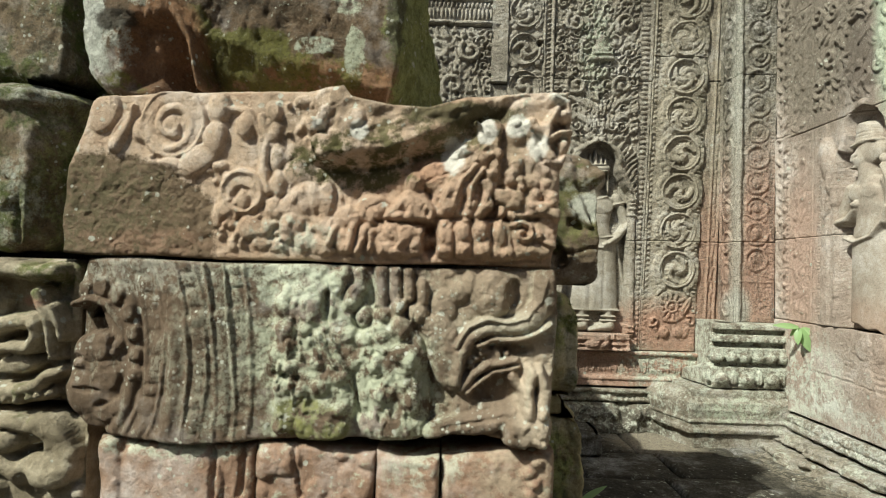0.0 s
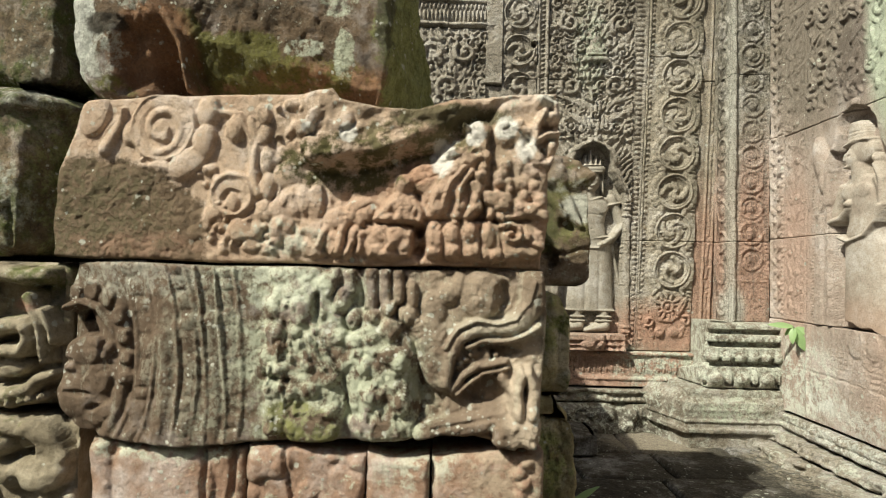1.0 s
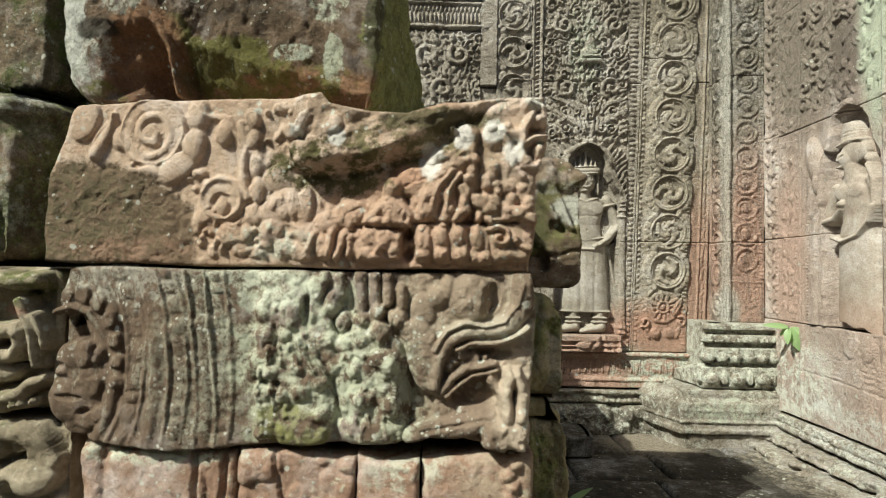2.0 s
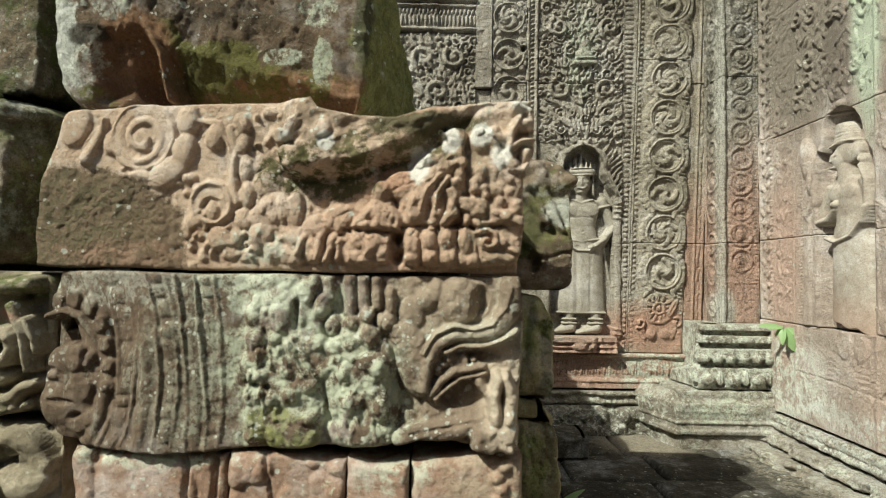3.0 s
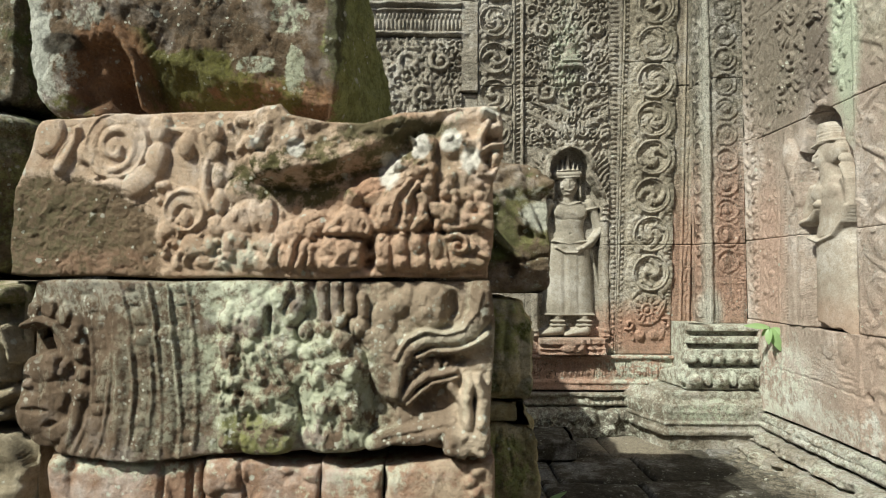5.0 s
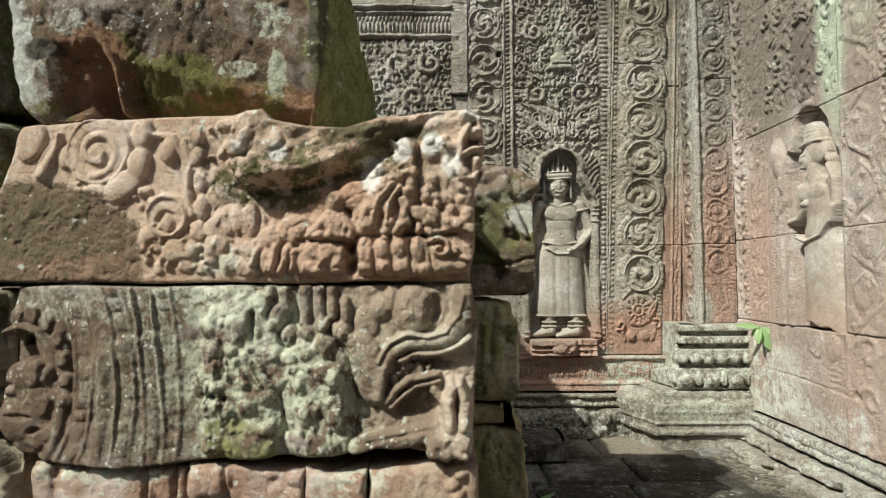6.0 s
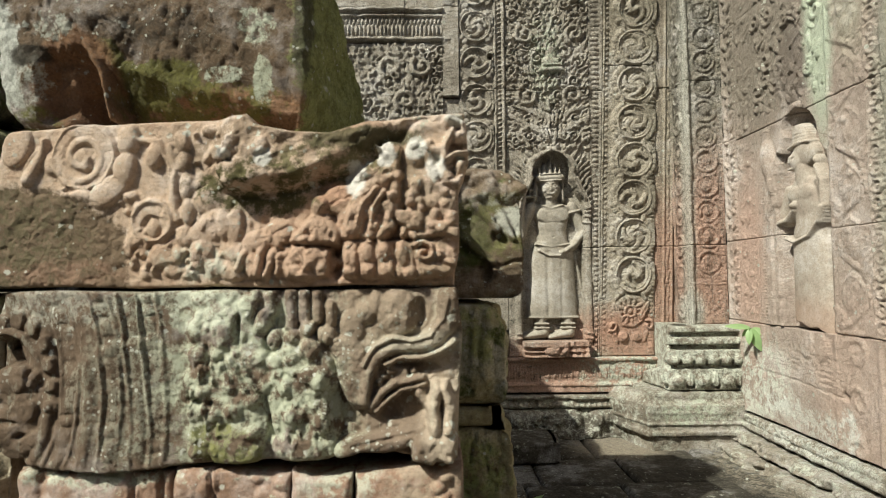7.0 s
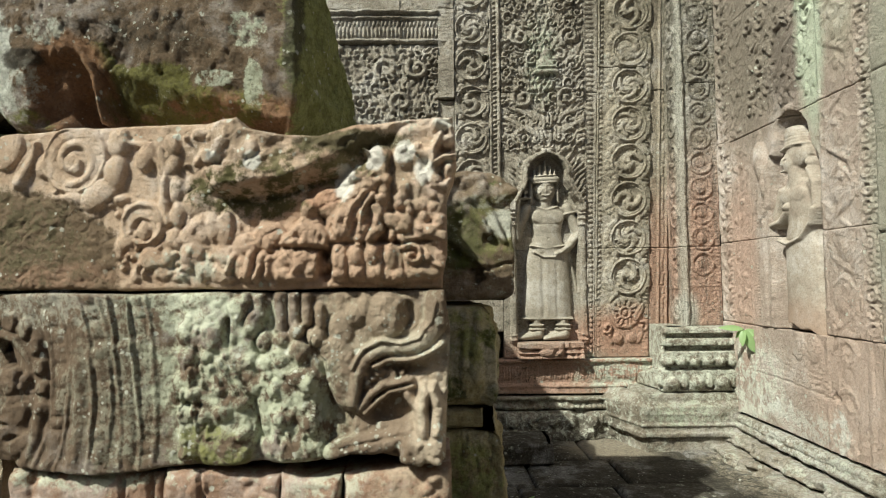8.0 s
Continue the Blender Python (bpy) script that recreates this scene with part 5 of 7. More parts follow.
def worn_lady(r):
    """Figure that looks aside, capped, one hand on the chest and one at the ear; its feet are lost."""
    hem = np.interp(r.U, [-0.11, -0.04, 0.02, 0.06, 0.14], [0.105, 0.10, 0.075, 0.085, 0.03])
    d = (r.U - np.interp(r.V, [0.05, 0.55], [0.018, 0.0])) / np.interp(r.V, [0.02, 0.30, 0.50, 0.60], [0.130, 0.112, 0.104, 0.088])
    h = 0.075 * np.clip(1 - d * d, 0, 1) ** 0.36
    r.raise_to((slice(None), slice(None)), np.where((abs(d) < 1) & (r.V > hem) & (r.V < 0.60), h, -9))
    body(r, 0.55, 0.862, ([0.55, 0.70, 0.86], [0.0, 0.012, -0.02]), ([0.55, 0.66, 0.76, 0.82, 0.862], [0.096, 0.084, 0.100, 0.106, 0.05]), ([0.55, 0.66, 0.78, 0.862], [0.080, 0.074, 0.080, 0.05]))
    for u in (-0.052, 0.022):
        r.dome(u, 0.775, 0.044, 0.042, 0.016, base=0.068)
    r.stroke([(-0.02, 0.83), (-0.025, 0.91)], 0.046, 0.066)
    # head in profile, hair and cap
    r.dome(-0.010, 0.985, 0.074, 0.078, 0.066, flat=0.28)
    r.dome(-0.045, 0.955, 0.048, 0.072, 0.076, 8, 0.36)
    r.stroke([(-0.068, 0.985), (-0.078, 0.948)], 0.006, 0.086, 0.010)
    for u in (-0.092, -0.052):
        r.dent(u, 0.968, 0.013, 0.006, 0.010, 8)
    r.stroke([(-0.088, 0.915), (-0.058, 0.915)], 0.008, 0.082)
    r.cut([(-0.088, 0.915), (-0.056, 0.915)], 0.002, 0.006)
    r.stroke([(-0.086, 1.028), (-0.03, 1.044), (0.040, 1.034)], 0.011, 0.074, flat=0.3)
    body(r, 1.03, 1.145, ([1.03, 1.14], [-0.025, -0.036]), ([1.03, 1.12, 1.145], [0.056, 0.044, 0.032]), ([1.03, 1.14], [0.070, 0.060]), 0.28)
    for q in (1.068, 1.086):
        r.cut([(-0.09, q), (0.03, q)], 0.003, 0.006)
    # arm with the hand on the chest
    limb(r, [(-0.108, 0.81), (-0.145, 0.71), (-0.158, 0.635)], 0.030, 0.062, 0.027)
    limb(r, [(-0.158, 0.632), (-0.10, 0.645), (-0.055, 0.695)], 0.026, 0.092, 0.021)
    r.dome(-0.048, 0.718, 0.024, 0.034, 0.110, -20)
    # arm raised to the ear, scarf from its elbow
    limb(r, [(0.080, 0.825), (0.100, 0.76), (0.104, 0.70)], 0.028, 0.062, 0.024)
    limb(r, [(0.104, 0.70), (0.102, 0.82), (0.075, 0.90)], 0.020, 0.070, 0.015)
    r.dome(0.070, 0.930, 0.018, 0.030, 0.066, 15)
    r.stroke([(0.108, 0.69), (0.092, 0.615), (0.035, 0.548), (-0.045, 0.522), (-0.106, 0.548)], 0.016, 0.094, 0.020)


def figure(name, place, height, carve, material, label):
    """A standing figure in high relief, one plain mesh; local height 1.14 from sole to crown."""
    r = Relief(-0.28, 0.28, 0.0, 1.17, 0.0034)
    r.H -= 1.0
    carve(r)
    keep = r.H > -0.5
    r.H = np.where(keep, r.H, 0.0)
    r.soften(3)
    r.erode(0.003, 18, 8)
    r.H = np.where(keep, r.H + 0.003 * rough(r.U, r.V, 26, 4, 8), -0.06)
    k = height / 1.14
    me = clean_loose(r.mesh(name, lambda u, v, h: place(u * k, v * k, h * k), 0, keep))
    return thing("statue", me, material, label, "statue", "niche figures")


figure("statue", lambda u, v, h: (NX - 0.002 + u * 0.98, WY + 0.094 - h * 0.98, 1.137 + v), 1.155, dancer, m_niche, "grey sandstone dancer figure standing in an arched wall niche")
figure("statue", lambda u, v, h: (RX + 0.042 - h * 0.75, 2.815 - u * 1.38, 1.211 + v), 1.045, worn_lady, m_statue, "worn pale pink sandstone figure standing in a wall niche")

# ---- fallen pile of carved blocks ----
def face(x):
    return 1.447 + 0.122 * (0.28 - x)


def pile(u, v, h):
    return u, face(u) - h, v


def lumps(r, u0, u1, v0, v1, n, rng, lo, hi, h, base=0.0):
    for i in range(n):
        q = rng.uniform(lo, hi)
        r.dome(rng.uniform(u0, u1), rng.uniform(v0, v1), q, q * rng.uniform(0.6, 1.4), h * rng.uniform(0.5, 1.1), rng.uniform(0, 180), base=base)


def shingle(r, u0, u1, v0, v1, n, rng, size, h):
    """Worn petals that overlap downward and follow the swelling of what they cover."""
    under = r.H.copy()
    for i in range(n):
        u, v = rng.uniform(u0, u1), v0 + (v1 - v0) * (i + rng.random()) / n
        q, t = size * rng.uniform(0.6, 1.3), radians(rng.uniform(-22, 22))
        s, x, y = r.part(u, v, q)
        a, b = x * math.cos(t) + y * math.sin(t), y * math.cos(t) - x * math.sin(t)
        d = (a / (0.48 * q)) ** 2 + (b / q) ** 2
        r.raise_to(s, np.where(d < 1, under[s] + h * rng.uniform(0.6, 1.2) * np.clip(1 - d, 0, 1) ** 0.4 * (0.65 - 0.35 * b / q), -9))


# block with spirals and the broken beast head
r = Relief(-0.93, 0.285, 1.497, 1.915, 0.0027)
r.warp(left=[(1.523, -1.007), (1.583, -1.018), (1.733, -1.005), (1.823, -0.967), (1.906, -0.942), (1.928, -0.916)],
       right=[(1.524, 0.259), (1.578, 0.271), (1.727, 0.27), (1.796, 0.296), (1.919, 0.286)],
       top=[(-1.034, 1.924), (-0.919, 1.931), (-0.744, 1.943), (-0.572, 1.945), (-0.257, 1.947), (-0.235, 1.919), (-0.14, 1.896), (-0.04, 1.891), (0.057, 1.921), (0.282, 1.932)],
       bottom=[(-1.015, 1.522), (-0.85, 1.513), (-0.70, 1.517), (-0.50, 1.510), (-0.305, 1.514), (-0.12, 1.509), (0.05, 1.516), (0.252, 1.512)])
rng = random.Random(5)
dark = smooth(1.0 - np.hypot((r.U - -0.88) / 0.305, (r.V - 1.581) / 0.195), -0.08, 0.08)
r.H -= 0.005 * dark
r.dome(-0.709, 1.86, 0.0931, 0.0902, 0.012, flat=0.06)
r.ring(-0.709, 1.86, 0.0846, 0.0056, 0.016)
r.dent(-0.709, 1.859, 0.0620, 0.0620, 0.006)
r.spiral(-0.712, 1.857, 0.0649, 1.6, 0.0127, 0.017, 4.4, -1)
r.dome(-0.715, 1.86, 0.0183, 0.0211, 0.016, flat=0.2)
r.dome(-0.703, 1.832, 0.0141, 0.0127, 0.017, flat=0.3)
r.dome(-0.904, 1.89, 0.0381, 0.0592, 0.015, -25, 0.15)
lumps(r, -0.483, -0.312, 1.63, 1.919, 34, rng, 0.007, 0.017, 0.018)
lumps(r, -0.8, -0.567, 1.709, 1.774, 22, rng, 0.007, 0.016, 0.016)
r.stroke([(-0.873, 1.8), (-0.828, 1.867), (-0.821, 1.904)], 0.0169, 0.02, 0.0085)
r.leaf(-0.882, 1.815, 0.0987, 0.0183, 55, 0.02)
r.dome(-0.803, 1.844, 0.0226, 0.0338, 0.016)
for u, v, p, q, t in ((-0.586, 1.9, 22, 30, 0), (-0.594, 1.822, 22, 34, -15), (-0.643, 1.761, 46, 26, 35), (-0.713, 1.749, 26, 18, 0), (-0.513, 1.855, 17, 24, 0), (-0.441, 1.887, 15, 22, 10), (-0.435, 1.835, 14, 20, -10), (-0.424, 1.771, 14, 26, 0), (-0.419, 1.707, 15, 26, 0), (-0.431, 1.644, 16, 20, 0), (-0.367, 1.733, 28, 26, 0), (-0.375, 1.651, 30, 24, 20), (-0.492, 1.594, 26, 22, 0), (-0.562, 1.637, 20, 18, 0), (-0.76, 1.744, 20, 16, 0)):
    r.dome(u, v, 0.0014 * p, 0.0014 * q, 0.018 + 0.0002 * q, t, 0.33)
r.stroke([(-0.471, 1.876), (-0.454, 1.817), (-0.459, 1.745), (-0.446, 1.687)], 0.0113, 0.02)
r.dome(-0.515, 1.676, 0.0620, 0.0592, 0.018, flat=0.15)
r.ring(-0.515, 1.684, 0.0522, 0.0099, 0.023)
r.dent(-0.514, 1.667, 0.0338, 0.0367, 0.012)
r.dome(-0.514, 1.664, 0.0197, 0.0282, 0.022, flat=0.3)
r.stroke([(-0.571, 1.899), (-0.506, 1.888), (-0.474, 1.832), (-0.463, 1.76), (-0.473, 1.709)], 0.0085, 0.014)
lumps(r, -0.683, -0.277, 1.557, 1.651, 46, rng, 0.008, 0.024, 0.022)
lumps(r, -0.575, -0.219, 1.536, 1.702, 70, rng, 0.005, 0.013, 0.02)
lumps(r, -0.56, -0.263, 1.528, 1.775, 40, rng, 0.008, 0.020, 0.012)
r.H *= 1 - 0.85 * dark
# overhanging broken ridge
line = 0.02 * rough(r.U, r.V, 14, 4, 81) + np.interp(r.U, [-0.34, -0.254, -0.155, -0.071, 0.012, 0.107, 0.187, 0.305], [1.77, 1.753, 1.77, 1.791, 1.823, 1.88, 1.904, 1.917])
on = smooth(r.U, -0.369, -0.282)
hang = np.interp(r.U, [-0.369, -0.268, -0.043, 0.12, 0.292], [0.02, 0.046, 0.050, 0.036, 0.052])
r.H = np.where(on > 0, np.maximum(r.H, on * hang * smooth(r.V - line, -0.012, 0.03)) - on * 0.030 * smooth(line - r.V, 0, 0.016) * smooth(r.V - (line - 0.13), 0, 0.05) * (1 - smooth(r.U, -0.016, 0.046)), r.H)
r.H += on * (0.026 * rough(r.U, r.V, 8, 4, 71) + 0.016 * rough(r.U, r.V, 24, 5, 72) + 0.022 * smooth(r.V - line, -0.08, 0.0) * rough(r.U * 0.5 - r.V * 0.35, r.V * 1.8 - r.U * 0.5, 16, 4, 76))
r.weather(0.004, 6, 9, 4)
lumps(r, -0.34, -0.211, 1.77, 1.89, 20, rng, 0.01, 0.024, 0.010, 0.05)
# worn stems below the ridge
for p, a, b, h in (((-0.344, 1.669), 30, 28, 0.034), ((-0.383, 1.601), 22, 22, 0.030), ((-0.299, 1.669), 15, 34, 0.030), ((-0.293, 1.601), 22, 18, 0.032), ((-0.347, 1.562), 20, 16, 0.030), ((-0.176, 1.641), 32, 26, 0.050), ((-0.236, 1.624), 26, 22, 0.042), ((-0.246, 1.567), 20, 24, 0.040), ((-0.306, 1.548), 22, 14, 0.032)):
    r.dome(*p, 0.00147 * a, 0.00147 * b, h, rng.uniform(-20, 20), 0.35)
for a, b, w in (((-0.224, 1.602), (-0.237, 1.543), 9), ((-0.192, 1.596), (-0.214, 1.538), 10), ((-0.175, 1.588), (-0.18, 1.546), 8), ((-0.27, 1.596), (-0.286, 1.557), 8)):
    r.stroke([a, b], 0.00147 * w, 0.056, 0.00147 * w * 0.7)
shingle(r, -0.384, -0.155, 1.533, 1.693, 70, rng, 0.022, 0.012)
# smooth slab and a small seated figure before it
r.dome(-0.023, 1.727, 0.04998, 0.03822, 0.046, 15, 0.25)
r.dome(-0.073, 1.711, 0.02499, 0.0294, 0.078, 0, 0.5)
r.dome(-0.075, 1.655, 0.04116, 0.0441, 0.070, 10, 0.4)
r.stroke([(-0.094, 1.669), (-0.13, 1.636), (-0.144, 1.619)], 0.01617, 0.066, 0.01323)
r.stroke([(-0.05, 1.664), (-0.03, 1.642), (-0.035, 1.622)], 0.0147, 0.066, 0.01176)
r.dome(-0.091, 1.627, 0.06468, 0.01617, 0.074, 0, 0.35)
r.dome(0.02, 1.631, 0.0588, 0.02352, 0.052, 0, 0.35)
# torn flank of the beast, standing figure leaning on it
r.dome(0.054, 1.706, 0.07644, 0.1352, 0.044, -24, 0.3)
r.stroke([(0.108, 1.837), (0.095, 1.795), (0.062, 1.757), (0.03, 1.713), (0.012, 1.653)], 0.03234, 0.086, 0.02646, flat=0.35)
r.stroke([(0.114, 1.82), (0.122, 1.768), (0.109, 1.724)], 0.02499, 0.080, 0.01911)
r.stroke([(0.071, 1.752), (0.036, 1.71), (0.025, 1.664)], 0.00882, 0.102, 0.00735)
r.stroke([(0.087, 1.743), (0.06, 1.699), (0.056, 1.65)], 0.01029, 0.096, 0.00735)
r.dome(0.107, 1.779, 0.01323, 0.01323, 0.100)
r.dent(0.095, 1.787, 0.00735, 0.00735, 0.014)
r.dome(0.052, 1.697, 0.02352, 0.0294, 0.082, 0, 0.4)
r.stroke([(0.107, 1.699), (0.097, 1.664), (0.078, 1.625)], 0.01764, 0.084, 0.01323)
r.stroke([(0.061, 1.658), (0.051, 1.625)], 0.01911, 0.078, 0.0147)
# dark cleft, and the ragged head with open jaws
r.dent(0.138, 1.802, 0.0147, 0.06762, 0.050, -6)
r.dome(0.222, 1.767, 0.09114, 0.1764, 0.050, 8, 0.28)
r.dome(0.17, 1.83, 0.03234, 0.03528, 0.080, 0, 0.4)
r.dome(0.227, 1.84, 0.02352, 0.02058, 0.090)
r.dome(0.217, 1.786, 0.0294, 0.0294, 0.086, 0, 0.4)
r.stroke([(0.198, 1.819), (0.211, 1.767), (0.236, 1.737)], 0.01911, 0.082, 0.0147)
r.stroke([(0.258, 1.886), (0.237, 1.848), (0.232, 1.805), (0.249, 1.767)], 0.01176, 0.106, 0.01029)
r.stroke([(0.248, 1.908), (0.277, 1.897), (0.301, 1.858)], 0.01911, 0.096, 0.0147)
r.dome(0.275, 1.872, 0.02352, 0.01617, 0.108)
r.stroke([(0.235, 1.816), (0.264, 1.829), (0.293, 1.834)], 0.01176, 0.104, 0.00735)
r.stroke([(0.249, 1.767), (0.273, 1.75), (0.291, 1.761)], 0.01323, 0.096, 0.00882)
r.dome(0.272, 1.796, 0.01764, 0.02352, 0.092)
r.dent(0.264, 1.851, 0.01617, 0.00882, 0.030)
r.dent(0.257, 1.788, 0.00882, 0.0147, 0.030)
for p, a, b, h in (((0.169, 1.759), 14, 15, 0.074), ((0.164, 1.715), 17, 15, 0.070), ((0.204, 1.713), 18, 16, 0.076), ((0.241, 1.702), 16, 22, 0.074), ((0.159, 1.669), 17, 26, 0.076), ((0.205, 1.656), 20, 24, 0.080), ((0.242, 1.648), 18, 20, 0.082), ((0.137, 1.642), 9, 16, 0.070), ((0.181, 1.631), 13, 9, 0.084)):
    r.dome(*p, 0.00147 * a, 0.00147 * b, h, rng.uniform(-15, 15), 0.4)
# lower row: seated figures under small arches
r.dome(0.117, 1.577, 0.1529, 0.04998, 0.054, 0, 0.2)
r.dome(-0.111, 1.572, 0.07644, 0.04704, 0.052, 0, 0.3)
for p, a, b, h, t in (((-0.132, 1.588), 15, 20, 0.066, 20), ((-0.097, 1.58), 17, 24, 0.072, -15), ((-0.143, 1.552), 14, 14, 0.062, 0), ((-0.07, 1.559), 14, 18, 0.064, 10), ((-0.109, 1.544), 14, 10, 0.070, 0)):
    r.dome(*p, 0.00147 * a, 0.00147 * b, h, t, 0.4)
r.stroke([(-0.127, 1.597), (-0.104, 1.567), (-0.115, 1.542)], 0.00735, 0.076, 0.00588)
r.dent(-0.034, 1.573, 0.02205, 0.04704, 0.075)
for p, a, b, h in (((0.005, 1.581), 16, 30, 0.070), ((0.043, 1.592), 16, 20, 0.078), ((0.084, 1.598), 16, 22, 0.084), ((0.046, 1.552), 18, 15, 0.076), ((0.093, 1.552), 18, 14, 0.078), ((0.133, 1.588), 15, 26, 0.080), ((0.149, 1.547), 18, 12, 0.074), ((0.214, 1.551), 26, 12, 0.074), ((0.002, 1.546), 15, 12, 0.076)):
    r.dome(*p, 0.00147 * a, 0.00147 * b, h, rng.uniform(-12, 12), 0.4)
r.spiral(0.186, 1.591, 0.0294, 1.3, 0.00882, 0.094, 0.6, 1)
r.leaf(0.213, 1.594, 0.06468, 0.01764, -35, 0.096)
for a, b in (((-0.167, 1.616), (-0.035, 1.614)), ((-0.021, 1.624), (0.257, 1.629))):
    r.cut([a, b], 0.005145, 0.026)
for a, b in (((0.065, 1.609), (0.068, 1.535)), ((0.114, 1.609), (0.114, 1.539)), ((0.023, 1.606), (0.024, 1.538)), ((0.162, 1.612), (0.168, 1.537))):
    r.cut([a, b], 0.00441, 0.018)
lumps(r, 0.147, 0.259, 1.63, 1.742, 14, rng, 0.007, 0.014, 0.010, 0.074)
shingle(r, -0.16, 0.27, 1.53, 1.70, 60, rng, 0.018, 0.016)
lumps(r, 0.03, 0.28, 1.62, 1.86, 26, rng, 0.008, 0.016, 0.012, 0.080)
r.H *= 1 - 0.46 * smooth(line - r.V, -0.01, 0.03) * smooth(r.U, -0.42, -0.34) - 0.2 * smooth(r.U, 0.03, 0.1) * smooth(r.V - line, -0.03, 0.01)
r.H += dark * (0.014 * rough(r.U, r.V, 14, 5, 33) + 0.008 * rough(r.U, r.V, 60, 3, 34) - 0.004 * smooth(0.035 - abs(rough(r.U, r.V * 1.3, 18, 3, 36)), 0, 0.035))
# splintered surface under the ridge
part = smooth(r.U, -0.301, -0.221) * smooth(1.729 - r.V + 0.9 * (r.U - -0.165), 0, 0.05)
crag = abs(rough(r.U - 0.5 * r.V, r.V, 13, 3, 95))
r.H -= part * 0.005 * smooth(0.04 - crag, 0, 0.04)
r.erode(0.004, 13, 5, 0.10)
r.erode(0.0024, 42, 6)
broken = smooth(r.U, -0.415, -0.282)
r.H += broken * 0.012 * rough(r.U, r.V, 16, 5, 44) + broken * 0.008 * rough(r.U, r.V, 50, 4, 45)
r.soften(1)
r.weather(0.0024, 34, 14)
r.edge(0.011, 0.95, 6)
thing("carved_block", r.mesh("carved_block", pile, 0.26), m_a, "buff sandstone block carved with spirals and a broken beast head", "carved block", "fallen carved blocks")

# block with curved ribs, hanging tassels and a trunked beast
r = Relief(-0.90, 0.275, 1.085, 1.492, 0.0027)
r.warp(left=[(1.039, -0.818), (1.097, -0.947), (1.185, -0.98), (1.302, -0.972), (1.42, -0.974), (1.494, -0.941)],
       right=[(1.099, 0.262), (1.23, 0.268), (1.39, 0.277), (1.511, 0.259)],
       top=[(-0.982, 1.502), (-0.75, 1.507), (-0.52, 1.502), (-0.30, 1.506), (0.0, 1.504), (0.252, 1.508)],
       bottom=[(-0.962, 1.064), (-0.819, 1.053), (-0.588, 1.049), (-0.323, 1.073), (-0.152, 1.084), (-0.027, 1.089), (0.041, 1.112), (0.123, 1.108), (0.216, 1.089), (0.269, 1.095)])
rng = random.Random(6)
r.H += np.interp(r.U, [-0.974, -0.806, -0.667, -0.531, -0.413, 0.253], [-0.02, 0.018, 0.046, 0.030, 0.0, 0.0])
v = np.clip((r.V - 1.06) / 0.44, 0, 1)


def curve(top, mid, foot):
    """A rib's line: u by height, through its top, middle and foot."""
    return -1.066 + 0.00147 * (foot * (1 - v) * (1 - 2 * v) + mid * 4 * v * (1 - v) + top * v * (2 * v - 1))


# curved ribs: plain fillets, and bands of worn leaves between them
for top, mid, foot, w, h in ((136, 196, 158, 15, 0.012), (166, 221, 188, 5, 0.011), (212, 255, 230, 4, 0.007), (232, 272, 258, 12, 0.005), (268, 297, 290, 4, 0.012), (300, 330, 318, 3, 0.008), (318, 343, 345, 4, 0.012), (333, 357, 362, 9, 0.004), (350, 373, 380, 4, 0.013), (385, 403, 402, 4, 0.007)):
    d = (r.U - curve(top, mid, foot)) / (0.00147 * w)
    r.H += 1.0 * h * np.clip(1 - d * d, 0, 1) ** 0.6 * (0.3 + 1.1 * bumps(r.U * 9, r.V * 11, 3 + w))
for k, (top, mid, foot, w, h, n) in enumerate(((186, 237, 208, 14, 0.012, 8), (281, 318, 303, 12, 0.011, 9), (366, 391, 390, 11, 0.010, 10))):
    d = (r.U - curve(top, mid, foot)) / (0.00147 * w)
    q = v * n + 0.8 * bumps(r.V * 14, r.V * 0, k)
    petal = np.sqrt(np.clip(1 - d * d, 0, 1)) * (0.25 + 0.75 * np.sqrt(abs(np.sin(math.pi * q)))) * (1 - 0.4 * (q % 1))
    r.H += 1.1 * h * petal * (0.4 + 1.0 * bumps(r.U * 8, r.V * 9, 40 + k))
r.H -= 0.010 * smooth(bumps(r.U * 7, r.V * 7, 61), 0.62, 0.80) * smooth(-r.U, --0.46, --0.50)
# arch of leaf lobes with a dark hollow and a worn boss at the end
inside = smooth(curve(40, 147, 138) - r.U, 0.0, 0.014) * smooth(1.4 - r.V - 0.25 * np.clip(-0.881 - r.U, 0, 1) - 1.6 * np.clip(r.U - -0.881, 0, 1) ** 1.4, 0.0, 0.014)
r.H -= 0.040 * inside
for p, q, t in (((-0.948, 1.421), 15, 80), ((-0.896, 1.432), 17, 75), ((-0.843, 1.415), 17, 50), ((-0.805, 1.368), 15, 25), ((-0.784, 1.317), 13, 12), ((-0.773, 1.265), 12, 5), ((-0.766, 1.214), 11, 0)):
    s, x, y = r.part(*p, 0.00147 * q * 1.3)
    c, k = math.cos(radians(t)), math.sin(radians(t))
    d = ((x * c + y * k) / (0.00147 * q * 1.15)) ** 4 + ((y * c - x * k) / (0.00147 * q * 0.95)) ** 4
    r.H[s] += 0.013 * smooth(1 - d, 0, 0.5)
for pts in ([(-0.969, 1.382), (-0.921, 1.396), (-0.87, 1.384), (-0.83, 1.336), (-0.811, 1.264), (-0.805, 1.171), (-0.816, 1.064)],):
    r.stroke(pts, 0.01029, 0.016, 0.01029)
hollow = smooth(1.0 - np.hypot((r.U - -0.875) / 0.0735, (r.V - 1.329) / 0.0882), 0.0, 0.2) * smooth(np.hypot((r.U - -0.906) / 0.07938, (r.V - 1.255) / 0.09408) - 1.0, 0.0, 0.10) * inside
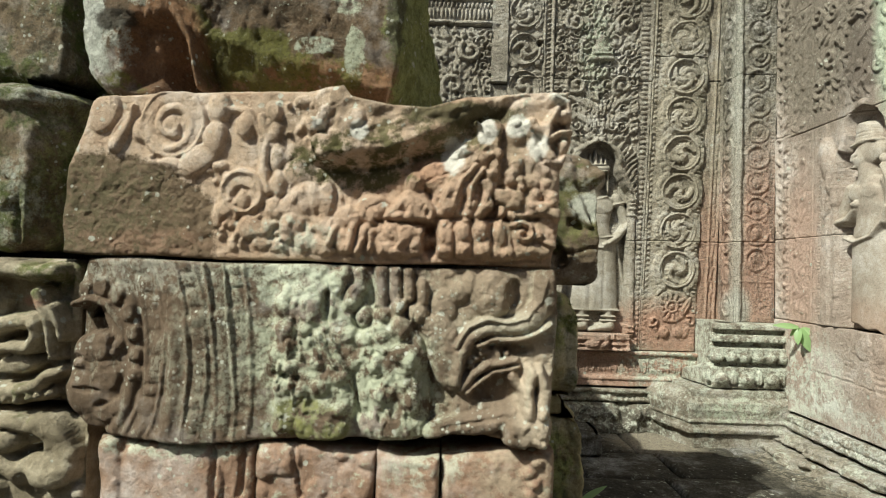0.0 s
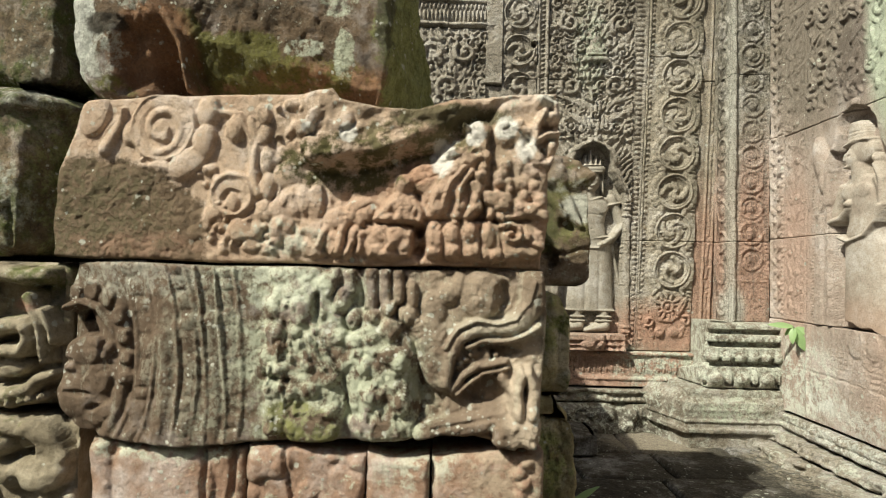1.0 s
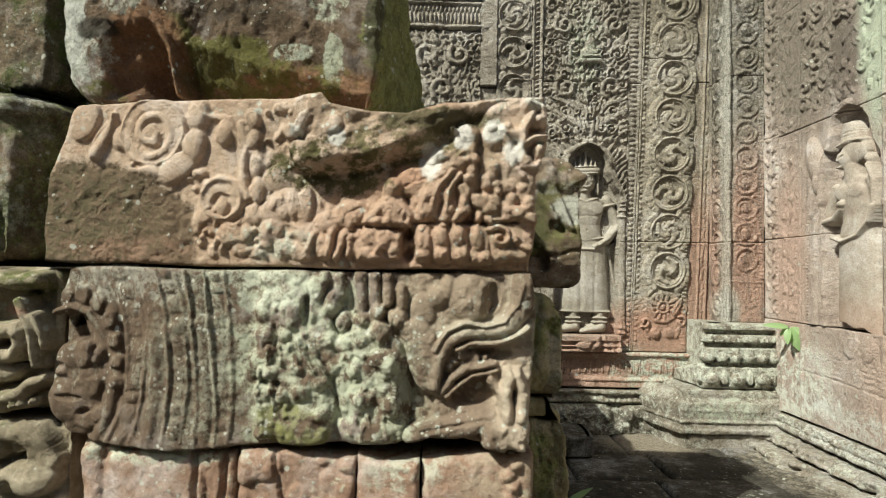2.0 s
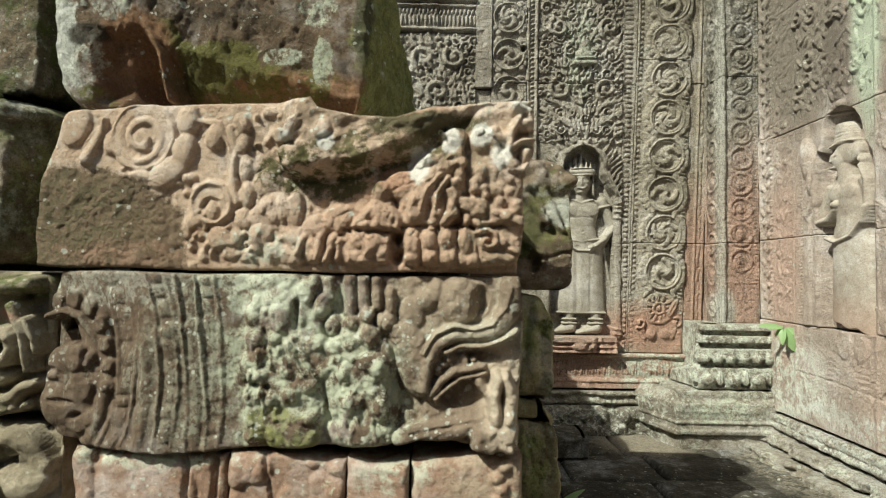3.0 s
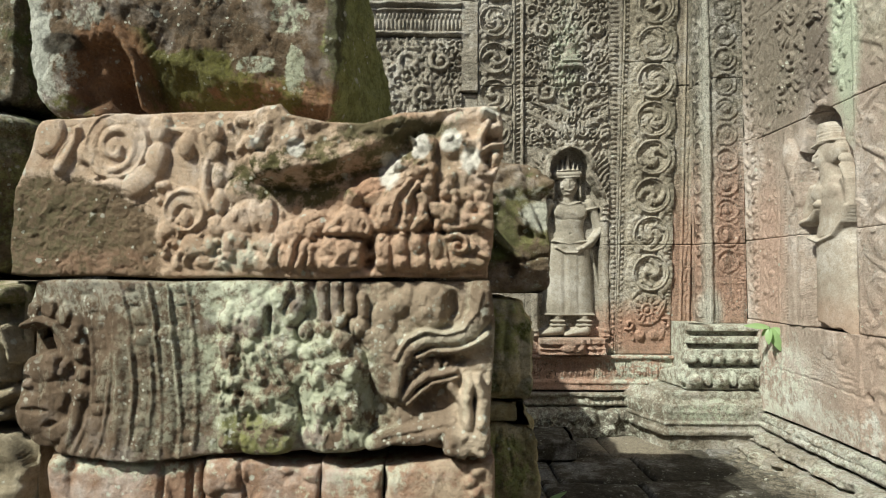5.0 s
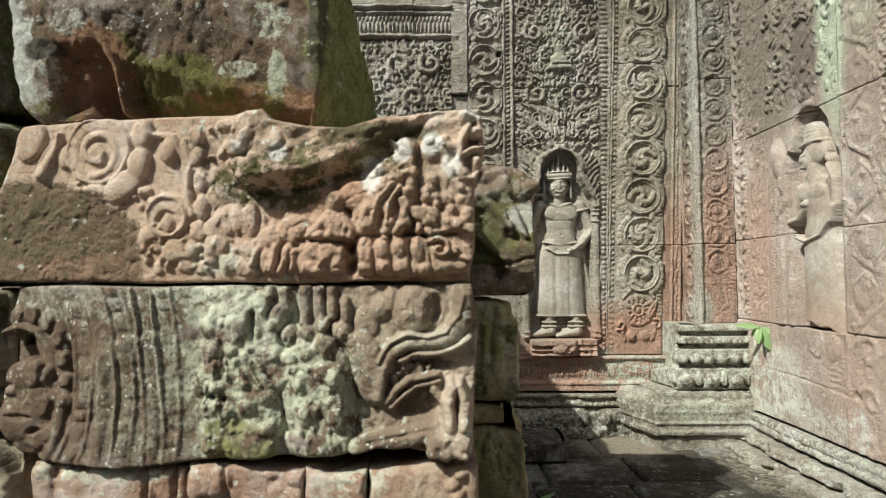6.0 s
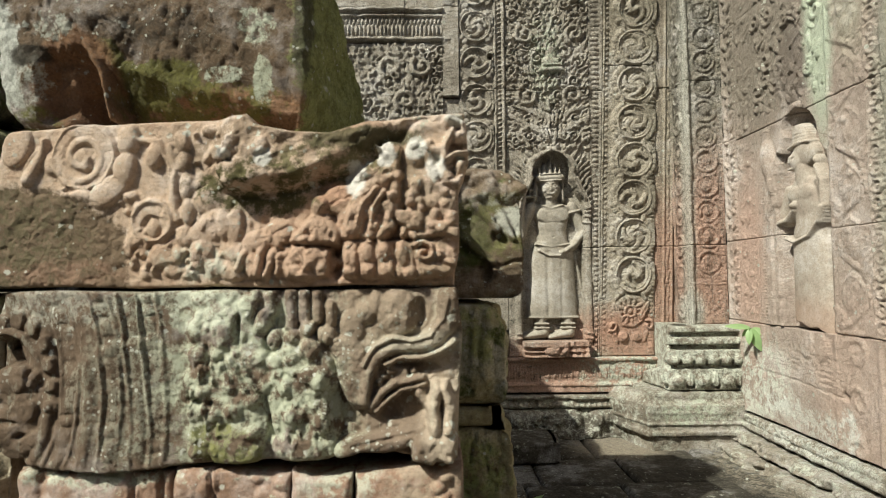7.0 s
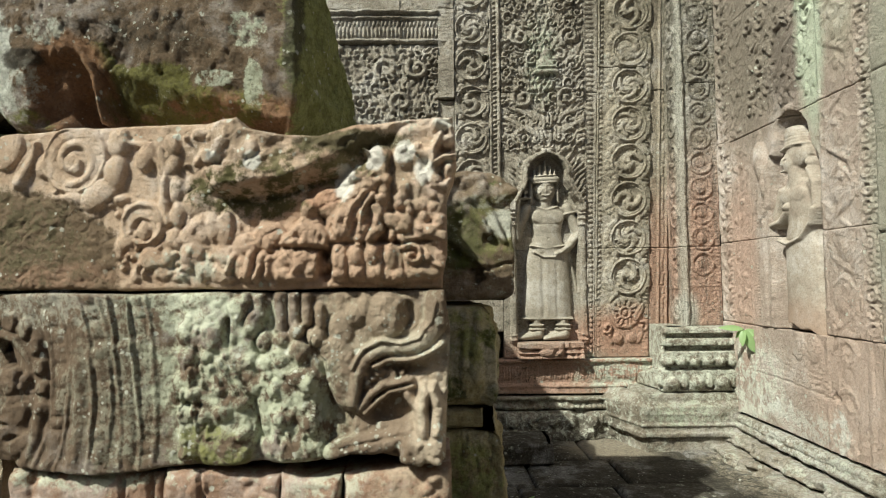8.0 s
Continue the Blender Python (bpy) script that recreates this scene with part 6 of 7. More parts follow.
r.H -= 0.06 * hollow
for p, a, b, h, t in (((-0.887, 1.19), 50, 84, 0.022, 4), ((-0.903, 1.273), 36, 26, 0.030, 25), ((-0.908, 1.16), 42, 40, 0.034, -20), ((-0.859, 1.119), 30, 26, 0.028, 0), ((-0.93, 1.23), 15, 9, 0.030, 0), ((-0.853, 1.205), 22, 34, 0.030, 12)):
    r.dome(*p, 0.00147 * a, 0.00147 * b, h, t, 0.3)
r.dent(-0.902, 1.169, 0.04116, 0.00882, 0.010, -4)
r.dent(-0.862, 1.133, 0.01764, 0.00882, 0.012, 15)
r.dent(-0.94, 1.249, 0.02058, 0.00735, 0.010, 0)
lumps(r, -0.884, -0.821, 1.122, 1.299, 10, rng, 0.010, 0.022, 0.006, 0.026)

# sunk ground of the hanging ornaments
r.H -= 0.012 * smooth(r.U, -0.406, -0.369) * (1 - smooth(r.U, -0.029, 0.012))
# first tassel: swelling garland, knobs above, long leaves, a mossy ball at its foot
r.dome(-0.308, 1.28, 0.1058, 0.2425, 0.040, 6, 0.32)
r.dome(-0.285, 1.119, 0.0735, 0.06174, 0.066, 0, 0.4)
r.dome(-0.372, 1.147, 0.04116, 0.06468, 0.048, 0, 0.4)
r.dome(-0.345, 1.488, 0.06762, 0.03528, 0.036, 0, 0.4)
for p, a, b, h, t in (((-0.395, 1.403), 17, 22, 0.050, 0), ((-0.391, 1.339), 18, 20, 0.052, 0), ((-0.328, 1.396), 21, 28, 0.066, 0), ((-0.336, 1.343), 14, 18, 0.060, 0), ((-0.271, 1.398), 10, 26, 0.046, 10), ((-0.409, 1.277), 13, 22, 0.042, 0), ((-0.368, 1.253), 20, 17, 0.056, 0), ((-0.307, 1.261), 17, 15, 0.060, 0), ((-0.245, 1.227), 18, 16, 0.062, 20), ((-0.292, 1.204), 22, 17, 0.066, 0), ((-0.337, 1.194), 15, 17, 0.056, 0), ((-0.387, 1.197), 19, 19, 0.056, 0), ((-0.39, 1.098), 15, 13, 0.050, 0), ((-0.335, 1.107), 14, 16, 0.060, 0), ((-0.313, 1.149), 18, 10, 0.074, 0), ((-0.253, 1.152), 20, 14, 0.072, 15)):
    r.dome(*p, 0.00147 * a, 0.00147 * b, h, t, 0.4)
for a, b, w in (((-0.284, 1.345), (-0.23, 1.258), 9), ((-0.301, 1.333), (-0.258, 1.257), 8), ((-0.32, 1.322), (-0.296, 1.278), 7), ((-0.352, 1.318), (-0.342, 1.271), 7), ((-0.375, 1.312), (-0.374, 1.275), 6), ((-0.394, 1.258), (-0.399, 1.216), 7), ((-0.364, 1.231), (-0.357, 1.157), 6), ((-0.325, 1.172), (-0.33, 1.139), 6)):
    r.stroke([a, b], 0.00147 * w, 0.062, 0.00147 * w * 0.6)
for a, b in (((-0.289, 1.436), (-0.281, 1.361)), ((-0.365, 1.362), (-0.352, 1.293)), ((-0.411, 1.232), (-0.35, 1.224)), ((-0.215, 1.242), (-0.173, 1.094))):
    r.cut([a, b], 0.00735, 0.026)
r.dent(-0.288, 1.406, 0.01176, 0.0441, 0.035, -5)
# second tassel: worn petals over a swelling core, pleats below
r.dome(-0.114, 1.232, 0.09114, 0.1735, 0.046, 8, 0.32)
r.dome(-0.12, 1.121, 0.07644, 0.04998, 0.060, 0, 0.4)
for p, a, b, h in (((-0.261, 1.462), 16, 24, 0.046), ((-0.22, 1.424), 15, 24, 0.052), ((-0.232, 1.335), 22, 17, 0.050), ((-0.19, 1.38), 14, 20, 0.050), ((-0.186, 1.323), 19, 16, 0.054), ((-0.147, 1.34), 18, 20, 0.060), ((-0.142, 1.384), 14, 14, 0.054), ((-0.1, 1.355), 19, 22, 0.066), ((-0.106, 1.407), 16, 14, 0.058), ((-0.056, 1.394), 16, 18, 0.046), ((-0.078, 1.288), 22, 24, 0.080), ((-0.154, 1.272), 14, 20, 0.066), ((-0.21, 1.267), 15, 16, 0.050), ((-0.066, 1.18), 19, 24, 0.076), ((-0.144, 1.185), 15, 24, 0.066), ((-0.176, 1.298), 12, 12, 0.056), ((-0.03, 1.362), 13, 18, 0.036)):
    r.dome(*p, 0.00147 * a, 0.00147 * b, h, 0, 0.4)
r.dome(-0.098, 1.294, 0.03822, 0.0294, 0.074, -10, 0.4)
r.dent(-0.153, 1.231, 0.0147, 0.02352, 0.016, 20)
r.dent(-0.107, 1.171, 0.01323, 0.02499, 0.018)
shingle(r, -0.413, -0.218, 1.095, 1.464, 120, rng, 0.021, 0.014)
shingle(r, -0.197, -0.029, 1.095, 1.395, 110, rng, 0.020, 0.014)
for a, b in (((-0.151, 1.152), (-0.133, 1.093)), ((-0.121, 1.159), (-0.103, 1.098)), ((-0.087, 1.152), (-0.073, 1.104))):
    r.stroke([a, b], 0.00882, 0.070, 0.00735)
# pleated columns under the upper edge
for a, b, w in (((-0.154, 1.497), (-0.149, 1.414), 11), ((-0.119, 1.495), (-0.115, 1.426), 11), ((-0.086, 1.492), (-0.082, 1.431), 10), ((-0.052, 1.465), (-0.045, 1.422), 10), ((-0.207, 1.491), (-0.2, 1.452), 10), ((-0.244, 1.498), (-0.241, 1.487), 9)):
    r.stroke([a, b], 0.00147 * w, 0.032, 0.00147 * w)
for a, b in (((-0.136, 1.5), (-0.132, 1.409)), ((-0.101, 1.498), (-0.098, 1.415)), ((-0.069, 1.479), (-0.061, 1.37)), ((-0.181, 1.499), (-0.171, 1.414)), ((-0.066, 1.356), (-0.03, 1.352))):
    r.cut([a, b], 0.005145, 0.010)
# smooth recess beside the beast
r.dent(-0.007, 1.202, 0.04704, 0.09114, 0.034, 8)
# beast: brow, eye, trunk that curls down, frilled second curl
r.dome(0.118, 1.448, 0.05292, 0.0588, 0.056, 0, 0.4)
r.dome(0.04, 1.445, 0.02646, 0.0294, 0.036)
r.dome(0.005, 1.412, 0.03234, 0.0441, 0.026)
r.dome(0.069, 1.468, 0.02058, 0.03234, 0.040)
r.dome(0.009, 1.304, 0.04116, 0.09702, 0.040, 12, 0.3)
r.stroke([(0.247, 1.484), (0.243, 1.433), (0.215, 1.39), (0.17, 1.368), (0.117, 1.365), (0.071, 1.343), (0.045, 1.298), (0.037, 1.231)], 0.03234, 0.064, 0.01323, flat=0.35)
r.stroke([(0.242, 1.487), (0.231, 1.433), (0.199, 1.394), (0.154, 1.382), (0.108, 1.387), (0.063, 1.365), (0.036, 1.318)], 0.00735, 0.076, 0.00588)
r.stroke([(0.255, 1.38), (0.226, 1.361), (0.173, 1.34), (0.12, 1.338), (0.088, 1.32)], 0.01029, 0.062, 0.00735)
r.cut([(0.252, 1.38), (0.202, 1.355), (0.128, 1.35), (0.079, 1.328)], 0.005145, 0.014)
r.dent(0.169, 1.448, 0.02499, 0.03822, 0.030, -12)
r.dent(0.168, 1.314, 0.0588, 0.01764, 0.026, 8)
lumps(r, 0.059, 0.187, 1.272, 1.31, 12, rng, 0.006, 0.012, 0.010, 0.014)
r.dent(0.137, 1.225, 0.06762, 0.0441, 0.040, 8)
r.stroke([(0.051, 1.217), (0.078, 1.253), (0.115, 1.278), (0.18, 1.293)], 0.01323, 0.046, 0.00882)
r.stroke([(0.065, 1.209), (0.094, 1.237), (0.129, 1.262), (0.187, 1.278)], 0.00882, 0.042, 0.00588)
r.stroke([(0.171, 1.256), (0.19, 1.233), (0.201, 1.215)], 0.01323, 0.050, 0.01029)
# two joined fingers on a worn fist, ribbed lower lip
r.stroke([(0.209, 1.171), (0.206, 1.224), (0.216, 1.273)], 0.01911, 0.092, 0.0147, flat=0.4)
r.stroke([(0.241, 1.173), (0.246, 1.226), (0.232, 1.274)], 0.01911, 0.092, 0.01323, flat=0.4)
r.dome(0.21, 1.132, 0.06468, 0.0441, 0.086, 0, 0.3)
lumps(r, 0.167, 0.25, 1.084, 1.147, 12, rng, 0.010, 0.018, 0.016, 0.075)
r.stroke([(-0.01, 1.109), (0.055, 1.129), (0.122, 1.143), (0.173, 1.161)], 0.0294, 0.052, 0.02205, flat=0.35)
r.cut([(0.009, 1.122), (0.069, 1.139), (0.157, 1.16)], 0.00441, 0.012)
r.erode(0.004, 13, 3, 0.10)
r.erode(0.0022, 42, 4)
loose = smooth(r.U, -0.477, -0.403)
r.H *= 1 - 0.42 * loose
r.H += (0.007 + 0.006 * loose) * rough(r.U, r.V, 14, 5, 19) + (0.005 + 0.007 * loose) * rough(r.U, r.V, 46, 4, 23)
r.soften(1)
r.edge(0.011, 0.95, 8)
thing("carved_block", r.mesh("carved_block", pile, 0.26), m_b, "brown sandstone block with ribs, tassels, trunked beast and pale lichen", "carved block", "fallen carved blocks")


# filler box added behind the blocks, which also stops light passing through
thing("added_core", box_mesh("added_core", -0.84, 0.16, 1.76, 1.96, 0.56, 1.90, 0.02), m_plain, "added stone filler behind the carved blocks that blocks light", "stone block", "fallen stones")


# lower blocks of the pile
def low_block(px0, px1, top, seed, carve=None, z0=0.80, push=0.0, mat=None, label="", z1=1.08):
    r = Relief(px0, px1, z0, z1, 0.004)
    r.warp(top=top)
    r.H += push
    if carve:
        carve(r, random.Random(seed))
    r.erode(0.008, 14, seed, 0.2)
    r.weather(0.007, 7, seed, 5)
    r.weather(0.003, 40, seed + 1, 4)
    r.edge(0.02, 0.9, seed)
    thing("carved_block", r.mesh("carved_block", pile, 0.28), mat or m_c, label, "carved block", "fallen carved blocks")


def carve_low_a(r, rng):
    r.stroke([(-0.841, 1.024), (-0.828, 0.903)], 0.03, 0.03, flat=0.3)
    r.dome(-0.69, 0.939, 0.1551, 0.1128, 0.02, 0, 0.2)
    r.cut([(-0.572, 1.037), (-0.556, 0.919)], 0.008, 0.02)
    r.cut([(-0.491, 1.048), (-0.491, 0.923)], 0.010, 0.02)


def carve_low_b(r, rng):
    lumps(r, r.box[0], r.box[1], 0.85, 1.06, 20, rng, 0.015, 0.04, 0.018)
    r.cut([(-0.358, 1.048), (-0.333, 0.933)], 0.006, 0.015)


def carve_low_c(r, rng):
    r.H += 0.03 * np.clip((r.U - r.box[0]) / (r.box[1] - r.box[0]), 0, 1)
    r.dome(-0.079, 0.948, 0.0846, 0.1269, 0.014, 0, 0.2)


def carve_low_d(r, rng):
    r.dome(0.111, 0.972, 0.1128, 0.0987, 0.025, 0, 0.2)
    for k in range(5):
        r.dome(0.23, 1.058, 0.026, 0.02, 0.03)
        r.dome(0.217 + 0.012 * (k % 2), 1.031 - 0.025 * k, 0.022, 0.018, 0.032)


low_block(-0.875, -0.459, [(-0.897, 1.05), (-0.787, 1.045), (-0.461, 1.047)], 51, carve_low_a, label="pinkish buff sandstone block under the ribbed block")
low_block(-0.456, -0.153, [(-0.461, 1.055), (-0.293, 1.055), (-0.151, 1.044)], 52, carve_low_b, label="red worn sandstone block under the ribbed block")
low_block(-0.15, 0.005, [(-0.151, 1.057), (-0.081, 1.044), (0.004, 1.052)], 53, carve_low_c, push=0.005, label="buff sandstone block with a hollowed lichened top")
low_block(0.01, 0.276, [(0.01, 1.055), (0.069, 1.063), (0.163, 1.078), (0.276, 1.079)], 54, carve_low_d, push=0.012, label="buff sandstone block with a carved leafy edge")
low_block(-0.86, 0.30, None, 55, None, z0=0.552, z1=0.797, push=-0.02, label="red sandstone footing block of the fallen pile")


# great broken stone on top of the pile
TOPPATH = [(-1.09, 1.686), (-0.15, 1.60), (0.0, 2.05)]
r = Relief(0, 1.41, 1.945, 2.86, 0.0055)
r.warp(right=[(1.93, 1.40), (2.02, 1.41), (2.15, 1.39), (2.27, 1.30), (2.40, 1.16), (2.86, 1.0)], left=[(1.94, 0.13), (1.975, 0.085), (2.03, 0.045), (2.10, 0.03), (2.25, 0.01), (2.86, 0.0)],
       bottom=[(0.0, 1.97), (0.14, 1.955), (0.60, 1.945), (0.87, 1.935), (0.94, 1.93), (1.41, 1.93)])
rng = random.Random(9)
xx = -1.09 + np.minimum(r.U, 0.942)
r.weather(0.035, 3.0, 60, 4)
r.weather(0.018, 11, 61, 5)
cracks = rough(r.U * 1.5 - r.V * 0.5, r.V * 0.35 + r.U * 0.25, 13, 4, 64)
r.H -= 0.009 * smooth(0.03 - abs(cracks), 0, 0.03) * smooth(r.V, 2.06, 2.14)
r.H += 0.012 * rough(r.U * 1.8 - r.V * 0.4, r.V * 0.7, 16, 4, 68)
lip = np.interp(xx, [-0.80, -0.66, -0.50, -0.34, -0.20, -0.15], [2.17, 2.13, 2.075, 2.03, 1.985, 1.99])
under = smooth(xx, -0.84, -0.74) * np.clip(lip - r.V, 0, 1)
r.H -= 0.95 * under * (1 - smooth(r.U, 0.91, 0.97))
# hollow with a sharp rim
hol = np.minimum((xx + 0.91 + 0.10 * (2.17 - r.V)) / 0.05, (-0.675 - 0.42 * np.clip(r.V - 1.985, 0, 1) - xx) / 0.025)
hol = np.minimum(hol, np.minimum((r.V - 1.97) / 0.05, (2.20 - r.V) / 0.05))
r.H -= 0.055 * smooth(hol, 0, 1)
r.stroke([(0.335, 2.20), (0.385, 2.08), (0.415, 1.975)], 0.012, 0.012, 0.007)
r.erode(0.010, 10, 66)
r.weather(0.006, 34, 67, 4)
r.edge(0.05, 0.8, 12)
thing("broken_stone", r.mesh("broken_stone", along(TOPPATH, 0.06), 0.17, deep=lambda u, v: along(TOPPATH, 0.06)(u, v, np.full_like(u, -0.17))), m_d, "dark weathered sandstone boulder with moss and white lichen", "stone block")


# neighbouring stones set back beside the pile
def solid(path):
    """Where the far rim of an angled block lies: back along its flank, so that its top and bottom are whole."""
    a, b, c = (np.array(p, float) for p in path)
    n = np.hypot(*(b - a))

    def place(u, v):
        front = u <= n
        f = np.clip(u / n, 0, 1)
        g = np.clip((u - n) / np.hypot(*(c - b)), 0, 1)
        x = np.where(front, a[0] + (b - a)[0] * f + (c - b)[0] * 0.98, b[0] + (c - b)[0] * g - 0.02)
        y = np.where(front, a[1] + (b - a)[1] * f + (c - b)[1] * 0.98, b[1] + (c - b)[1] * g)
        return x, y, v
    return place


def rough_block(path, z0, z1, seed, mat, label, carve=None, top=None, depth=0.2, pitch=0.006, wear=0.014, name="stone_block", rim=0.035):
    pts = [Vector(p) for p in path]
    n = sum((b - a).length for a, b in zip(pts, pts[1:]))
    r = Relief(0, n, z0, z1, pitch)
    if top:
        r.warp(top=top)
    if carve:
        carve(r, random.Random(seed), n)
    r.erode(0.008, 16, seed, 0.2)
    r.weather(wear, 5, seed, 5)
    r.weather(wear * 0.35, 22, seed + 3, 4)
    r.edge(rim, 0.8, seed)
    return thing(name, r.mesh(name, along(path, 0.03), depth, deep=solid(path)), mat, label, "stone block", "fallen stones")


def carve_shoulder(r, rng, n):
    """A ledge under the top, the face below sunk and split."""
    r.H += 0.022 * smooth(r.V, 1.945, 1.965) - 0.05 * smooth(r.V, 1.985, 2.03)
    r.cut([(0.35, 1.90), (0.55, 1.78), (0.66, 1.72), (0.70, 1.56)], 0.010, 0.016)
    for k in range(10):
        q = rng.uniform(0.02, 0.05)
        r.dome(rng.uniform(0.4, n), rng.uniform(1.55, 1.9), q, q * 1.4, rng.uniform(0.006, 0.016), rng.uniform(0, 180), 0.4)


rough_block([(-1.95, 1.86), (-1.195, 1.85), (-1.12, 2.2)], 2.05, 2.6, 71, m_e, "dark lichened sandstone block beside the boulder", depth=0.25, wear=0.026, rim=0.05)
rough_block([(-1.95, 1.80), (-1.24, 1.785), (-1.04, 2.10)], 1.515, 2.035, 72, m_e, "mossy dark sandstone block with a rounded shoulder", carve_shoulder, depth=0.25, rim=0.06, wear=0.024)


def carve_worshipper(r, rng, n):
    """A kneeling relief with joined arms under a curved canopy, much worn."""
    r.H -= 0.045
    r.stroke([(0.458, 1.484), (0.644, 1.48), (0.737, 1.459), (0.804, 1.47)], 0.03476, 0.045, 0.02212, flat=0.3)
    r.dome(0.559, 1.337, 0.0948, 0.1422, 0.030, 0, 0.35)
    r.stroke([(0.545, 1.313), (0.637, 1.312), (0.713, 1.329), (0.753, 1.333)], 0.02686, 0.036, 0.02212, flat=0.4)
    r.stroke([(0.753, 1.333), (0.764, 1.294), (0.748, 1.26), (0.665, 1.254)], 0.02054, 0.046, 0.01738, flat=0.4)
    r.dome(0.757, 1.324, 0.02054, 0.01896, 0.056)
    r.stroke([(0.759, 1.401), (0.792, 1.344), (0.801, 1.298), (0.813, 1.234)], 0.01896, 0.040, 0.00948, flat=0.4)
    r.stroke([(0.8, 1.374), (0.827, 1.322), (0.832, 1.284)], 0.01422, 0.034, 0.00948)
    r.dome(0.704, 1.211, 0.0632, 0.02686, 0.022, 8, 0.35)
    r.stroke([(0.509, 1.137), (0.693, 1.137), (0.763, 1.154), (0.795, 1.185), (0.834, 1.198)], 0.02528, 0.036, 0.01422, flat=0.35)
    for p in ((0.752, 1.123), (0.776, 1.13), (0.803, 1.14), (0.719, 1.116), (0.685, 1.118)):
        r.dome(*p, 0.01264, 0.01422, 0.044)
    for k in range(14):
        r.dome(rng.uniform(n - 0.9, n - 0.36), rng.uniform(1.12, 1.48), rng.uniform(0.008, 0.02), rng.uniform(0.008, 0.02), rng.uniform(0.004, 0.012), base=-0.045)


def carve_broken_lobes(r, rng, n):
    r.H -= 0.02
    r.stroke([(0.55, 1.078), (0.611, 1.069), (0.669, 1.05), (0.717, 1.001)], 0.0279, 0.040, 0.0217, flat=0.35)
    r.dome(0.602, 1.009, 0.0403, 0.0341, 0.044, 0, 0.4)
    r.stroke([(0.696, 1.063), (0.734, 1.031), (0.769, 0.987)], 0.0372, 0.044, 0.0279, flat=0.3)
    r.dome(0.726, 0.942, 0.0682, 0.0527, 0.050, 12, 0.3)
    r.stroke([(0.587, 0.952), (0.634, 0.931), (0.677, 0.962)], 0.0279, 0.030, 0.0217)
    r.dent(0.675, 1.007, 0.031, 0.0372, 0.030, 20)
    r.dent(0.665, 0.91, 0.01395, 0.0248, 0.020)
    for k in range(16):
        q = rng.uniform(0.012, 0.03)
        r.dome(rng.uniform(0.3, n - 0.36), rng.uniform(0.75, 1.06), q, q * rng.uniform(0.6, 1.4), rng.uniform(0.006, 0.016), rng.uniform(0, 180), 0.35)


rough_block([(-1.85, 1.68), (-0.98, 1.66), (-0.95, 2.0)], 1.105, 1.50, 73, m_f, "grey sandstone block carved with a kneeling relief, worn", carve_worshipper, wear=0.006, rim=0.02, name="carved_block")
rough_block([(-1.75, 1.66), (-0.93, 1.64), (-0.90, 2.0)], 0.60, 1.085, 74, m_f, "grey sandstone block with broken carved lobes", carve_broken_lobes, wear=0.012, name="carved_block")

# the same kind of added filler behind the left stones
thing("added_core", box_mesh("added_core", -1.95, -0.86, 2.05, 2.2, 0.56, 1.96, 0.02), m_plain, "added stone filler behind the fallen stones", "stone block", "fallen stones")


# stones behind the end of the pile
def carve_end_leaf(r, rng, n):
    """Broken leaf carving under the upper edge, worn hollows below."""
    for k in range(26):
        q = rng.uniform(0.014, 0.03)
        r.dome(rng.uniform(0.30, 0.52), rng.uniform(1.80, 1.875), q, q * rng.uniform(0.6, 1.4), rng.uniform(0.012, 0.028), rng.uniform(0, 180), 0.4)
    for k in range(9):
        q = rng.uniform(0.02, 0.04)
        r.dent(rng.uniform(0.30, 0.50), rng.uniform(1.52, 1.84), q, q * rng.uniform(0.6, 1.2), 0.014, rng.uniform(0, 180))
    for a, b in (((0.33, 1.80), (0.42, 1.69)), ((0.40, 1.79), (0.47, 1.66)), ((0.30, 1.66), (0.40, 1.58))):
        r.stroke([a, b], 0.020, 0.020, 0.012)
    r.cut([(0.28, 1.575), (0.38, 1.565), (0.50, 1.585)], 0.006, 0.014)


def carve_end_plain(r, rng, n):
    """Split face with long upright flakes."""
    for k in range(12):
        u, v = rng.uniform(0.26, n), rng.uniform(r.box[2] + 0.05, r.box[3] - 0.05)
        r.stroke([(u, v - rng.uniform(0.04, 0.12)), (u + rng.uniform(-0.02, 0.02), v + rng.uniform(0.04, 0.12))], rng.uniform(0.012, 0.035), rng.uniform(0.006, 0.018), 0.012, flat=0.4)
    r.H -= 0.012 * smooth(0.03 - abs(rough(r.U * 2.0, r.V * 0.6, 12, 3, 50)), 0, 0.03)


rough_block([(0.0, 1.97), (0.495, 1.97), (0.50, 2.5)], 1.463, 1.875, 81, m_g, "brown broken sandstone block with moss and white lichen", carve_end_leaf, depth=0.22, top=[(0, 1.90), (0.33, 1.90), (0.44, 1.895), (0.49, 1.86), (1.1, 1.85)], wear=0.02)
rough_block([(0.0, 1.95), (0.435, 1.95), (0.45, 2.5)], 1.112, 1.452, 82, m_h, "mossy squared sandstone block in shade", carve_end_plain, depth=0.22, rim=0.05, wear=0.018, top=[(0, 1.448), (0.37, 1.445), (0.41, 1.43), (0.435, 1.40), (0.5, 1.42), (1.1, 1.44)])
rough_block([(0.0, 1.97), (0.395, 1.97), (0.41, 2.5)], 1.045, 1.108, 87, m_h, "thin dark sandstone slab wedged between mossy blocks", depth=0.22, wear=0.012, rim=0.015)
rough_block([(0.0, 1.95), (0.452, 1.95), (0.47, 2.5)], 0.552, 1.04, 83, m_h, "tall mossy sandstone block with an uneven top", carve_end_plain, depth=0.22, wear=0.024, rim=0.045)

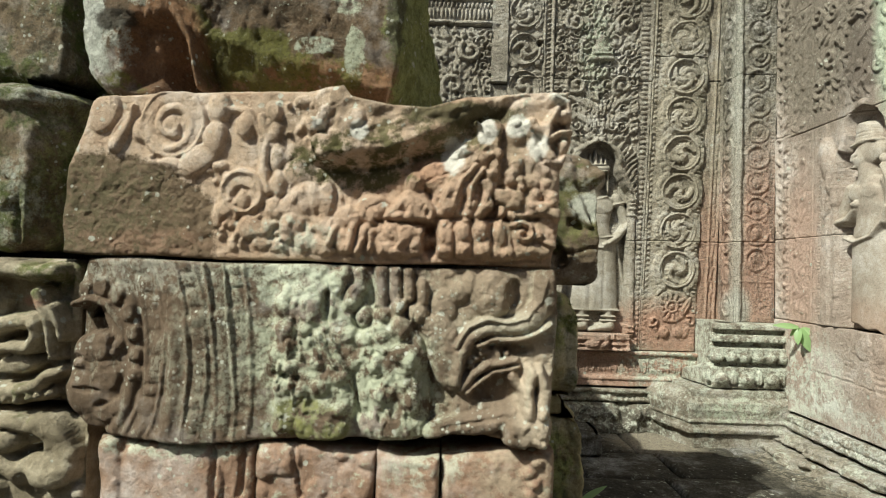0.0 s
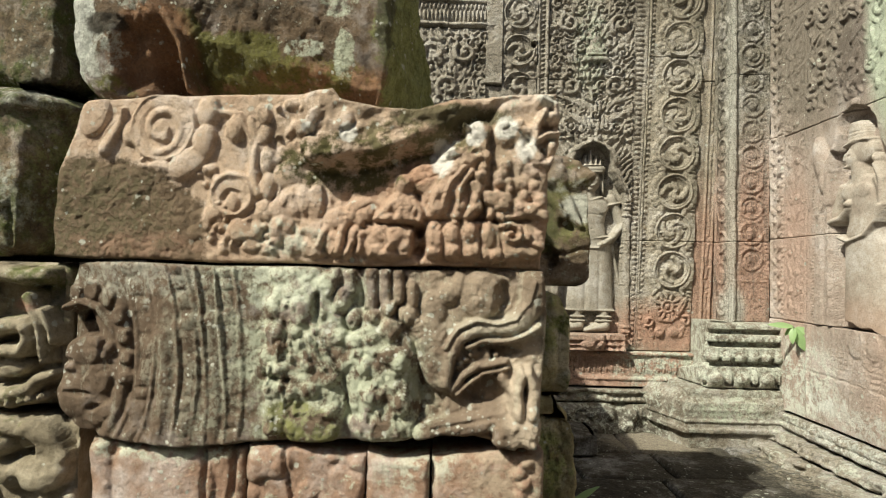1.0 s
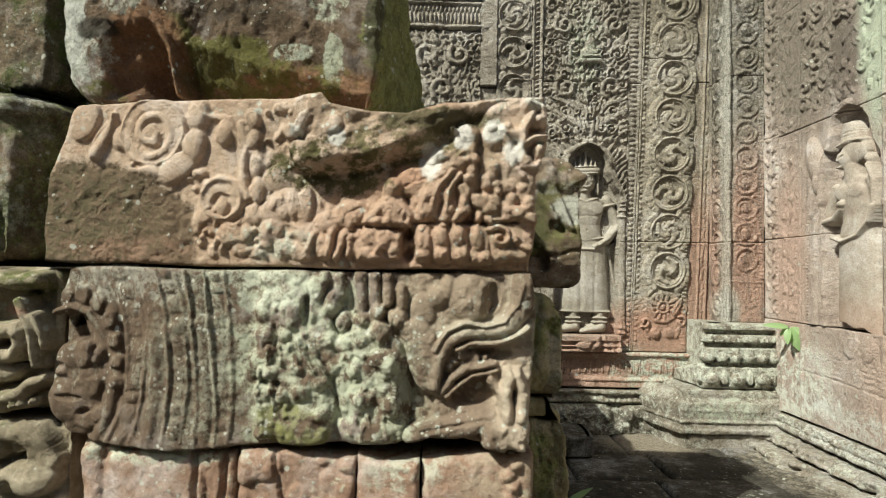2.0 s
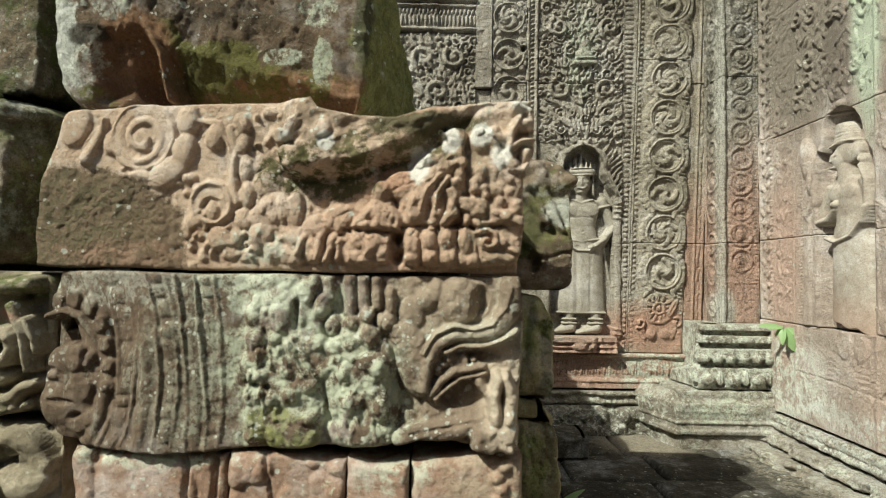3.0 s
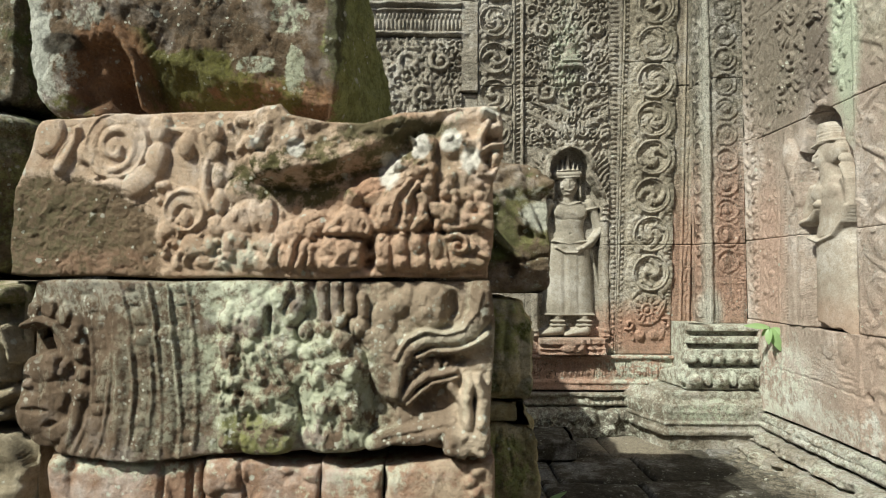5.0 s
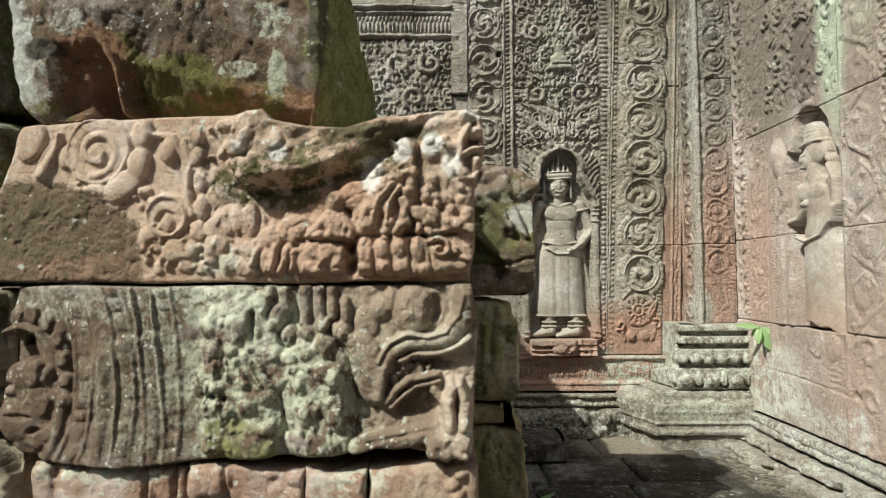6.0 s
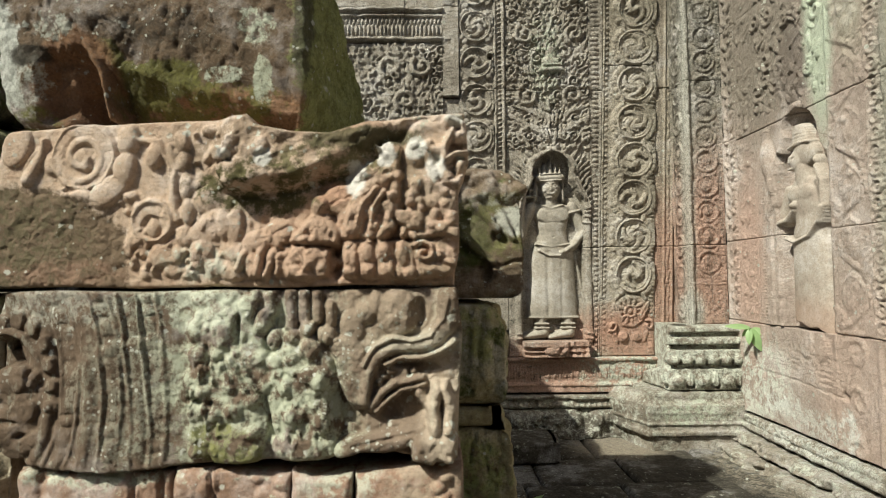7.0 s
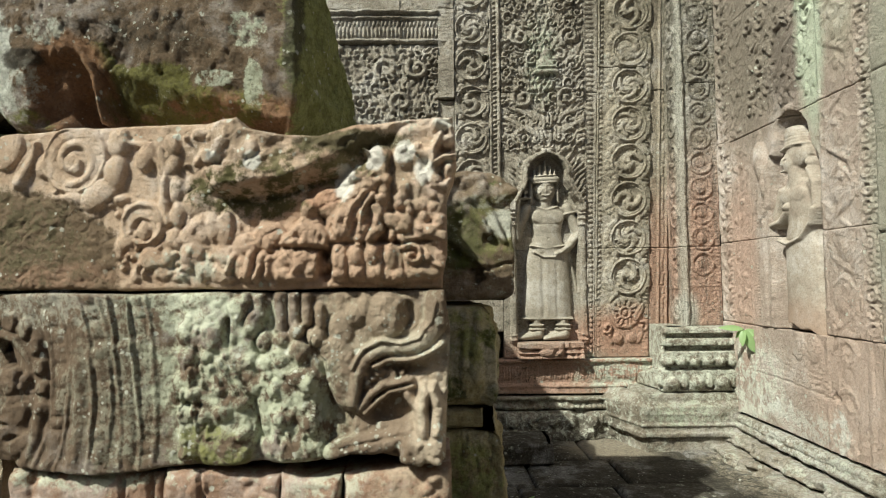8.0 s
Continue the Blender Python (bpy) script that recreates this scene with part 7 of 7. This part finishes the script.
# unseen stones added above the pile; their outline shapes the wall and floor shadow
rough_block([(-1.9, 2.02), (-0.80, 2.02), (-0.77, 2.62)], 1.97, 2.40, 84, m_e, "unseen dark sandstone block added behind the boulder to cast shadow", depth=0.3, pitch=0.012)
rough_block([(-1.9, 2.02), (-0.40, 2.02), (-0.34, 2.35)], 2.41, 3.9, 85, m_e, "unseen dark block with a slanting end, added to cast the wall and floor shadow", depth=0.3, pitch=0.014, rim=0.03, top=[(0, 3.9), (0.44, 3.77), (0.62, 3.565), (1.24, 2.775), (1.5, 2.46), (1.9, 2.46)])

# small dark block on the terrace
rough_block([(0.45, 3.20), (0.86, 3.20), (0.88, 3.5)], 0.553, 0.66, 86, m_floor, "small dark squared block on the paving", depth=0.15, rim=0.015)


# ---- sprig growing from the joint ----
def leaf_mesh(length, width, bend):
    bm = bmesh.new()
    rows = []
    n = 9
    for i in range(n + 1):
        f = i / n
        w = width * math.sin(math.pi * min(1, f * 0.92 + 0.06)) ** 0.8 * (1 - 0.25 * f)
        z = bend * f * f
        rows.append([bm.verts.new((s * w, length * f, z + 0.18 * w * abs(s))) for s in (-1, -0.5, 0, 0.5, 1)])
    for a, b in zip(rows, rows[1:]):
        for i in range(4):
            bm.faces.new((a[i], a[i + 1], b[i + 1], b[i]))
    me = bpy.data.meshes.new("leaf")
    bm.to_mesh(me)
    bm.free()
    me.shade_smooth()
    return me


m_leaf = bpy.data.materials.new("fresh_leaf")
m_leaf.use_nodes = True
nt = m_leaf.node_tree
p = nt.nodes["Principled BSDF"]
lv = nt.nodes.new("ShaderNodeTexNoise")
lv.inputs["Scale"].default_value = 60
lr = nt.nodes.new("ShaderNodeValToRGB")
lr.color_ramp.elements[0].color, lr.color_ramp.elements[1].color = (0.22, 0.36, 0.14, 1), (0.38, 0.52, 0.26, 1)
nt.links.new(lv.outputs["Fac"], lr.inputs[0])
nt.links.new(lr.outputs[0], p.inputs["Base Color"])
p.inputs["Roughness"].default_value = 0.5
tr = nt.nodes.new("ShaderNodeBsdfTranslucent")
tr.inputs[0].default_value = (0.26, 0.42, 0.13, 1)
ad = nt.nodes.new("ShaderNodeMixShader")
ad.inputs[0].default_value = 0.3
nt.links.new(p.outputs[0], ad.inputs[1])
nt.links.new(tr.outputs[0], ad.inputs[2])
nt.links.new(ad.outputs[0], nt.nodes["Material Output"].inputs[0])

SP = Vector((1.945, 3.30, 1.235))
plant = new("seedling_plant")
plant.location = SP
tagged(plant, "small bright green seedling growing from a wall joint", "plant")
stem = bpy.data.curves.new("stem", "CURVE")
stem.dimensions, stem.bevel_depth = "3D", 0.0022
sp = stem.splines.new("POLY")
sp.points.add(3)
for q, co in zip(sp.points, ((0.03, 0.03, -0.03), (0.0, 0.0, 0.0), (-0.03, -0.03, 0.015), (-0.05, -0.06, 0.01))):
    q.co = (*co, 1)
stem.materials.append(m_leaf)
so = new("stem", stem)
so.parent = plant
for tip, ln, wd, at in (((-0.10, 0.01, 0.012), 0.125, 0.019, (-0.03, -0.03, 0.015)), ((0.02, -0.03, -0.10), 0.125, 0.030, (-0.03, -0.05, 0.012)), ((-0.03, -0.03, -0.08), 0.085, 0.022, (-0.04, -0.05, 0.01)), ((0.05, -0.05, -0.03), 0.08, 0.02, (-0.02, -0.04, 0.012)), ((-0.05, 0.03, -0.05), 0.06, 0.016, (-0.03, -0.03, 0.01))):
    me = leaf_mesh(ln, wd, -0.02)
    me.materials.append(m_leaf)
    lo = new("leaf", me)
    d = Vector(tip).normalized()
    lo.parent = plant
    nrm = Vector((-0.75, -0.6, 0.4))
    xax = d.cross(nrm).normalized()
    zax = xax.cross(d)
    lo.matrix_local = Matrix.Translation(at) @ Matrix((xax, d, zax)).transposed().to_4x4()

# weed growing from a joint of the pile
weed = new("weed_plant")
weed.location = (0.475, 2.06, 0.70)
tagged(weed, "small dull green weed growing beside the mossy block", "plant")
rng = random.Random(14)
for k in range(9):
    me = leaf_mesh(rng.uniform(0.06, 0.12), rng.uniform(0.012, 0.02), rng.uniform(-0.03, 0.0))
    me.materials.append(m_leaf)
    lo = new("leaf", me)
    lo.parent = weed
    a = rng.uniform(-1.9, 0.6)
    d = Vector((math.cos(a), math.sin(a), rng.uniform(-0.1, 0.9))).normalized()
    xax = d.cross(Vector((0.1, -0.3, 1))).normalized()
    lo.matrix_local = Matrix.Translation((0, 0, 0.012 * k - 0.04)) @ Matrix((xax, d, xax.cross(d))).transposed().to_4x4()

# ---- unseen walls added round the court to cut the sky light ----
thing("unseen_wall_south", box_mesh("unseen_wall_south", -6, 6, -5.1, -4.5, 0.0, 4.6, 0.05), m_plain, "unseen plain sandstone wall added to cut the sky light", "wall", kind="structure")
thing("unseen_wall_west", box_mesh("unseen_wall_west", -6.6, -6.0, -5, 4.4, 0.0, 4.4, 0.05), m_plain, "unseen plain sandstone side wall added to cut the sky light", "wall", kind="structure")
